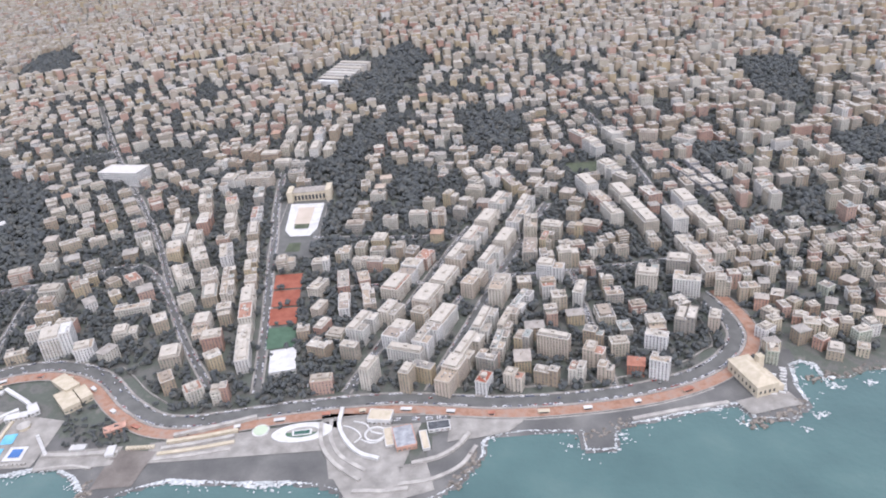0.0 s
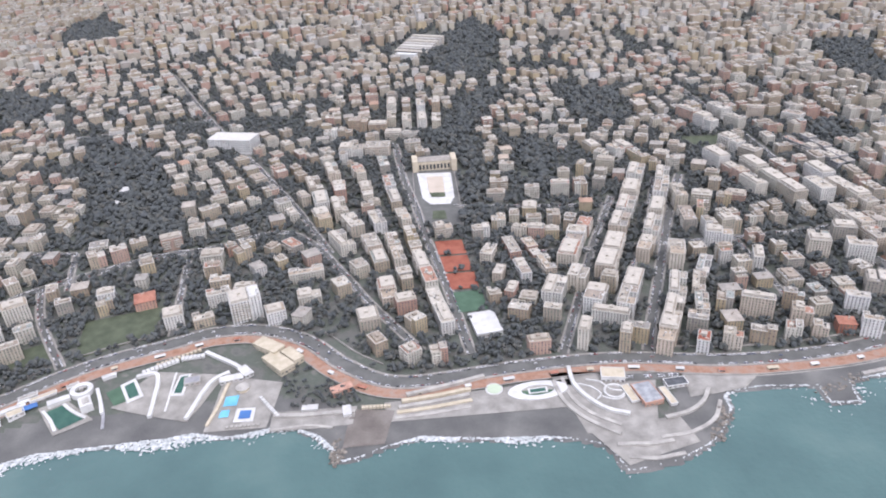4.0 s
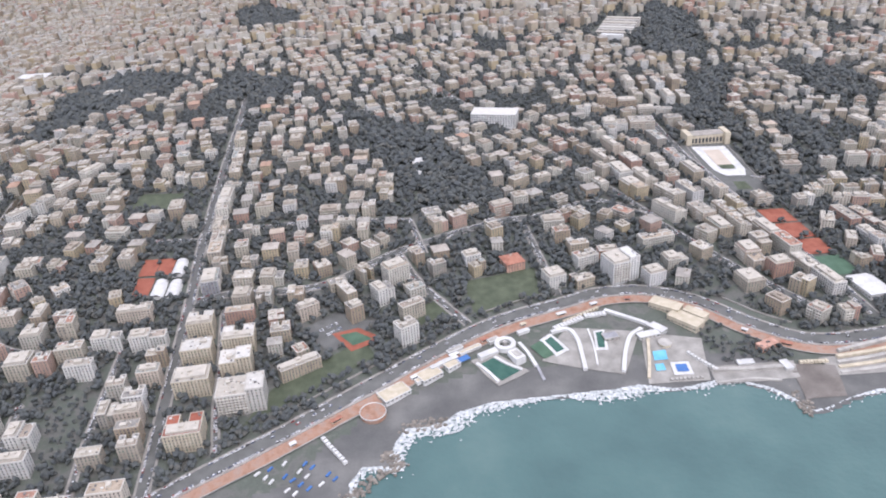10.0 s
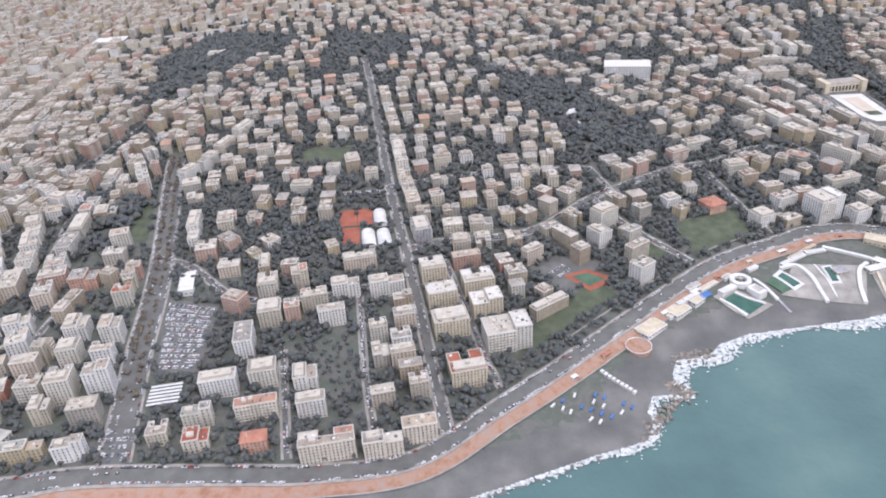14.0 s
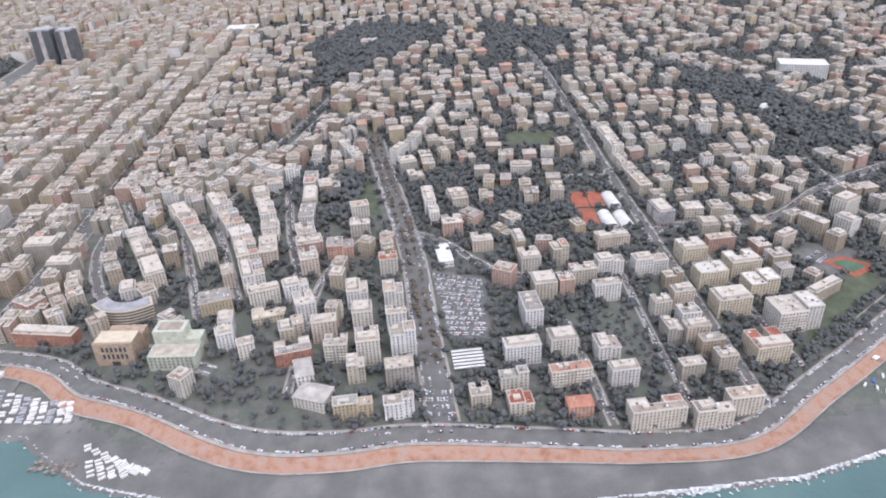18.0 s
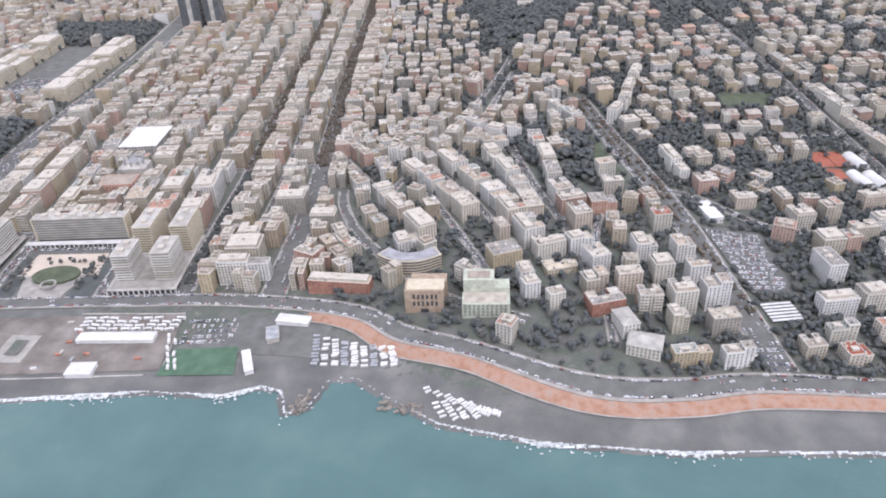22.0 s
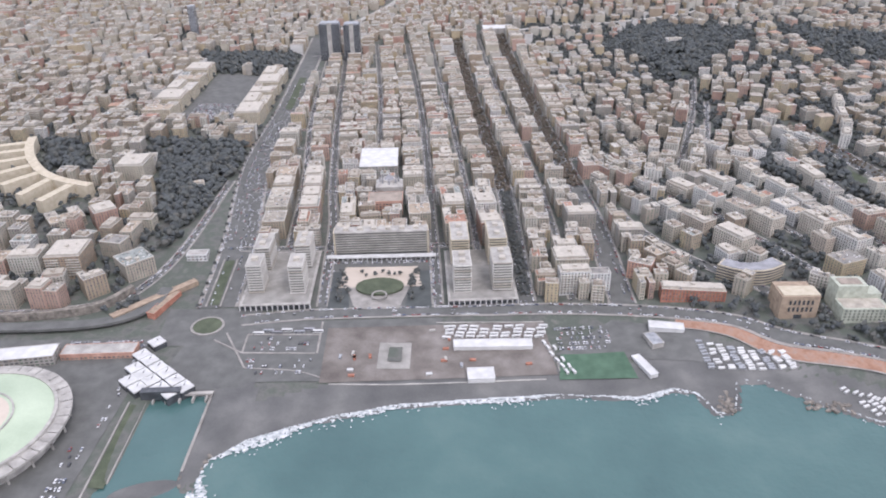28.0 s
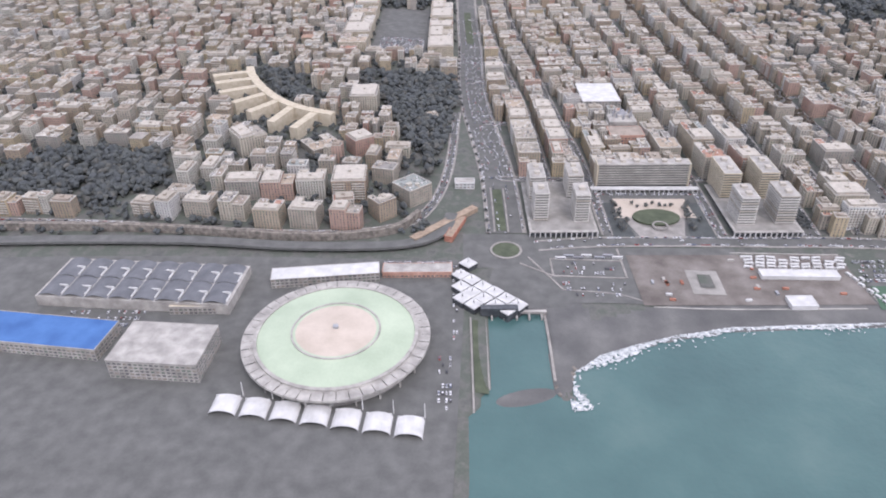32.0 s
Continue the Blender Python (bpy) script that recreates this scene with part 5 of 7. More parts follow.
for x, w in ((-2178, 48), (-2126, 38)):
    t = thing("office_tower", x, 1712, 0, "dark glass office tower with a pale core", "tower")
    boxed("shaft", -w / 2, -18, -5, w / 2, 18, 84, M_DARK, t)
    boxed("core", -5, -18.6, -5, 5, -17.5, 88, M_CONC, t)
    boxed("crown", -w / 2 + 3, -14, 84, w / 2 - 3, 14, 88, M_STEEL, t)
    for k in range(1, 24):
        boxed("floor_band", -w / 2 - 0.2, -18.2, k * 3.5, w / 2 + 0.2, 18.2, k * 3.5 + 0.5, M_STEEL, t)
    reserve(box_ring(x, 1712, w, 40, 0, 4))
t = thing("slim_tower", -2539, 1857, 0, "slim grey office tower", "tower")
boxed("shaft", -8, -10, -5, 8, 10, 78, M_STEEL, t)
for k in range(1, 20):
    boxed("window_band", -8.15, -10.15, k * 3.8, 8.15, 10.15, k * 3.8 + 1.6, M_DARK, t)
reserve(box_ring(-2539, 1857, 20, 24, 0, 4))
patch("parade_square", [(-2412, 1210), (-2308, 1212), (-2308, 1545), (-2412, 1545)], M_ASPHALT, 0.5, 12, label="broad asphalt parade square with parked cars", category="square")
for y in (1235, 1305, 1375, 1445, 1515):
    house(-2282, y, 46, 62, 0, 7, "flat", M_TENT, None, "monumental cream palace along the parade square")
    house(-2442, y, 50, 62, 0, 7, "flat", M_TENT, None, "monumental cream palace along the parade square")
tagged(patch("median_lawn", [(-2232, 1310), (-2218, 1310), (-2220, 1545), (-2234, 1545)], M_LAWN, 1.2), "long grassed median strip", "lawn", kind="structure")
tagged(curved_wall("railway", [(-2197, 1937), (-2044, 2309), (-2009, 2537)], 9, -2, 5, M_CONC), "pale railway viaduct through the far quarters", "railway", kind="structure")
tagged(curved_wall("railway", [(-1800, 1900), (-1646, 1850), (-1383, 1775), (-1182, 1820), (-984, 1869), (-714, 1947), (-489, 1961)], 9, -2, 5, M_CONC), "pale railway viaduct through the far quarters", "railway", kind="structure")
hall("station_hall", -1756, 1890, 80, 50, 0, 14, M_CONC, M_WHITE, "long station hall with a white flat roof", glass=False)
stand = thing("stadium", -268, 1745, -28, "white and grey concrete terraces stepped up the hill", "large building")
for k in range(7):
    boxed("terrace", -42, -52 + k * 15, -8, 40, -38 + k * 15, 6 + k * 2.6, M_CONC if k % 2 else M_RIM, stand)
    boxed("window_band", -42.2, -52.2 + k * 15, 2 + k * 2.0, 40.2, -51.8 + k * 15, 4 + k * 2.0, M_DARK, stand)
boxed("lower_block", -20, -88, -8, 30, -74, 8, M_WHITE, stand)
reserve(box_ring(-268, 1745, 100, 130, radians(-28), 2))
palace = thing("villa_palace", -266, 1140, 2, "ochre villa palace with a grey roof and arcaded front", "palace")
boxed("main_wing", -30, -9, -5, 30, 14, 15, M_TENT, palace)
boxed("side_wing", -37, -16, -5, -28, 16, 19, M_TENT, palace)
boxed("side_wing", 28, -16, -5, 37, 16, 19, M_TENT, palace)
p = Parts()
p.rings([(31, 12, 15, 0, 2.5), (31, 12, 15.6, 0, 2.5), (22, 3, 19, 0, 2.5)])
part("roof", p, M_SLATE, palace)
# arcade openings drawn as dark boxes, their inner shade given as colour
for k in range(9):
    boxed("arch_opening", -26 + k * 6, -9.3, 2, -22.5 + k * 6, -8.8, 10, M_DARK, palace)
reserve(box_ring(-266, 1140, 80, 40, 0, 2))
patch("palace_drive", [(-306, 938), (-232, 938), (-228, 1128), (-312, 1128)], M_ASPHALT, 0.5, label="asphalt drive and forecourt round the palace pool", category="drive")
patch("pool_terrace", [(-290, 1026), (-240, 1026), (-240, 1118), (-296, 1118)], M_WHITE, 1.0, label="bright white terrace round a drained pool", category="terrace")
patch("pool_apron", [(-278, 1006), (-248, 1006), (-241, 1027), (-290, 1027)], M_WHITE, 1.02, label="rounded white apron at the end of the pool terrace", category="terrace")
patch("pool_floor", [(-279, 1042), (-254, 1042), (-254, 1104), (-281, 1104)], M_SANDY, 1.5, label="pale sandy floor of a drained pool", category="pool")
patch("pool_grass", [(-276, 1030), (-254, 1030), (-254, 1045), (-278, 1045)], M_LAWN, 1.8, label="patch of grass at the end of the pool", category="lawn")
for x0, x1 in ((-302, -301), (-233, -232)):
    tagged(curved_wall("forecourt_kerb", [(x0, 940), (x0, 1030), (x1 - 2, 1124)], 0.6, 0, 1.2, M_PAVE), "pale kerb of the palace forecourt", "kerb", kind="structure")
patch("flower_bed", [(-278, 958), (-256, 958), (-258, 985), (-276, 985)], M_LAWN, 1.0, label="small flower bed in the palace forecourt", category="garden bed")
hall("clinic", -614, 1230, 80, 40, -15, 22, M_WHITE, M_RIM, "long white clinic with rows of windows")

# ---------------------------------------------------------------- tennis clubs, courts, halls
for ring in ([(-278, 892), (-240, 894), (-236, 856), (-274, 854)], [(-273, 850), (-236, 852), (-232, 812), (-268, 810)], [(-268, 806), (-231, 808), (-228, 770), (-264, 768)]):
    tagged(patch("clay_court", ring, M_CLAY, 0.9), "red clay tennis court", "court", kind="structure")
tagged(patch("green_court", [(-262, 762), (-226, 764), (-222, 722), (-258, 718)], M_GREENCOURT, 0.9), "green hard court beside the clay courts", "court", kind="structure")
hall("club_house", -229, 690, 30, 44, 9, 6, M_WHITE, M_WHITE, "white club house with a flat white roof")
for x, y, w, d in ((-1071, 748, 17, 40), (-1052, 747, 17, 38), (-1057, 792, 17, 38)):
    t = thing("court_cover", x, y, 5, "white barrel-shaped air dome over a tennis court", "air dome", None, "tennis air domes")
    p = Parts()
    for i in range(8):
        a, b2 = 3.1416 * i / 8, 3.1416 * (i + 1) / 8
        p.face([(-w / 2 * math.cos(a), -d / 2, 7 * math.sin(a)), (-w / 2 * math.cos(b2), -d / 2, 7 * math.sin(b2)), (-w / 2 * math.cos(b2), d / 2, 7 * math.sin(b2)), (-w / 2 * math.cos(a), d / 2, 7 * math.sin(a))][::-1])
    part("membrane", p, M_WHITE, t)
    for s in (-1, 1):
        boxed("end_wall", -w / 2 * 0.8, s * d / 2 - 0.3, 0, w / 2 * 0.8, s * d / 2, 4.5, M_WHITE, t)
    reserve(box_ring(x, y, w, d, 0.09, 1))
for ring in ([(-1109, 818), (-1088, 818), (-1086, 781), (-1107, 781)], [(-1087, 818), (-1068, 818), (-1066, 781), (-1085, 781)], [(-1105, 777), (-1083, 776), (-1082, 740), (-1102, 739)]):
    tagged(patch("clay_court", ring, M_CLAY, 1.1), "red clay tennis court", "court", kind="structure")
tagged(patch("sports_court", [(-851, 651), (-822, 659), (-792, 638), (-827, 620)], M_CLAY, 0.8), "orange sports court with a green middle", "court", kind="structure")
tagged(patch("court_middle", [(-842, 648), (-824, 652), (-805, 639), (-826, 629)], M_GREENCOURT, 1.1), "green middle of a sports court", "court", kind="structure")
patch("school_yard", [(-885, 660), (-850, 690), (-800, 668), (-850, 620)], M_ASPHALT, 0.5, label="asphalt school yard with parked cars", category="yard")
patch("car_park", [(-1292, 655), (-1232, 640), (-1234, 535), (-1276, 535)], M_ASPHALT, 1.2, label="asphalt car park packed with parked cars", category="car park")
hall("white_shed", -1276, 680, 16, 40, 8, 7, M_WHITE, M_WHITE, "long white shed with a flat roof")
t = thing("canopy", -1259, 506, 5, "open car canopy with pale roof strips", "canopy")
for k in range(6):
    boxed("roof_strip", -15, -14 + k * 5, 3.5, 15, -11 + k * 5, 3.9, M_WHITE, t)
for sx in (-13, 0, 13):
    for sy in (-12, 12):
        boxed("post", sx - 0.2, sy - 0.2, -1, sx + 0.2, sy + 0.2, 3.5, M_STEEL, t)
reserve(box_ring(-1259, 506, 34, 34, 0, 1))
house(-637, 765, 24, 24, 18, 3, "hip", M_ROSE, M_TERRA, "villa with a bright red pitched roof among trees")
house(-1166, 440, 22, 14, 4, 4, "hip", M_ROSE, M_TERRA, "house with a red pitched roof")
house(-974, 508, 34, 30, 7, 6, "flat", M_TENT, M_CLAY, "apartment house with a red tiled roof terrace")
house(-1338, 656, 20, 18, 6, 6, "flat", None, M_CLAY, "apartment house with a red roof terrace")
house(-1217, 447, 22, 18, 6, 4, "flat", None, M_CLAY, "low house with a red roof terrace")
house(1, 622, 13, 20, -25, 5, "flat", M_WHITE, M_CLAY, "narrow white house with a red roof")
house(164, 634, 18, 16, -15, 4, "hip", M_TERRA, M_TERRA, "red seaside house with a red roof")
for x, y, w, d, f in ((-997, 666, 28, 26, 6), (-990, 621, 32, 22, 6), (-984, 576, 36, 24, 6), (-949, 639, 34, 26, 6), (-944, 600, 32, 24, 6)):
    house(x, y, w, d, 7, f, "flat", M_TENT, M_RIM, "cream apartment block with a near-white flat roof")
house(-929, 552, 46, 30, 7, 7, "balcony", M_RIM, M_RIM, "large white apartment block with rounded balcony bands")
house(-510, 736, 36, 30, 18, 8, "balcony", M_WHITE, M_WHITE, "white stepped apartment block with balcony bands above the sea")
house(-912, 633, 24, 54, 30, 4, "flat", M_TENT, M_WHITE, "long school wing with a white flat roof")
# east of the palace avenue
row_of_houses([(-351, 1136), (-341, 1069), (-333, 1008), (-320, 945)], 16, 5)
row_of_houses([(-310, 891), (-304, 857), (-298, 817), (-290, 776), (-284, 737), (-276, 696)], 16, 5)
row_of_houses([(-390, 1102), (-376, 1040), (-372, 995), (-358, 942)], 18, 5)
row_of_houses([(-364, 874), (-353, 836), (-348, 802), (-342, 757)], 20, 5)
row_of_houses([(-335, 871), (-328, 834)], 16, 5)
row_of_houses([(-433, 1104), (-418, 1043), (-414, 980), (-392, 928)], 20, 5)
row_of_houses([(-459, 1061), (-444, 1008), (-437, 951), (-405, 884), (-388, 854)], 22, 5)
row_of_houses([(-406, 1199), (-361, 1195)], 30, 6)
row_of_houses([(-398, 1299), (-362, 1295)], 22, 6, M_STONE)
row_of_houses([(-447, 1270), (-421, 1268)], 20, 5)
row_of_houses([(-337, 1387), (-337, 1326)], 16, 6)
row_of_houses([(-308, 1383), (-308, 1315)], 16, 6)
row_of_houses([(-280, 1380), (-280, 1312)], 16, 6)
row_of_houses([(-250, 1376), (-253, 1308)], 16, 6)
row_of_houses([(-334, 1264), (-302, 1261)], 18, 4, M_RIM)
row_of_houses([(-176, 851), (-169, 797), (-166, 758)], 15, 4)
row_of_houses([(-148, 851), (-137, 802), (-136, 770)], 15, 4)
row_of_houses([(50, 1047), (26, 991), (5, 939), (-18, 890), (-40, 838), (-61, 790), (-78, 752), (-95, 714)], 24, 6, M_PALE)
row_of_houses([(87, 1028), (70, 982), (47, 931), (24, 875), (-1, 824), (-21, 784), (-42, 741), (-60, 701)], 20, 6, M_PALE)
row_of_houses([(7, 1163), (16, 1131), (42, 1139), (41, 1080)], 20, 5)
row_of_houses([(31, 1207), (47, 1186), (60, 1158), (74, 1113)], 18, 5)
row_of_houses([(-87, 862), (-103, 823), (-122, 779), (-139, 738)], 24, 6, M_PALE)
row_of_houses([(-157, 899), (-135, 891), (-114, 888)], 14, 4)
row_of_houses([(30, 796), (8, 726), (-13, 678), (-34, 635)], 20, 6, M_PALE)
row_of_houses([(56, 768), (36, 731), (23, 687), (12, 654)], 15, 5, M_PALE)
row_of_houses([(88, 958), (80, 898)], 18, 6)
row_of_houses([(109, 957), (90, 905)], 18, 6)
row_of_houses([(213, 1268), (230, 1226)], 22, 6)
row_of_houses([(271, 1270), (282, 1223), (303, 1213)], 22, 6)
row_of_houses([(237, 1129), (252, 1088), (270, 1070), (280, 1033), (287, 995), (292, 944)], 22, 6)
row_of_houses([(190, 1076), (202, 1026), (210, 980)], 20, 6)
row_of_houses([(236, 1039), (244, 986), (250, 941)], 22, 6)
row_of_houses([(286, 909), (289, 874), (292, 837), (295, 802)], 22, 6)
row_of_houses([(321, 999), (326, 947), (332, 899), (337, 860)], 22, 6)
row_of_houses([(346, 1126), (357, 1084), (367, 1044)], 16, 3, M_MAST)
row_of_houses([(377, 1133), (384, 1093), (390, 1054)], 16, 3, M_MAST)
row_of_houses([(335, 1260), (363, 1247), (386, 1219)], 22, 6)
# along the straight street to the hill
row_of_houses([(-1047, 1148), (-1041, 1094), (-1035, 1043)], 16, 5)
row_of_houses([(-1029, 954), (-1026, 917), (-1022, 880), (-1018, 846), (-1014, 813)], 17, 5)
row_of_houses([(-1011, 786), (-1006, 751)], 20, 5, M_MAST)
# the quarter behind the stone palace
row_of_houses([(-1652, 759), (-1632, 722), (-1607, 674)], 22, 6, M_PALE, close=0.76)
row_of_houses([(-1618, 826), (-1595, 786), (-1572, 744), (-1554, 705)], 22, 6, M_PALE, close=0.76)
row_of_houses([(-1568, 835), (-1540, 780), (-1516, 731), (-1501, 687), (-1486, 642)], 24, 6, M_PALE, close=0.76)
row_of_houses([(-1513, 842), (-1497, 794), (-1485, 748), (-1478, 698), (-1465, 645)], 20, 6, M_PALE, close=0.76)
row_of_houses([(-1451, 969), (-1452, 880), (-1445, 824), (-1443, 777)], 18, 6, M_RIM, close=0.82)
row_of_houses([(-1642, 878), (-1612, 869), (-1584, 890)], 18, 6, M_PALE, close=0.76)
row_of_houses([(-1533, 944), (-1505, 911), (-1480, 911)], 18, 6, M_PALE, close=0.76)
row_of_houses([(-1382, 1092), (-1409, 1102)], 16, 5, M_PALE, close=0.76)
row_of_houses([(-1410, 1034), (-1429, 1022)], 18, 6, M_PALE, close=0.76)
row_of_houses([(-1410, 980), (-1395, 941)], 16, 6, M_PALE, close=0.76)
row_of_houses([(-1274, 1081), (-1295, 1030), (-1311, 982), (-1331, 947)], 14, 5, M_PALE, close=0.76)
house(-1459, 582, 34, 20, 14, 2, "flat", M_TENT, M_TENT, "low cream hall with a flat ochre roof")
house(-1430, 546, 24, 18, 14, 5, "flat", None, None, "")
house(-1425, 518, 34, 22, 14, 4, "flat", M_TERRA, None, "orange-rendered house with stepped roofs")
house(-1411, 488, 16, 26, 14, 4, "hip", M_PALE, M_CONC, "")
house(-1399, 460, 30, 22, -20, 3, "hip", M_PALE, M_CONC, "")
house(-1501, 505, 20, 14, 10, 4, "flat", M_RIM, None, "")
house(-1497, 561, 14, 20, 10, 6, "flat", M_WHITE, None, "")
house(-1621, 647, 26, 22, 18, 4, "flat", M_WHITE, None, "")
house(-1662, 733, 26, 22, -30, 5, "flat", None, None, "")
house(-1645, 708, 20, 20, -30, 5, "flat", None, None, "")
house(-1424, 861, 28, 24, 10, 5, "flat", M_STONE, None, "")
house(-1375, 744, 24, 20, 5, 5, "flat", M_RIM, None, "")
house(-1395, 697, 30, 22, 5, 5, "flat", M_ROSE, None, "")
# seafront and hill houses seen singly
house(-2553, 641, 32, 26, -8, 6, "flat")
house(-2512, 635, 30, 24, -8, 7, "flat")
house(-2469, 620, 30, 26, -8, 7, "flat")
house(-2428, 624, 32, 30, -8, 7, "flat")
house(-2381, 615, 34, 20, -8, 8, "flat")
house(-2343, 641, 24, 24, 40, 7, "flat")
house(-2511, 678, 40, 24, 2, 7, "flat")
house(-2470, 680, 38, 30, 2, 7, "flat")
house(-2431, 687, 34, 32, 2, 7, "flat")
house(-2385, 687, 40, 42, 2, 8, "balcony", M_STONE, None, "brown apartment block with a stepped roof and balconies")
house(-2350, 724, 38, 40, 2, 8, "balcony", M_TENT)
house(-2310, 681, 34, 34, 42, 6, "flat")
house(-2531, 792, 38, 38, 35, 8, "flat")
house(-2587, 805, 52, 52, 35, 4, "flat")
house(-2384, 794, 28, 28, 35, 7, "flat")
house(-2437, 798, 42, 42, 35, 3, "flat")
house(-2392, 943, 40, 46, 0, 8, "flat")
house(-2477, 1460, 60, 60, 0, 6, "flat")
house(-2288, 1474, 60, 60, 0, 7, "flat")
house(-2071, 813, 20, 60, 2, 6, "flat")
house(-1977, 806, 28, 60, 2, 7, "flat")
house(-1933, 816, 28, 60, 3, 9, "balcony")
house(-1891, 813, 28, 56, 3, 9, "balcony")
for x, y, d in ((-1930, 700, 50), (-1886, 698, 48)):
    banded_block(x, y, 22, d, 11, M_PANE, M_TENT, "tall cream apartment block with banded balconies")
house(-1932, 755, 28, 46, 3, 9, "balcony")
house(-1889, 751, 26, 46, 3, 9, "balcony")
house(-1806, 683, 26, 30, 0, 7, "flat")
house(-1771, 768, 36, 40, 0, 7, "flat")
house(-1797, 613, 52, 16, 0, 8, "flat")
house(-1805, 653, 38, 30, 0, 7, "flat")
house(-1598, 540, 38, 22, 0, 8, "flat")
house(-1542, 537, 28, 18, 0, 9, "flat")
house(-1611, 607, 60, 20, -12, 5, "flat")
house(-1562, 615, 40, 30, 18, 7, "flat")
house(-1494, 539, 16, 14, 18, 6, "flat")
house(-1471, 525, 16, 12, 18, 5, "flat")
house(-1516, 598, 32, 24, 18, 6, "flat")
house(-1515, 649, 12, 22, 18, 6, "flat")
house(-1468, 609, 32, 20, 18, 6, "flat")
house(-1435, 614, 26, 16, 18, 6, "flat")
house(-1456, 577, 28, 14, 18, 5, "flat")
house(-1422, 584, 20, 26, 18, 6, "flat")
house(-1547, 732, 28, 36, 14, 6, "flat")
house(-1533, 688, 22, 28, 14, 6, "flat")
house(-1471, 710, 24, 30, 14, 6, "flat")
house(-1439, 730, 22, 30, 14, 6, "flat")
house(-1431, 701, 30, 22, 14, 6, "flat")
house(-1427, 664, 20, 28, 14, 7, "flat")
house(-1397, 697, 24, 20, 14, 5, "flat")
house(-1648, 784, 32, 34, 0, 7, "flat")
house(-1395, 516, 32, 20, 6, 7, "flat")
house(-1353, 515, 22, 24, 6, 8, "flat")
house(-1320, 520, 24, 18, 6, 8, "flat")
house(-1393, 488, 20, 16, 6, 6, "flat")
house(-1363, 488, 16, 18, 6, 6, "flat")
house(-1323, 483, 26, 16, 6, 6, "flat")
house(-1363, 443, 34, 12, 6, 5, "flat")
house(-1323, 442, 26, 12, 6, 5, "flat")
house(-1327, 555, 20, 16, 6, 7, "flat")
house(-1361, 560, 20, 20, 6, 7, "flat")
house(-1369, 602, 22, 24, 6, 6, "flat")
house(-1331, 594, 20, 22, 6, 7, "flat")
house(-1397, 544, 24, 14, 6, 7, "flat")
house(-1338, 656, 20, 18, 6, 6, "flat")
house(-1291, 799, 14, 44, 6, 6, "flat")
house(-1285, 764, 12, 20, 6, 5, "flat")
house(-1264, 738, 24, 24, 6, 5, "flat")
house(-1231, 702, 24, 22, 6, 4, "flat")
house(-1189, 696, 12, 28, 6, 5, "flat")
house(-1181, 661, 22, 26, 6, 5, "flat")
house(-1172, 608, 24, 22, 6, 6, "flat")
house(-1192, 565, 18, 34, 6, 7, "flat")
house(-1208, 509, 34, 16, 6, 6, "flat")
house(-1168, 520, 26, 20, 6, 6, "flat")
house(-1168, 475, 38, 12, 6, 6, "balcony")
house(-1127, 510, 22, 22, 6, 6, "flat")
house(-1119, 476, 26, 14, 6, 6, "flat")
house(-1220, 471, 26, 12, 6, 5, "flat")
house(-1217, 447, 22, 18, 6, 4, "flat")
house(-1252, 456, 18, 18, 6, 4, "flat")
house(-1166, 438, 24, 12, -5, 5, "hip")
house(-1102, 429, 48, 18, 5, 6, "flat")
house(-1054, 425, 34, 14, 5, 6, "flat")
house(-1022, 439, 30, 14, 5, 6, "flat")
house(-997, 666, 28, 26, 7, 6, "flat")
house(-990, 621, 32, 20, 7, 6, "flat")
house(-984, 576, 36, 24, 7, 6, "flat")
house(-949, 639, 34, 26, 7, 6, "flat")
house(-944, 600, 32, 24, 7, 6, "flat")
house(-929, 554, 46, 28, 7, 7, "balcony")
house(-957, 683, 32, 12, 7, 5, "flat")
house(-912, 633, 26, 54, 30, 4, "flat")
house(-878, 593, 44, 12, 30, 4, "flat")
house(-974, 508, 34, 30, 7, 6, "flat")
house(-1035, 554, 20, 18, 7, 6, "flat")
house(-1034, 532, 24, 14, 7, 6, "flat")
house(-1027, 511, 22, 12, 7, 6, "flat")
house(-1020, 491, 18, 16, 7, 6, "flat")
house(-1058, 571, 18, 16, 7, 6, "flat")
house(-1056, 538, 16, 22, 7, 5, "flat")
house(-1054, 483, 22, 12, 7, 5, "flat")
house(-1031, 587, 22, 14, 7, 6, "flat")
house(-1032, 616, 20, 12, 7, 5, "flat")
house(-1094, 645, 30, 16, 7, 6, "flat")
house(-1049, 645, 38, 16, 7, 6, "flat")
house(-1080, 695, 38, 18, 7, 5, "flat")
house(-1107, 600, 28, 12, 7, 6, "flat")
house(-1149, 611, 16, 18, 7, 6, "flat")
house(-1127, 628, 28, 16, 7, 6, "flat")
house(-1119, 434, 20, 12, 7, 6, "flat")
house(-837, 708, 12, 32, 31, 6, "flat")
house(-826, 676, 16, 16, 31, 6, "flat")
house(-795, 709, 22, 22, 31, 6, "flat")
house(-781, 745, 28, 20, 31, 7, "flat")
house(-761, 673, 28, 12, 31, 6, "flat")
house(-767, 634, 22, 18, 31, 7, "flat")
house(-880, 685, 24, 12, 31, 5, "flat")
house(-510, 736, 34, 46, 18, 8, "balcony")
house(-473, 722, 22, 20, 18, 5, "flat")
house(-592, 724, 22, 22, 18, 5, "flat")
house(-547, 762, 28, 18, 18, 5, "flat")
house(-637, 768, 22, 22, 18, 4, "hip")
house(-687, 777, 20, 16, 18, 4, "flat")
house(-364, 706, 24, 28, 12, 4, "flat")
house(-344, 752, 26, 26, 12, 6, "flat")
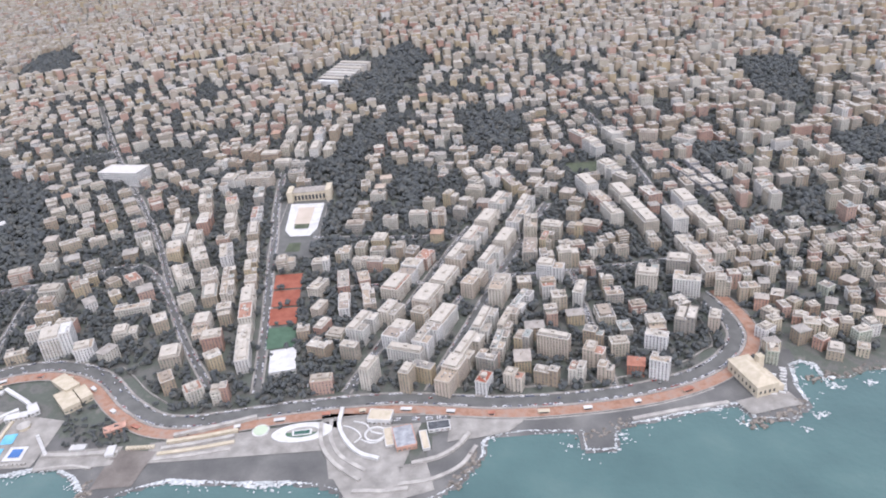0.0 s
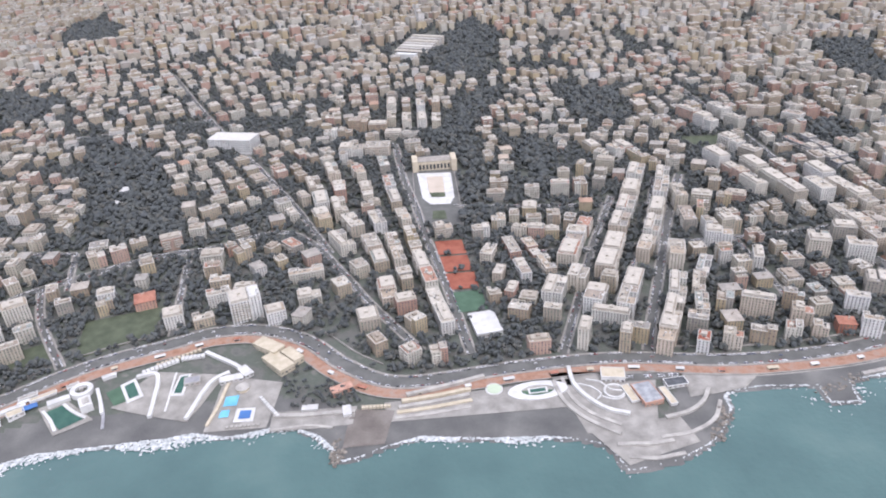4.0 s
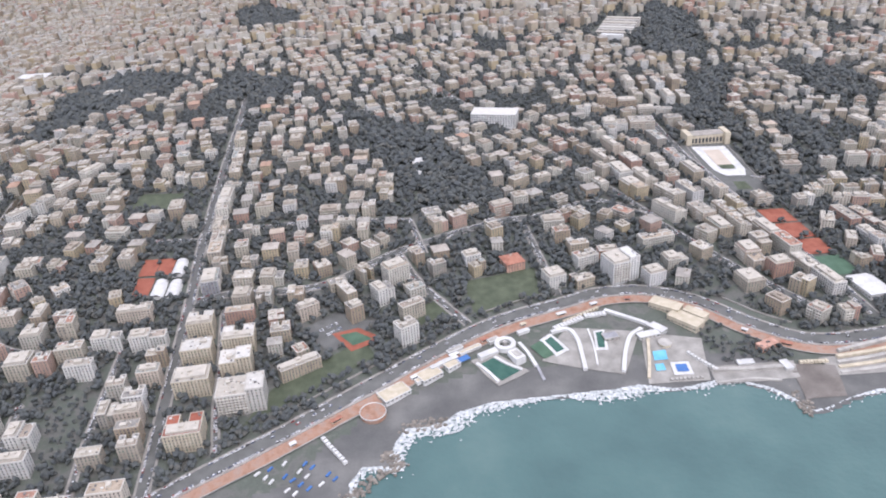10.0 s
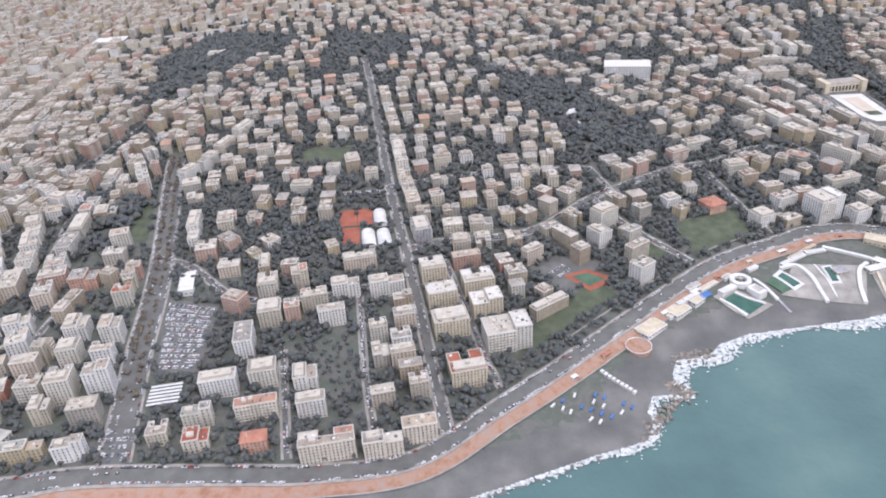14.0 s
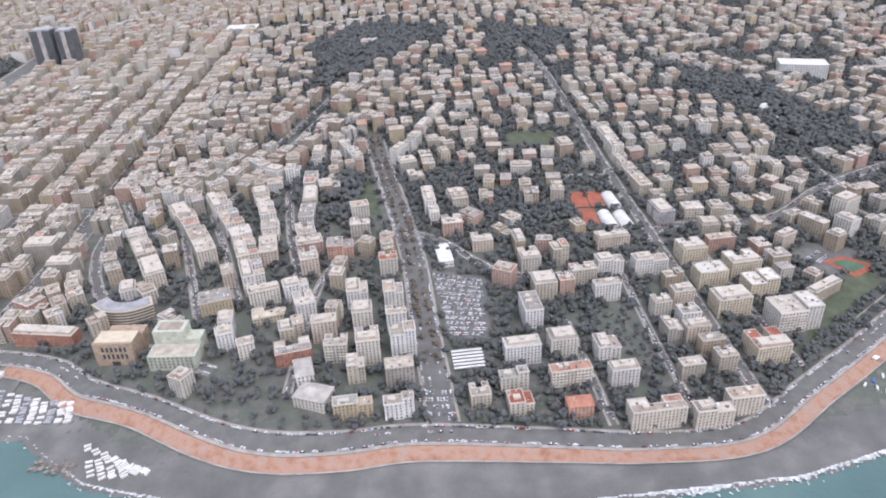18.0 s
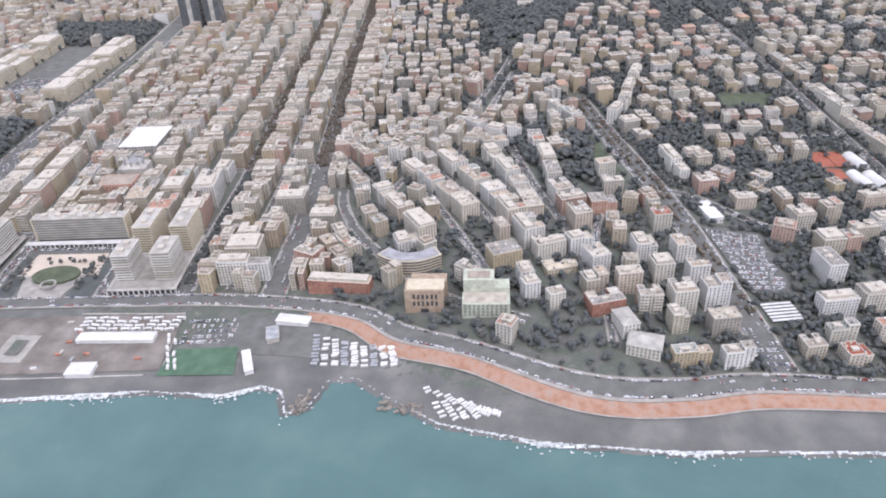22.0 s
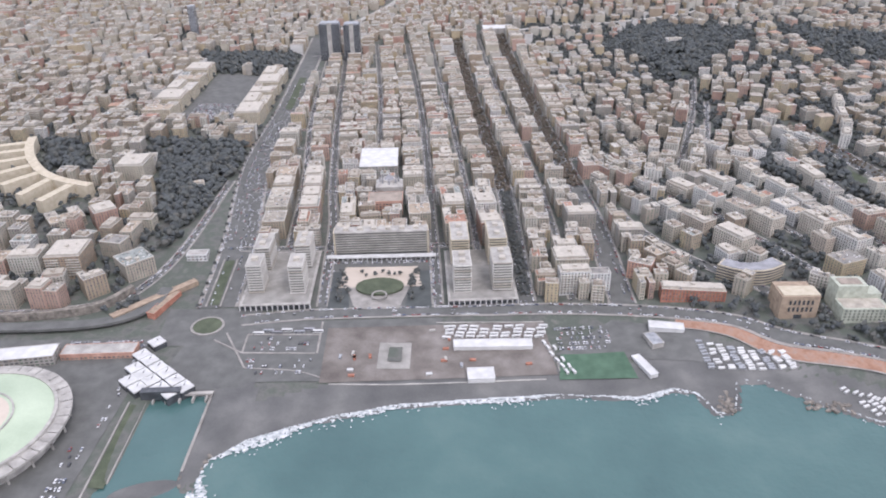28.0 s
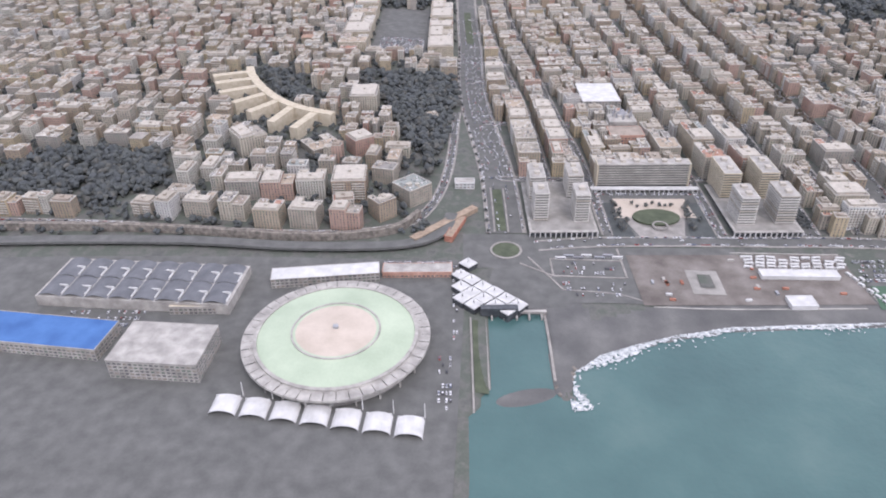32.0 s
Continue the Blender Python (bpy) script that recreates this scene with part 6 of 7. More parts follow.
house(-320, 728, 24, 20, 12, 6, "flat")
house(-293, 676, 34, 20, 12, 5, "flat")
house(-286, 757, 16, 26, 12, 6, "flat")
house(-284, 718, 16, 20, 12, 6, "flat")
house(-446, 808, 44, 18, 12, 4, "flat")
house(-437, 756, 28, 20, 12, 4, "flat")
house(-208, 837, 16, 30, -22, 5, "flat")
house(-200, 790, 12, 24, -22, 4, "flat")
house(-190, 748, 12, 24, -22, 4, "flat")
house(-150, 693, 20, 12, -22, 6, "flat")
house(-123, 647, 12, 26, -22, 8, "flat")
house(-81, 633, 12, 18, -22, 8, "flat")
house(-85, 682, 42, 12, -22, 5, "flat")
house(-140, 698, 26, 12, -25, 5, "flat")
house(-108, 660, 20, 22, -25, 6, "flat")
house(-64, 646, 24, 12, -25, 6, "flat")
house(-77, 709, 30, 14, -25, 6, "flat")
house(-45, 697, 28, 12, -25, 6, "flat")
house(-29, 729, 30, 26, -25, 7, "flat")
house(-13, 763, 24, 30, -25, 7, "flat")
house(-105, 760, 22, 28, -25, 7, "flat")
house(-89, 796, 24, 26, -25, 7, "flat")
house(-78, 849, 32, 20, -25, 7, "flat")
house(-116, 827, 14, 34, -25, 7, "flat")
house(-199, 818, 12, 60, -25, 6, "flat")
house(-185, 737, 12, 34, -25, 6, "flat")
house(20, 740, 24, 12, -25, 6, "flat")
house(-27, 630, 18, 18, -25, 5, "flat")
house(1, 618, 12, 24, -25, 5, "hip")
house(33, 622, 20, 14, -25, 6, "flat")
house(68, 626, 26, 12, -25, 5, "flat")
house(100, 624, 16, 16, -25, 6, "flat")
house(130, 624, 16, 12, -25, 6, "flat")
house(82, 674, 36, 12, -25, 8, "flat")
house(123, 652, 22, 18, -25, 7, "flat")
house(128, 683, 22, 12, -25, 7, "flat")
house(164, 631, 16, 12, -25, 4, "hip")
house(187, 625, 20, 16, -25, 7, "flat")
house(194, 667, 24, 12, -25, 7, "flat")
house(237, 703, 22, 28, -25, 6, "flat")
house(268, 699, 12, 18, -25, 6, "flat")
house(217, 799, 26, 30, -20, 7, "flat")
house(260, 777, 32, 24, -20, 7, "flat")
house(262, 821, 28, 20, -20, 7, "flat")
house(301, 768, 18, 16, -20, 7, "flat")
house(128, 777, 12, 30, -20, 6, "flat")
house(100, 834, 34, 18, -20, 7, "flat")

tagged(patch("clay_court", [(-814, 1180), (-796, 1180), (-796, 1158), (-814, 1158)], M_CLAY, 1.2), "red clay tennis court in the park", "court", kind="structure")
for x, y, w, d, deg in ((-799, 1134, 18, 34, 0), (-750, 1066, 26, 14, 10), (-755, 1020, 22, 12, 15)):
    t = thing("marquee", x, y, deg, "white marquee tent among the park trees", "marquee", None, "park marquees")
    p = Parts()
    p.rings([(w / 2, d / 2, -2), (w / 2, d / 2, 3.5), (w / 4, d / 4, 7.5)])
    part("canopy", p, M_WHITE, t)
    boxed("skirt", -w / 2 - 0.1, -d / 2 - 0.1, 2.6, w / 2 + 0.1, d / 2 + 0.1, 3.4, M_TENT, t)
house(-722, 1183, 26, 20, -10, 3, "hip", M_TENT, None, "pale villa on the edge of the park")
house(-1405, 1530, 34, 26, 0, 4, "flat", M_RIM, M_RIM, "cream villa block on a wooded hilltop")
house(-2390, 1000, 22, 18, 10, 4, "flat", M_RIM, None, "white house among the park trees")
house(-2290, 900, 14, 14, 20, 4, "flat", M_RIM, None, "small white tower house among the park trees")

# ---------------------------------------------------------------- bathing establishments and beach
bx, by = np.arange(-2220, 340, 5.0), np.arange(320, 660, 5.0)
BX, BY = np.meshgrid(bx, by)
bd = shore(BX, BY)
i = np.arange(len(bx) * len(by)).reshape(len(by), len(bx))
sel = (bd[:-1, :-1] > -9) & (bd[1:, 1:] < 44) & (bd[:-1, 1:] > -9) & (bd[1:, :-1] > -9)
quads = np.stack([i[:-1, :-1][sel], i[:-1, 1:][sel], i[1:, 1:][sel], i[1:, :-1][sel]], -1)
bz = ground_z(BX, BY) + 0.35
tagged(link_np("beach", np.stack([BX.ravel(), BY.ravel(), bz.ravel()], -1), quads, M_BEACH, smooth=True), "grey shingle beach above the waterline", "beach", kind="structure")
patch("waste_ground", [(-2150, 478), (-1960, 470), (-1955, 575), (-2150, 578)], M_ASPHALT, 0.5, label="worn asphalt coach park by the beach", category="car park")
patch("waste_ground", [(-2075, 472), (-1850, 472), (-1850, 560), (-2075, 562)], M_EARTH, 0.9, label="bare brown waste ground behind the beach", category="ground")
patch("yard", [(-1848, 502), (-1700, 480), (-1690, 520), (-1780, 552)], M_ASPHALT, 0.8, label="asphalt boat yard behind the beach", category="yard")
patch("sports_pitch", [(-1850, 464), (-1776, 462), (-1780, 500), (-1842, 502)], M_GREENCOURT, 1.2, label="green artificial football pitch", category="pitch")
patch("mound_ring", [(-2022, 490), (-1990, 488), (-1988, 530), (-2020, 532)], M_DECK, 1.2, label="pale gravel plot round a dark mound", category="ground")
patch("mound", [(-2012, 500), (-1998, 499), (-1997, 522), (-2010, 523)], M_GROUND, 2.2, label="dark heap of earth", category="heap")
for a, b2 in (((-2157, 556), (-2082, 551)), ((-2157, 524), (-2084, 519)), ((-2082, 575), (-2082, 519)), ((-2157, 556), (-2157, 524)), ((-2190, 548), (-2157, 524)), ((-2180, 560), (-2150, 500))):
    tagged(curved_wall("lot_kerb", [a, ((a[0] + b2[0]) / 2, (a[1] + b2[1]) / 2), b2], 1.0, 0, 0.9, M_PAVE), "pale kerb dividing the car park", "kerb", kind="structure")
hall("white_shed", -1907, 520, 78, 13, -2, 5, M_WHITE, M_WHITE, "long white fairground shed", glass=False)
hall("white_shed", -1923, 473, 25, 17, 0, 5, M_WHITE, M_WHITE, "small white shed near the beach", glass=False)
hall("club_shed", -1766, 478, 8, 32, 18, 4, M_WHITE, M_WHITE, "narrow white changing-room shed by the pitch", glass=False)
hall("boat_club", -1730, 530, 34, 12, -12, 5, M_WHITE, M_WHITE, "white boat-club shed by the beach", glass=False)
hall("boat_club", -1748, 512, 12, 20, 12, 5, M_CONC, M_STEEL, "grey boat-club shed by the beach", glass=False)


def block_row(name, x0, y0, x1, y1, n, w, d, h, mat, label, category, group, glass=False):
    """Equal small units in a row."""
    deg = math.degrees(math.atan2(y1 - y0, x1 - x0))
    for k in range(n):
        u = k / max(1, n - 1)
        x, y = x0 + (x1 - x0) * u, y0 + (y1 - y0) * u
        loose = name in ("boat", "caravan")
        if loose and rng.random() < 0.14:
            continue
        x, y = x + loose * rng.uniform(-0.9, 0.9), y + loose * rng.uniform(-0.9, 0.9)
        t = thing(name, x, y, deg + rng.uniform(-3, 3) * (1 + 3 * loose), label, category, None, group)
        p = Parts()
        p.rings([(w / 2, d / 2, 0.3), (w / 2, d / 2, 0.3 + h * 0.9), (w / 2 * 0.9, d / 2 * 0.85, 0.3 + h)], 0, True, True)
        part("body", p, mat, t)
        if glass:
            boxed("window", -w * 0.3, -d / 2 - 0.05, h * 0.5, w * 0.3, -d / 2 + 0.02, h * 0.75, M_DARK, t)
            boxed("wheel_axle", -0.4, -d / 2, 0.0, 0.4, d / 2, 0.6, M_DARK, t)


for row in range(4):
    block_row("caravan", -1952 + row * 2, 537 + row * 6, -1858 + row * 2, 533 + row * 6, 9, 9.0, 2.7, 3.0, M_WHITE, "long white showman's caravan parked in a row", "caravan", "parked caravans", True)
for row in range(2):
    block_row("caravan", -1856 + row * 7, 522, -1842 + row * 7, 474, 6, 6.5, 2.7, 2.9, M_WHITE, "white showman's caravan parked in a row", "caravan", "parked caravans", True)
for row in range(9):
    u = row / 8
    block_row("boat", -1704 + 74 * u, 507 - 20 * u, -1702 + 76 * u, 474 - 6 * u, 9, 2.6, 6.5, 1.7, M_WHITE if row % 3 else M_STEEL, "small white boat laid up ashore", "boat", "laid-up boats")
for row in range(6):
    block_row("boat", -1596 + row * 9.5, 436 - row * 5.5, -1580 + row * 9.5, 398 + row * 0.8, 9, 2.2, 6, 1.5, M_WHITE, "small white boat laid up ashore", "boat", "laid-up boats")
for k in range(26):
    x, y = rng.uniform(-2066, -1860), rng.uniform(478, 556)
    if abs(x + 2005) < 22 or 505 < y < 535 and x > -1950:
        continue
    t = thing("container", x, y, rng.choice((0, 90)) + rng.uniform(-8, 8), "small site container standing on the waste ground", "container", None, "site containers")
    boxed("body", -3, -1.3, 0.2, 3, 1.3, 2.7, rng.choice((M_TERRA, M_WHITE, M_STEEL, M_TERRA, M_CONC)), t)
    boxed("door", 2.95, -1.1, 0.4, 3.06, 1.1, 2.5, M_STEEL, t)
for k in range(7):
    t = thing("coach", -2146 + k * 9.5 + (k > 3) * 4, 556 + k % 2 * 4, -3, "parked coach with dark windows in the coach park", "coach", None, "parked coaches")
    boxed("body", -5.5, -1.25, 0.5, 5.5, 1.25, 3.1, (M_WHITE, M_STEEL, M_MAST)[k % 3], t)
    boxed("window_band", -5.2, -1.3, 1.7, 5.2, 1.3, 2.6, M_DARK, t)
    for wx in (-3.5, 3.2):
        boxed("wheel", wx - 0.5, -1.28, 0.0, wx + 0.5, 1.28, 1.0, M_DARK, t)
for pts, m, h in (([(-2066, 470), (-1990, 466), (-1862, 466)], M_CONC, 0.9), ([(-1962, 565), (-1900, 562), (-1850, 558)], M_CONC, 1.3), ([(-2060, 540), (-2030, 520), (-2028, 490)], M_PAVE, 0.6), ([(-1978, 545), (-1980, 510), (-1975, 480)], M_PAVE, 0.6), ([(-1856, 560), (-1850, 520), (-1846, 465)], M_PAVE, 0.7), ([(-2150, 500), (-2100, 492), (-2070, 478)], M_PAVE, 0.6)):
    tagged(curved_wall("low_wall", pts, 0.7, 0, h, m), "low wall dividing the waste ground", "wall", kind="structure")
weir = thing("footbridge", -2200, 463, 0, "concrete footbridge on piers across the river mouth", "bridge", 0)
boxed("deck", -30, -2.5, 3.2, 29, 2.5, 4.2, M_CONC, weir)
boxed("railing", -30, -2.6, 4.2, 29, -2.4, 5.2, M_PAVE, weir)
for k in range(5):
    boxed("pier", -24 + k * 12 - 0.8, -9, -3, -24 + k * 12 + 0.8, 2.4, 3.2, M_CONC, weir)
bar = thing("sandbar", -2200, 350, 14, "grey sandbar at the river mouth", "sandbar", 0)
p = Parts()
p.disc(0, 0, 27, -0.6, 0.5, 28, 0, 20)
ob = part("sand", p, M_BEACH, bar)
ob.scale = (1.15, 0.40, 1)
for row in range(4):
    block_row("boat", -900 + row * 11, 462 + row * 5, -862 + row * 11, 436 + row * 5, 6, 2.0, 6, 1.5, M_BLUE if row % 2 else M_WHITE, "small boat under a cover on the beach", "boat", "laid-up boats")

def cabins(pts, half, h, mat, label):
    return tagged(curved_wall("cabin_row", pts, half, 0, h, mat), label, "cabins", kind="structure")


def pool(ring, mat, lift, label):
    patch("pool", ring, mat, lift, label=label, category="pool")


bath = thing("bathing_rotunda", -662, 616, 28, "white round bathing pavilion with a ring roof", "pavilion")
p = Parts()
p.ring(0, 0, 6.5, 11.5, -6, 4.5, 36)
part("ring", p, M_WHITE, bath)
boxed("hub", -2, -2, -6, 2, 2, 5.5, M_CONC, bath)
boxed("wing", -34, -6, -6, -12, 2, 2.5, M_WHITE, bath)
boxed("wing", -6, -30, -6, 6, -13, 3.0, M_WHITE, bath)
boxed("terrace", -3, -26, 3.0, 4, -16, 3.6, M_CONC, bath)
patch("pool_deck", [(-700, 596), (-676, 606), (-640, 580), (-674, 562)], M_DECK, 1.2, label="grey deck of a bathing establishment", category="deck")
pool([(-692, 590), (-676, 598), (-650, 581), (-670, 569)], M_DEEP, 1.9, "dark green bathing pool with white edges")
cabins([(-694, 592), (-682, 580), (-674, 568)], 1.7, 2.6, M_WHITE, "row of white bathing cabins")
cabins([(-675, 599), (-663, 590), (-648, 582)], 1.7, 2.6, M_WHITE, "row of white bathing cabins")
cabins([(-647, 618), (-639, 602), (-633, 586)], 1.8, 2.6, M_WHITE, "row of white bathing cabins")
cabins([(-643, 611), (-633, 590), (-627, 567)], 1.5, 1.4, M_MAST, "dark sloping side wall of a bathing deck")
patch("bath_deck", [(-592, 640), (-514, 628), (-544, 568), (-626, 592)], M_DECK, 0.9, label="wide grey paved deck of the bathing establishment", category="deck")
patch("court", [(-636, 611), (-623, 620), (-611, 599), (-623, 594)], M_GREENCOURT, 1.4, label="green court of the bathing establishment", category="court")
pool([(-624, 621), (-611, 631), (-595, 604), (-610, 596)], M_WHITE, 1.5, "white rim of a bathing pool")
pool([(-619, 619), (-611, 625), (-600, 605), (-609, 601)], M_DEEP, 1.9, "dark green bathing pool")
pool([(-564, 631), (-552, 633), (-554, 602), (-567, 602)], M_WHITE, 1.5, "white rim of a bathing pool")
pool([(-562, 628), (-554.5, 629.5), (-556.5, 605), (-564, 605)], M_DEEP, 1.9, "dark green bathing pool")
cabins([(-610, 632), (-591, 636), (-584, 619), (-583, 599), (-583, 577)], 2.1, 3.4, M_WHITE, "long curved row of white bathing cabins")
cabins([(-511, 631), (-525, 621), (-536, 600), (-545, 571)], 2.1, 3.4, M_WHITE, "long curved row of white bathing cabins")
cabins([(-569, 636), (-568, 607), (-569, 584)], 1.0, 1.6, M_WHITE, "low white wall beside a bathing pool")
cabins([(-544, 667), (-524, 654), (-504, 640), (-490, 624)], 2.2, 3.0, M_WHITE, "long curved row of white bathing cabins")
cabins([(-509, 614), (-515, 585), (-522, 560)], 1.6, 2.4, M_TENT, "row of cream bathing cabins")
hall("concrete_bar", -548, 620, 16, 11, 10, 4, M_CONC, M_MAST, "grey concrete bar on the bathing deck")
block_row("awning", -604, 639, -573, 655, 9, 3.6, 6.5, 2.8, M_WHITE, "white canvas awning on the bathing terrace", "awning", "white awnings")
block_row("awning", -567, 658, -546, 661, 6, 3.6, 6.5, 2.8, M_WHITE, "white canvas awning on the bathing terrace", "awning", "white awnings")
block_row("bathing_cabin", -592, 650, -552, 671, 11, 3.2, 3.5, 2.8, M_TENT, "cream bathing cabin in a row", "cabin", "bathing cabins")
patch("bath_deck", [(-514, 626), (-452, 612), (-462, 552), (-524, 552)], M_DECK, 0.9, label="grey pool deck with cabins and small pools", category="deck")
hall("bathing_house", -507, 620, 24, 9, 12, 4, M_WHITE, M_WHITE, "white bathing house with a flat roof")
hall("bathing_house", -494, 630, 10, 18, 38, 4, M_WHITE, M_WHITE, "white bathing house with a flat roof")
rot = thing("round_bar", -493, 606, 0, "round cream terrace bar by the pools", "bar")
p = Parts()
p.disc(0, 0, 6.5, -2, 3.2, 24)
part("wall", p, M_TENT, rot)
p = Parts()
p.disc(0, 0, 7.4, 3.2, 4.6, 24, 0, 1.0)
part("roof", p, M_CONC, rot)
pool([(-509, 596), (-495, 597), (-496, 584), (-510, 584)], M_POOL, 1.6, "turquoise paddling pool")
pool([(-511, 579), (-502, 579), (-502, 569), (-512, 569)], M_POOL, 1.6, "small turquoise paddling pool")
pool([(-495, 580), (-476, 580), (-476, 561), (-496, 561)], M_WHITE, 1.5, "white rim of a small pool")
pool([(-491, 576.5), (-479.5, 576.5), (-479.5, 565), (-491.5, 565)], M_BLUE, 1.9, "bright blue swimming pool")
block_row("bathing_cabin", -472, 592, -452, 566, 9, 3, 3.6, 2.8, M_WHITE, "white bathing cabin in a row", "cabin", "bathing cabins")
block_row("bathing_cabin", -470, 556, -500, 555, 8, 3, 3, 2.6, M_CONC, "grey bathing cabin in a row", "cabin", "bathing cabins")
for x, y, w, d, deg in ((-474, 668, 34, 16, -38), (-460, 640, 36, 18, -48), (-446, 650, 26, 12, -48)):
    hall("bathing_house", x, y, w, d, deg, 7, M_TENT, M_TENT, "cream seaside restaurant building with flat terraces")
patch("groyne_yard", [(-378, 566), (-334, 560), (-344, 516), (-384, 514)], M_EARTH, 0.9, label="bare sandy yard at the root of a groyne", category="yard")
patch("cabin_deck", [(-458, 572), (-372, 570), (-376, 544), (-458, 546)], M_DECK, 0.9, label="worn concrete deck behind the beach", category="deck")
cabins([(-456, 566), (-417, 563), (-374, 562)], 2.4, 3.0, M_CONC, "row of pale bathing cabins")
cabins([(-455, 548), (-421, 550), (-395, 543)], 1.4, 1.6, M_CONC, "low concrete quay wall")
hall("kiosk", -420, 572, 16, 7, 0, 3.5, M_WHITE, M_WHITE, "small white beach kiosk", glass=False)
hall("kiosk", -382, 563, 8, 14, 8, 3.5, M_WHITE, M_WHITE, "small white beach kiosk", glass=False)
hall("rose_kiosk", -389, 594, 22, 10, 24, 5, M_ROSE, M_ROSE, "rose-coloured seaside restaurant under the promenade")
block_row("bathing_cabin", -366, 566, -340, 566, 8, 3, 4, 2.8, M_TENT, "cream bathing cabin in a row", "cabin", "bathing cabins")
for x, y, w, d in ((-780, 556, 30, 18), (-744, 578, 24, 16), (-720, 590, 16, 10)):
    hall("beach_club", x, y, w, d, 34, 4, M_WHITE, M_TENT, "white beach club with a flat cream roof")
awn = thing("awning", -708, 597, 30, "bright blue canvas awning over a beach bar", "awning")
boxed("canvas", -7, -4, 2.6, 7, 4, 3.2, M_BLUE, awn)
for sx in (-6.5, 6.5):
    for sy in (-3.5, 3.5):
        boxed("post", sx - 0.15, sy - 0.15, -0.5, sx + 0.15, sy + 0.15, 2.6, M_STEEL, awn)
for k, (x, y, w, d, deg) in enumerate(((-724, 596, 22, 5, 30), (-700, 611, 26, 5, 30), (-716, 612, 18, 6, 30), (-738, 588, 10, 5, 30), (-752, 572, 14, 6, 34), (-674, 624, 12, 6, 30), (-640, 636, 14, 5, 24))):
    hall("beach_kiosk", x, y, w, d, deg, 3.2, M_WHITE, (M_WHITE, M_TENT, M_CONC)[k % 3], "low white beach kiosk under the promenade", glass=False)
pier = thing("round_terrace", -800, 531, 34, "red-tiled terrace built out over the beach", "terrace")
p = Parts()
p.disc(0, 0, 13, -6, 3.5, 24)
part("deck", p, M_PROM, pier)
p = Parts()
p.ring(0, 0, 12.6, 13.2, 3.4, 4.4, 24)
part("parapet", p, M_WHITE, pier)
block_row("bathing_cabin", -845, 500, -822, 470, 9, 3, 4, 2.8, M_WHITE, "white bathing cabin in a row", "cabin", "bathing cabins")
patch("east_deck", [(-345, 572), (-150, 588), (-150, 545), (-340, 544)], M_DECK, 0.8, label="broad paved bathing deck", category="deck")
for k, (x0, y0, x1, y1) in enumerate(((-322, 579, -240, 600), (-327, 571, -256, 582), (-330, 563, -258, 574), (-332, 556, -256, 566), (-334, 549, -258, 557))):
    cabins([(x0, y0), ((x0 + x1) / 2, (y0 + y1) / 2 - 1), (x1, y1)], 2.0, 4.6 - k * 0.8, M_TENT if k % 2 else M_CONC, "stepped row of cream bathing cabins")
oval = thing("skating_rink", -188, 573, 4, "white oval skating rink round a pale green pool", "rink")
p = Parts()
p.ring(0, 0, 17, 31, 0, 1.6, 48, 0, 0, 6.28319, 0.46)
part("track", p, M_WHITE, oval)
p = Parts()
p.ring(0, 0, 0.5, 17.2, 0, 0.8, 40, 0, 0, 6.28319, 0.46)
part("middle", p, M_GREENCOURT, oval)
boxed("pool_rim", -10, -4, 0.5, 10, 4, 1.2, M_WHITE, oval)
boxed("pool_water", -8, -2.6, 1.0, 8, 2.6, 1.35, M_DEEP, oval)
disc = thing("round_pool", -232, 580, 0, "round pale turquoise pool beside the rink", "pool")
p = Parts()
p.disc(0, 0, 9, 0, 1.5, 28)
part("rim", p, M_WHITE, disc)
p = Parts()
p.disc(0, 0, 7.5, 0.5, 1.9, 28)
part("water", p, M_MINT, disc)
patch("cape_deck", [(-172, 600), (-62, 590), (-86, 500), (-152, 508)], M_DECK, 0.8, label="pale paved deck on the bathing cape", category="deck")
patch("cape_point", [(-150, 512), (-60, 520), (-52, 486), (-124, 464)], M_DECK, 0.8, label="pale paved point of the bathing cape", category="deck")
for pts, h in (([(-150, 606), (-150, 578), (-140, 554), (-125, 536), (-106, 527)], 3.6), ([(-170, 586), (-165, 554), (-149, 526), (-122, 502)], 2.4), ([(-160, 590), (-157, 562), (-144, 536), (-118, 514)], 1.4),
               ([(-18, 556), (-30, 538), (-48, 525), (-74, 518)], 3.0), ([(-12, 540), (-28, 514), (-56, 498), (-86, 494)], 1.2), ([(-128, 490), (-100, 486), (-76, 488)], 2.4), ([(-122, 474), (-98, 470), (-70, 474)], 1.4)):
    tagged(curved_wall("cabin_row", pts, 2.0, 0, h, M_WHITE if h > 3 else M_CONC), "curved row of pale bathing cabins", "cabins", kind="structure")
hall("seaside_restaurant", -108, 585, 24, 16, -10, 7, M_WHITE, M_TENT, "white seaside restaurant with a flat roof")
for k, (x, y, w, d, deg) in enumerate(((-82, 552, 20, 30, 12), (-48, 567, 22, 12, 6), (-98, 556, 8, 26, 10), (-62, 548, 7, 26, 10))):
    hall("bathing_house", x, y, w, d, deg, (6, 4, 3, 3)[k], (M_ROSE, M_WHITE, M_WHITE, M_WHITE)[k], (M_STEEL, M_DARK, M_TENT, M_TENT)[k], ("grey-roofed seaside hall with a rose front", "low seaside hut with a dark flat roof", "narrow row of white cabins", "narrow row of white cabins")[k])
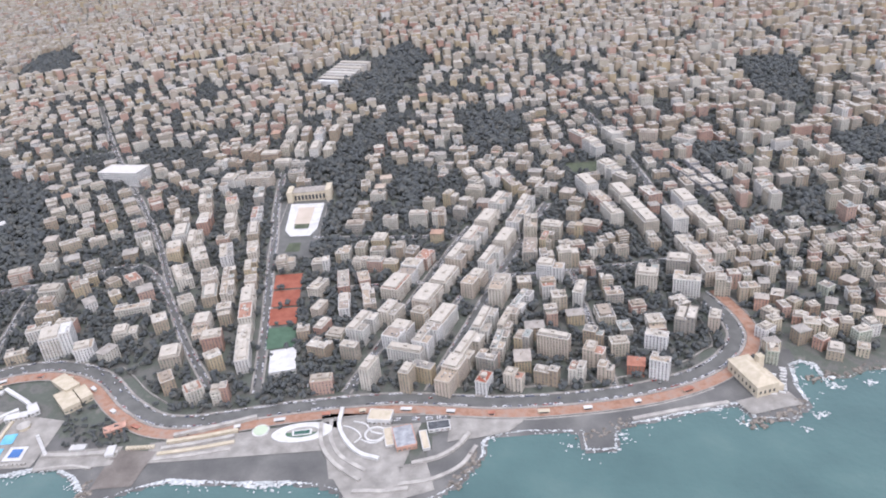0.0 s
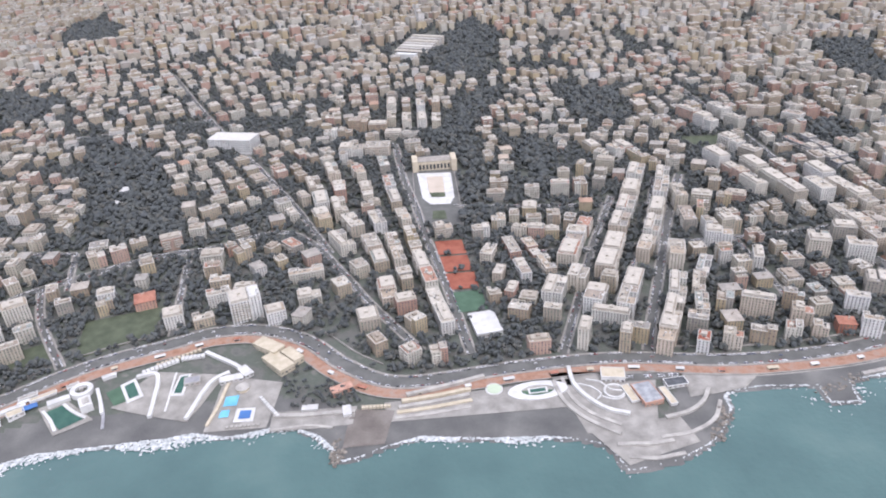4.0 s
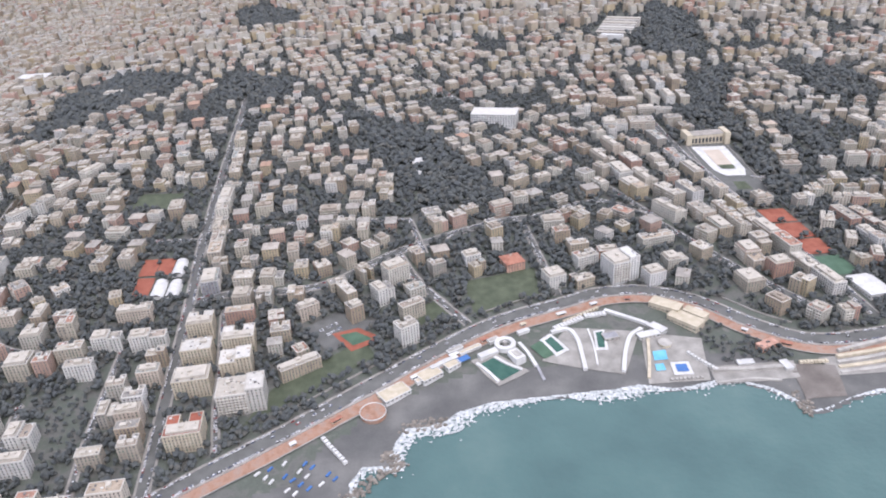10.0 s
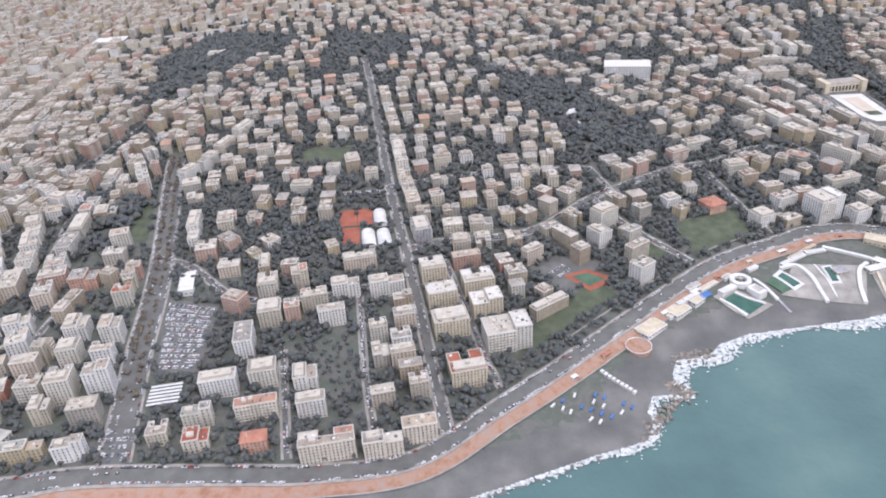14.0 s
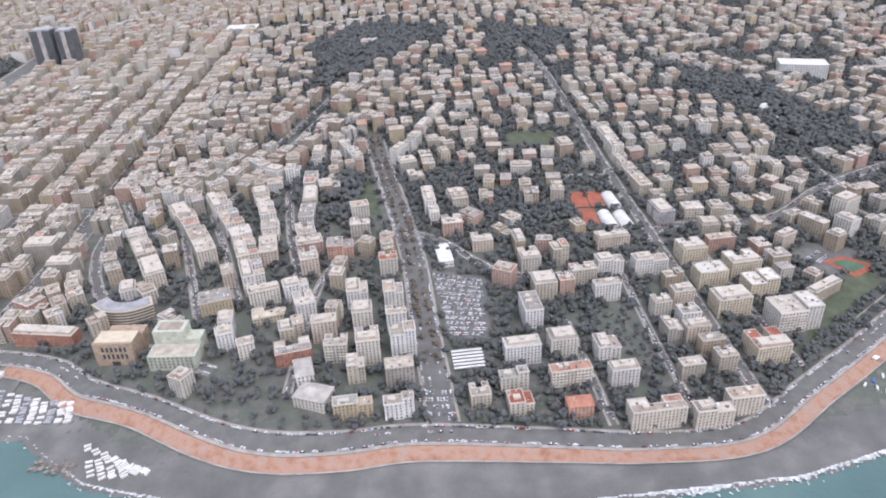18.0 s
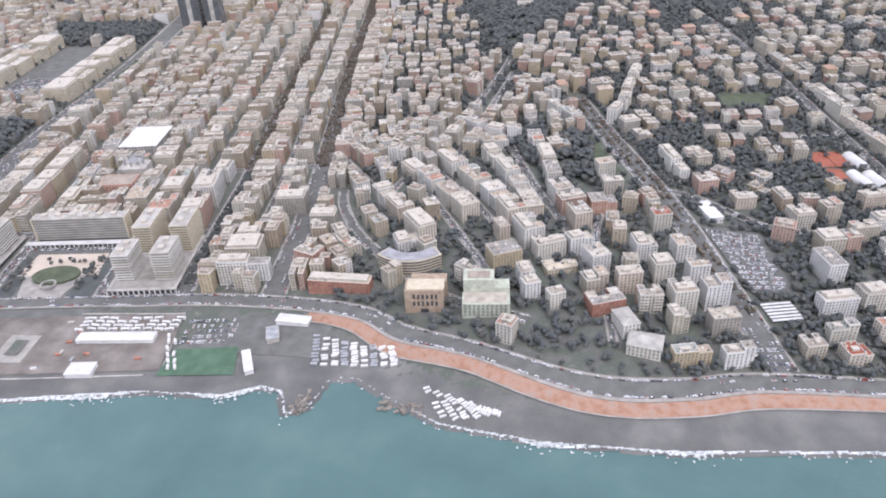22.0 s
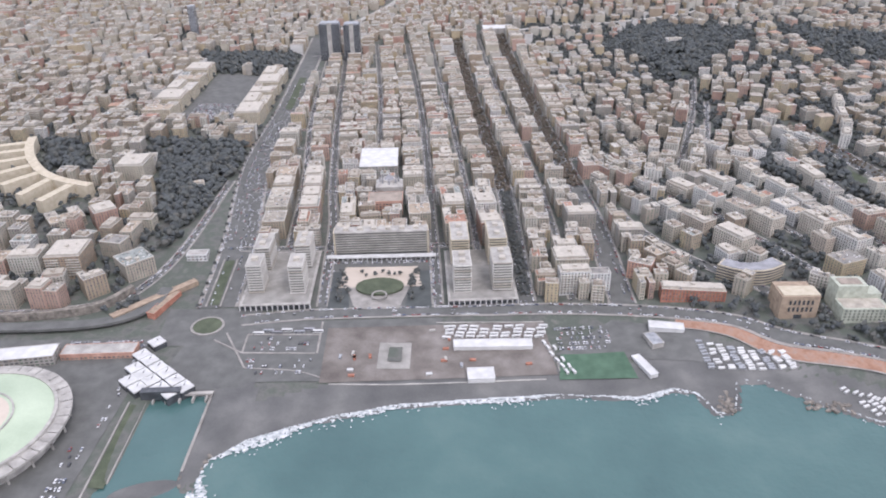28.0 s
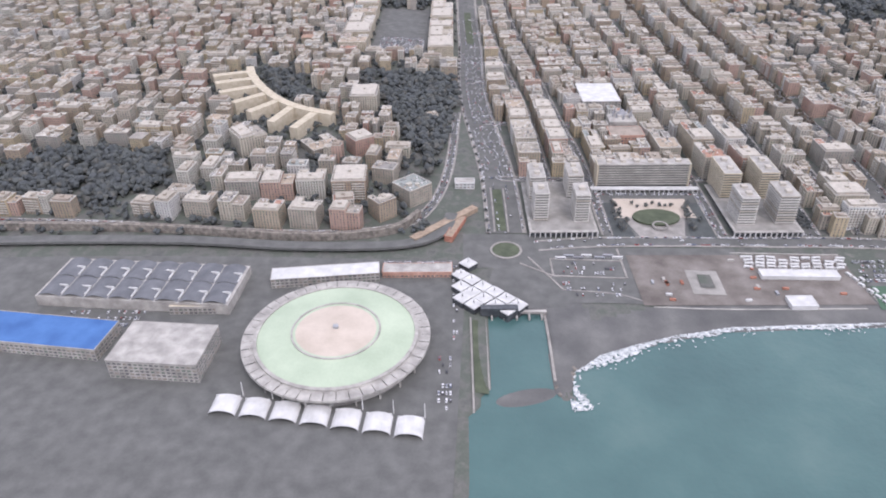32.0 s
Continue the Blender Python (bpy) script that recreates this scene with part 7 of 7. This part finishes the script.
for pts in ([(-146, 578), (-134, 572), (-126, 560), (-132, 552)], [(-136, 584), (-122, 578), (-116, 566), (-104, 562)], [(-126, 556), (-116, 550), (-106, 552), (-100, 562)]):
    tagged(curved_wall("terrace_wall", pts, 0.8, 0, 1.8, M_WHITE), "winding white terrace wall of a beach club", "wall", kind="structure")
p = thing("ring_terrace", -112, 562, 0, "round white terrace below the promenade", "terrace")
q = Parts()
q.ring(0, 0, 9, 11, 0, 2.4, 32)
part("ring", q, M_WHITE, p)
patch("beach_car_park", [(-98, 588), (-38, 585), (-40, 574), (-100, 576)], M_ASPHALT, 1.0, label="asphalt car park above the beach", category="car park")
patch("east_yard", [(-36, 584), (40, 572), (20, 555), (-40, 545)], M_DECK, 1.0, label="paved yard above the beach", category="yard")
castle = thing("stone_abbey", 276, 606, 14, "sandy stone abbey with a pitched roof on the headland", "abbey")
boxed("wall", -12, -26, -8, 12, 24, 13, M_TENT, castle)
boxed("bell_tower", 12, 8, -8, 19, 15, 21, M_TENT, castle)
boxed("side_wing", 12, -24, -8, 20, 6, 7, M_TENT, castle)
p = Parts()
hip(p, 24, 50, 13.4, 4.5)
part("roof", p, M_TENT, castle)
for k in range(7):
    boxed("window", -12.2, -22 + k * 6.4, 4, -11.9, -20 + k * 6.4, 7.5, M_DARK, castle)
for k in range(4):
    boxed("window", -9 + k * 5, -26.2, 4, -7 + k * 5, -25.9, 7.5, M_DARK, castle)
block_row("boat", 287, 577, 300, 614, 9, 2.4, 6.5, 1.5, M_WHITE, "small white boat laid up on the slipway", "boat", "laid-up boats")
block_row("boat", 299, 584, 316, 624, 9, 2.4, 6.5, 1.5, M_WHITE, "small white boat laid up on the slipway", "boat", "laid-up boats")
patch("headland_apron", [(250, 578), (258, 556), (312, 566), (306, 586)], M_DECK, 1.0, label="concrete apron round the headland", category="quay")
cabins([(144, 562), (195, 571), (243, 577)], 2.2, 2.0, M_CONC, "long concrete quay below the promenade")
# the old fishing village round the cove
for k, (x, y) in enumerate(((334, 761), (333, 731), (334, 708), (358, 746), (331, 690), (345, 682), (381, 761), (370, 726), (365, 699), (352, 668), (384, 713), (368, 679), (417, 750), (410, 721), (383, 672), (396, 690), (403, 673),
                            (447, 758), (429, 701), (412, 658), (430, 672), (446, 682), (368, 654), (376, 638), (384, 622), (315, 655), (309, 638), (318, 680), (405, 638))):
    house(x, y, (13, 15, 12, 17)[k % 4], (14, 12, 16)[k % 3], (8, -20, 30, 62, 15)[k % 5], (4, 5, 4, 3, 5)[k % 5], "hip" if k % 4 == 1 else "flat", (M_TENT, M_ROSE, None, M_STONE, M_TENT, M_SAGE, None)[k % 7])
for k in range(26):
    c = [q for q in corso if -900 < q[0] < 230]
    j = int((k + 0.5) / 26 * (len(c) - 1))
    x, y = offset_line(c, -19)[j]
    q, r2 = c[j], c[min(j + 1, len(c) - 1)]
    t = thing("kiosk", x, y, math.degrees(math.atan2(r2[1] - q[1], r2[0] - q[0])), "small kiosk with a flat awning on the promenade", "kiosk", None, "promenade kiosks")
    w = (3.0, 5.5, 4.0)[k % 3]
    boxed("wall", -w, -1.6, 0.3, w, 1.6, 3.0, (M_WHITE, M_TENT, M_CONC)[k % 3], t)
    boxed("awning", -w - 0.5, -2.3, 3.0, w + 0.5, 2.3, 3.35, (M_WHITE, M_TERRA, M_TENT, M_WHITE)[k % 4], t)
    boxed("counter", -w * 0.8, -1.9, 1.2, w * 0.8, -1.55, 2.4, M_DARK, t)
wall_t = thing("arched_wall", 0, 0, 0, "pale retaining wall with dark arches under the promenade", "retaining wall", 0)
foot = [q for q in offset_line(corso, -27.0) if 20 < q[0] < 236]
curved_wall("wall", foot[::3], 0.8, -7, 0.6, M_CONC, wall_t)
# solid dark blocks put in for the shade inside each arch
for k in range(0, len(foot) - 1):
    q, r2 = foot[k], foot[k + 1]
    o = boxed("arch", -1.5, -1.2, -4.5, 1.5, 0.4, -0.6, M_DARK, wall_t)
    o.matrix_world = Matrix.Translation((q[0], q[1], gz(*q))) @ Matrix.Rotation(math.atan2(r2[1] - q[1], r2[0] - q[0]), 4, 'Z')
for x0, x1 in ((-420, -338), (-60, 262), (-880, -700), (-690, -590)):
    edge = [q for q in offset_line(corso, 22.6) if x0 < q[0] < x1]
    if len(edge) > 6:
        tagged(curved_wall("garden_wall", edge[::3], 0.6, -2, 1.7, M_PAVE), "pale garden wall along the seafront road", "wall", kind="structure")

# rocks of the groynes and headlands
rock_spots = []
for x0, y0, x1, y1, n in ((-1710, 414, -1706, 440, 50), (-390, 498, -385, 530, 70), (-112, 476, -80, 492, 60), (250, 540, 316, 568, 80), (-830, 418, -770, 470, 120), (-1640, 420, -1600, 412, 40), (330, 600, 420, 622, 60), (-2168, 356, -2160, 385, 40), (90, 540, 140, 560, 40), (-735, 517, -772, 512, 60), (-784, 480, -778, 462, 40), (-40, 488, -10, 528, 50)):
    for _ in range(n):
        u = rng.random()
        rock_spots.append((x0 + (x1 - x0) * u + rng.uniform(-7, 7), y0 + (y1 - y0) * u + rng.uniform(-7, 7), rng.uniform(1.2, 3.2)))
vs, fs, nv = [], [], 0
for x, y, s in rock_spots:
    v, f = CROWNS[rng.randrange(6)]
    v, f = v[:12] - v[:12].mean(0), f[:20]
    vs.append(v * s * 2.0 * [1, 1, 0.7] + [x, y, 0.6])
    fs.append(f + nv)
    nv += 12
tagged(link_np("rocks", np.concatenate(vs), np.concatenate(fs), M_ROCK), "brown boulders of groynes and headlands in the surf", "rocks", kind="stuff")

# surf: a breaker, its wash on the beach and scattered foam
SURF_X = [-2160, -2120, -2000, -1900, -1760, -1700, -1600, -1500, -860, -780, -700, -560, -430, -390, -330, -220, -150, -60, 20, 240, 450]
SURF_WIDTH = [15, 16, 10, 8, 8, 2, 1.5, 5, 6, 13, 14, 15, 12, 4, 9, 7, 2, 2, 4, 3, 6]
cell = 1.3
fx, fy = np.arange(-2164, 460, cell), np.arange(330, 660, cell)
FX, FY = np.meshgrid(fx, fy)
fd = shore(FX, FY)
cand = np.argwhere((fd < 0.5) & (fd > -36))
V, F4 = [], []
for j, i2 in cand:
    x, y, d = FX[j, i2], FY[j, i2], -fd[j, i2]
    slow, mid = noise.noise((x * 0.011, y * 0.011, 3.1)), noise.noise((x * 0.05, y * 0.05, 0.0))
    fine = noise.noise((x * 0.30, y * 0.30, 9.0)) + 0.5 * noise.noise((x * 0.75, y * 0.75, 2.0))
    swash = float(np.interp(x, SURF_X, SURF_WIDTH))
    thick = swash * max(0.12, 0.75 + 1.1 * noise.noise((x * 0.017, y * 0.017, 6.0)) + 0.35 * mid)
    breaker = 0.6 + 0.8 * mid < d < thick + 2.4 * fine and fine > -0.62 + 0.5 * d / max(thick, 1.0)
    wash = abs(d - 1.0 - 1.2 * mid) < 0.2 + 0.8 * fine
    lace = thick < d < thick + 9 + 6 * slow and fine > 0.34 + 0.035 * (d - thick)
    rough = x > 60 and d < 22 and fine + 1.6 * noise.noise((x * 0.05, y * 0.05, 4.0)) > 0.78
    if breaker or wash or lace or rough:
        k = len(V)
        z = 0.25 + (0.45 if breaker else 0.05)
        V += [(x, y, z), (x + cell, y, z), (x + cell, y + cell, z), (x, y + cell, z)]
        F4.append((k, k + 1, k + 2, k + 3))
tagged(link_np("surf", V, F4, M_FOAM), "white breaking surf with lacy foam along the beach", "surf", kind="stuff")

# ---------------------------------------------------------------- laying out the rest of the city
line_fronts()
fill_lots()
infill()
lots.sort(key=lambda q: q[1])
placed = sum(1 for o in bpy.data.objects if o.name.startswith("apartment_building"))
close = [q for q in lots if q[1] < 900][:max(0, 330 - placed)]
rest = lots[len(close):]
for q in close:
    building(*q)
for k in range(7):
    band = [q for q in rest if int(min(6, max(0, (q[0] + 3100) / 560))) == k]
    if band:
        quarter("house_quarter", band, "dense quarter of rendered apartment houses with flat roofs")

# ---------------------------------------------------------------- trees
spots = []
for y in np.arange(330, 3000, 8):
    for x in np.arange(-3250, 1300, 8.5):
        px, py = x + rng.uniform(-4, 4), y + rng.uniform(-4, 4)
        i, j = int((px - X0) / CELL), int((py - Y0) / CELL)
        if not (0 <= i < COLS_X and 0 <= j < ROWS_Y) or taken[j, i] or abs(px + 1200) > 1750 + (py - 500) * 0.55:
            continue
        g = manner(px, py)["green"]
        if g > 0 and rng.random() < (0.35 + g * 1.1 if py < 1500 else 0.3 + g * 0.7):
            spots.append((px, py, rng.uniform(4.0, 6.8)))
for k in range(5):
    band = [s for s in spots if int(min(4, max(0, (s[0] + 3100) / 780))) == k]
    if band:
        wood("garden_trees", band, "dark green garden trees between the houses")
for ring in PARKS:
    xs, ys = [p[0] for p in ring], [p[1] for p in ring]
    band = []
    for y in np.arange(min(ys), max(ys), 8):
        for x in np.arange(min(xs), max(xs), 8):
            px, py = x + rng.uniform(-3.5, 3.5), y + rng.uniform(-3.5, 3.5)
            gi, gj = int((px - X0) / CELL), int((py - Y0) / CELL)
            if max(ys) > 720 and solid[gj, gi]:
                continue
            if inside(np.array(px + 14 * noise.noise((px * 0.03, py * 0.03, 1.0))), np.array(py + 14 * noise.noise((px * 0.03, py * 0.03, 4.0))), ring) and noise.noise((px * 0.03, py * 0.03, 8.0)) < 0.38:
                if max(ys) > 720:
                    band.append((px, py, rng.choice((rng.uniform(5.0, 7.5), rng.uniform(7.0, 10.5)))))
                elif min((px - q[0]) ** 2 + (py - q[1]) ** 2 for q in corso) > 720:
                    band.append((px, py, rng.uniform(2.4, 3.8)))
    if band:
        wood("park_trees", band, "dense dark evergreen trees of a hillside park")

hedge = []
for y in np.arange(612, 880, 7):
    for dx in (-4, 0, 4):
        hedge.append((-1863 + (y - 600) * 0.035 + dx + rng.uniform(-1, 1), y + rng.uniform(-2, 2), rng.uniform(2.6, 3.8)))
wood("median_trees", hedge, "dark evergreen trees on a street median")
twigs = []
for line, half in STREETS:
    if half >= 13 and line is not boulevard and line is not corso:
        for side in (-0.35, 0.35) if line[0][0] > -1600 else (-0.62, -0.2, 0.2, 0.62):
            for x, y in offset_line(line, side * half)[::1]:
                if y > (880 if line[0][0] < -1700 else 500) and rng.random() < 0.8:
                    twigs.append((x + rng.uniform(-1, 1), y + rng.uniform(-3, 3), rng.uniform(2.8, 4.4)))
wood("avenue_trees", twigs, "bare brown plane trees lining the avenues", M_TWIG)

# ---------------------------------------------------------------- cars
def car_pieces():
    p = Parts()
    p.rings([(2.0, 0.82, 0.25), (2.05, 0.86, 0.6), (1.95, 0.82, 0.85)], 0)
    p.rings([(1.2, 0.76, 0.85, -0.15, 0), (0.85, 0.66, 1.4, -0.15, 0)], 1, False)
    p.rings([(0.85, 0.66, 1.4, -0.15, 0), (0.8, 0.62, 1.44, -0.15, 0)], 0)
    return p.arrays()


CAR = car_pieces()
car_at = []


def cars_along(line, off, turn=0.0, fill=0.6, gap=5.2):
    pts = offset_line(line, off)
    run = 0.0
    for (ax, ay), (bx2, by2) in zip(pts, pts[1:]):
        n = math.hypot(bx2 - ax, by2 - ay)
        while run < n:
            if rng.random() < fill:
                u = run / max(n, 0.01)
                car_at.append((ax + (bx2 - ax) * u, ay + (by2 - ay) * u, math.atan2(by2 - ay, bx2 - ax) + turn + rng.choice((0, math.pi)), rng.uniform(0.9, 1.15)))
            run += gap
        run -= n


def cars_in(ring, pitch=(2.7, 8.0), fill=0.8, turn=math.pi / 2):
    a, b2, c, d = [Vector(q) for q in ring]
    nu, nv = int((b2 - a).length / pitch[0]), int((d - a).length / pitch[1])
    way = math.atan2((b2 - a).y, (b2 - a).x)
    for j in range(nv):
        for i in range(nu):
            if rng.random() < fill:
                u, v = (i + 0.5) / nu, (j + 0.5) / nv
                q = a.lerp(b2, u).lerp(d.lerp(c, u), v)
                car_at.append((q.x, q.y, way + turn + rng.choice((0, math.pi)) + rng.uniform(-0.05, 0.05), rng.uniform(0.9, 1.15)))


for line, half in STREETS:
    near_line = [p for p in line if p[1] < 1500]
    if len(near_line) > 3:
        for side in (-1, 1):
            cars_along(near_line, side * (half - 3.6), fill=0.62)
        if half > 9:
            cars_along(near_line, rng.uniform(-2, 2), fill=0.12, gap=9)
        if half > 12:
            for side in (-1, 1):
                cars_along(near_line, side * half * 0.35, fill=0.35, gap=7)
for ring, fill in (([(-2225, 730), (-2185, 730), (-2200, 1240), (-2245, 1240)], 0.30), ([(-2088, 692), (-1960, 690), (-1960, 700), (-2088, 702)], 0.8), ([(-1290, 650), (-1236, 636), (-1238, 540), (-1274, 540)], 0.85),
                   ([(-2400, 1215), (-2315, 1215), (-2315, 1330), (-2400, 1330)], 0.7), ([(-1842, 508), (-1790, 505), (-1786, 545), (-1842, 548)], 0.6), ([(-98, 588), (-40, 585), (-40, 576), (-98, 578)], 0.75),
                   ([(-2150, 526), (-2090, 522), (-2088, 548), (-2150, 552)], 0.25), ([(-2150, 486), (-2080, 484), (-2080, 512), (-2150, 515)], 0.25), ([(-1310, 470), (-1278, 470), (-1276, 436), (-1300, 436)], 0.6),
                   ([(-870, 660), (-850, 672), (-835, 660), (-852, 645)], 0.7), ([(-960, 745), (-880, 752), (-885, 765), (-960, 760)], 0.6), ([(-2335, 545), (-2262, 545), (-2262, 553), (-2335, 553)], 0.8),
                   ([(-235, 655), (-190, 655), (-190, 640), (-235, 640)], 0.6), ([(-2262, 545), (-2256, 545), (-2256, 420), (-2262, 420)], 0.6), ([(-2640, 470), (-2560, 470), (-2560, 440), (-2640, 440)], 0.45), ([(-2275, 400), (-2262, 400), (-2262, 330), (-2275, 330)], 0.5), ([(-2088, 610), (-2078, 610), (-2078, 690), (-2088, 690)], 0.5), ([(-1966, 610), (-1958, 610), (-1960, 690), (-1968, 690)], 0.5)):
    cars_in(ring, fill=fill)
car_at.sort(key=lambda q: q[1])
me_body = link_np("body", CAR[0][:12], [f for f in CAR[1].tolist() if max(f) < 12], M_CARONE)
sel = [f for f in CAR[1].tolist() if min(f) >= 12]
me_cabin = link_np("cabin", CAR[0][12:], [[k - 12 for k in f] for f in sel], [M_CARONE, M_DARK], [1, 1, 1, 1, 0, 0, 0, 0, 0])
body_mesh, cabin_mesh = me_body.data, me_cabin.data
wheel = Parts()
wheel.rings([(0.32, 0.1, -0.32), (0.32, 0.1, 0.32)], 0, True, True)
wheel_ob = wheel.put("wheel", M_DARK)
wheel_mesh = wheel_ob.data
for o in (me_body, me_cabin, wheel_ob):
    bpy.data.objects.remove(o)
CZ = ground_z(np.array([q[0] for q in car_at]), np.array([q[1] for q in car_at])) + 0.6
V, F4, S, n = [], [], [], 0
for k, ((x, y, a, s), z) in enumerate(zip(car_at, CZ)):
    if k < 60:
        t = new("car")
        t.matrix_world = Matrix.Translation((x, y, z)) @ Matrix.Rotation(a, 4, 'Z') @ Matrix.Scale(s, 4)
        tagged(t, "small parked car with dark windows beside the kerb", "car", "parked cars")
        new("body", body_mesh).parent = t
        new("cabin", cabin_mesh).parent = t
        for i in (-1.25, 1.25):
            for j in (-0.75, 0.75):
                w = new("wheel", wheel_mesh)
                w.parent, w.location = t, (i, j, 0.3)
        continue
    v, f, sl = CAR
    c, si = math.cos(a) * s, math.sin(a) * s
    V.append(np.stack([x + c * v[:, 0] - si * v[:, 1], y + si * v[:, 0] + c * v[:, 1], z + v[:, 2] * s], -1))
    F4.append(f + n)
    S.append(sl)
    n += len(v)
tagged(link_np("parked_cars", np.concatenate(V), np.concatenate(F4), [M_CAR, M_DARK], np.concatenate(S)), "rows of parked cars along the streets", "cars", kind="stuff")

# street trees on the wide avenues and the promenade
for line, half, step in ((STREETS[1][0], 21, 26), ([p for p in corso if -1000 < p[0] < -420], 13, 24), ([p for p in corso if -1700 < p[0] < -1000], 13, 24)):
    pts = offset_line(line, half)
    for k in range(0, len(pts) - 1, max(1, int(step / 8))):
        if pts[k][1] < 1300:
            tree(*pts[k], rng.uniform(2.2, 3.2), "street trees")

# ---------------------------------------------------------------- scale
for ob in list(scene.objects):
    if ob.parent is None and ob.type in {'MESH', 'EMPTY'}:
        ob.matrix_world = Matrix.Scale(SCALE, 4) @ ob.matrix_world
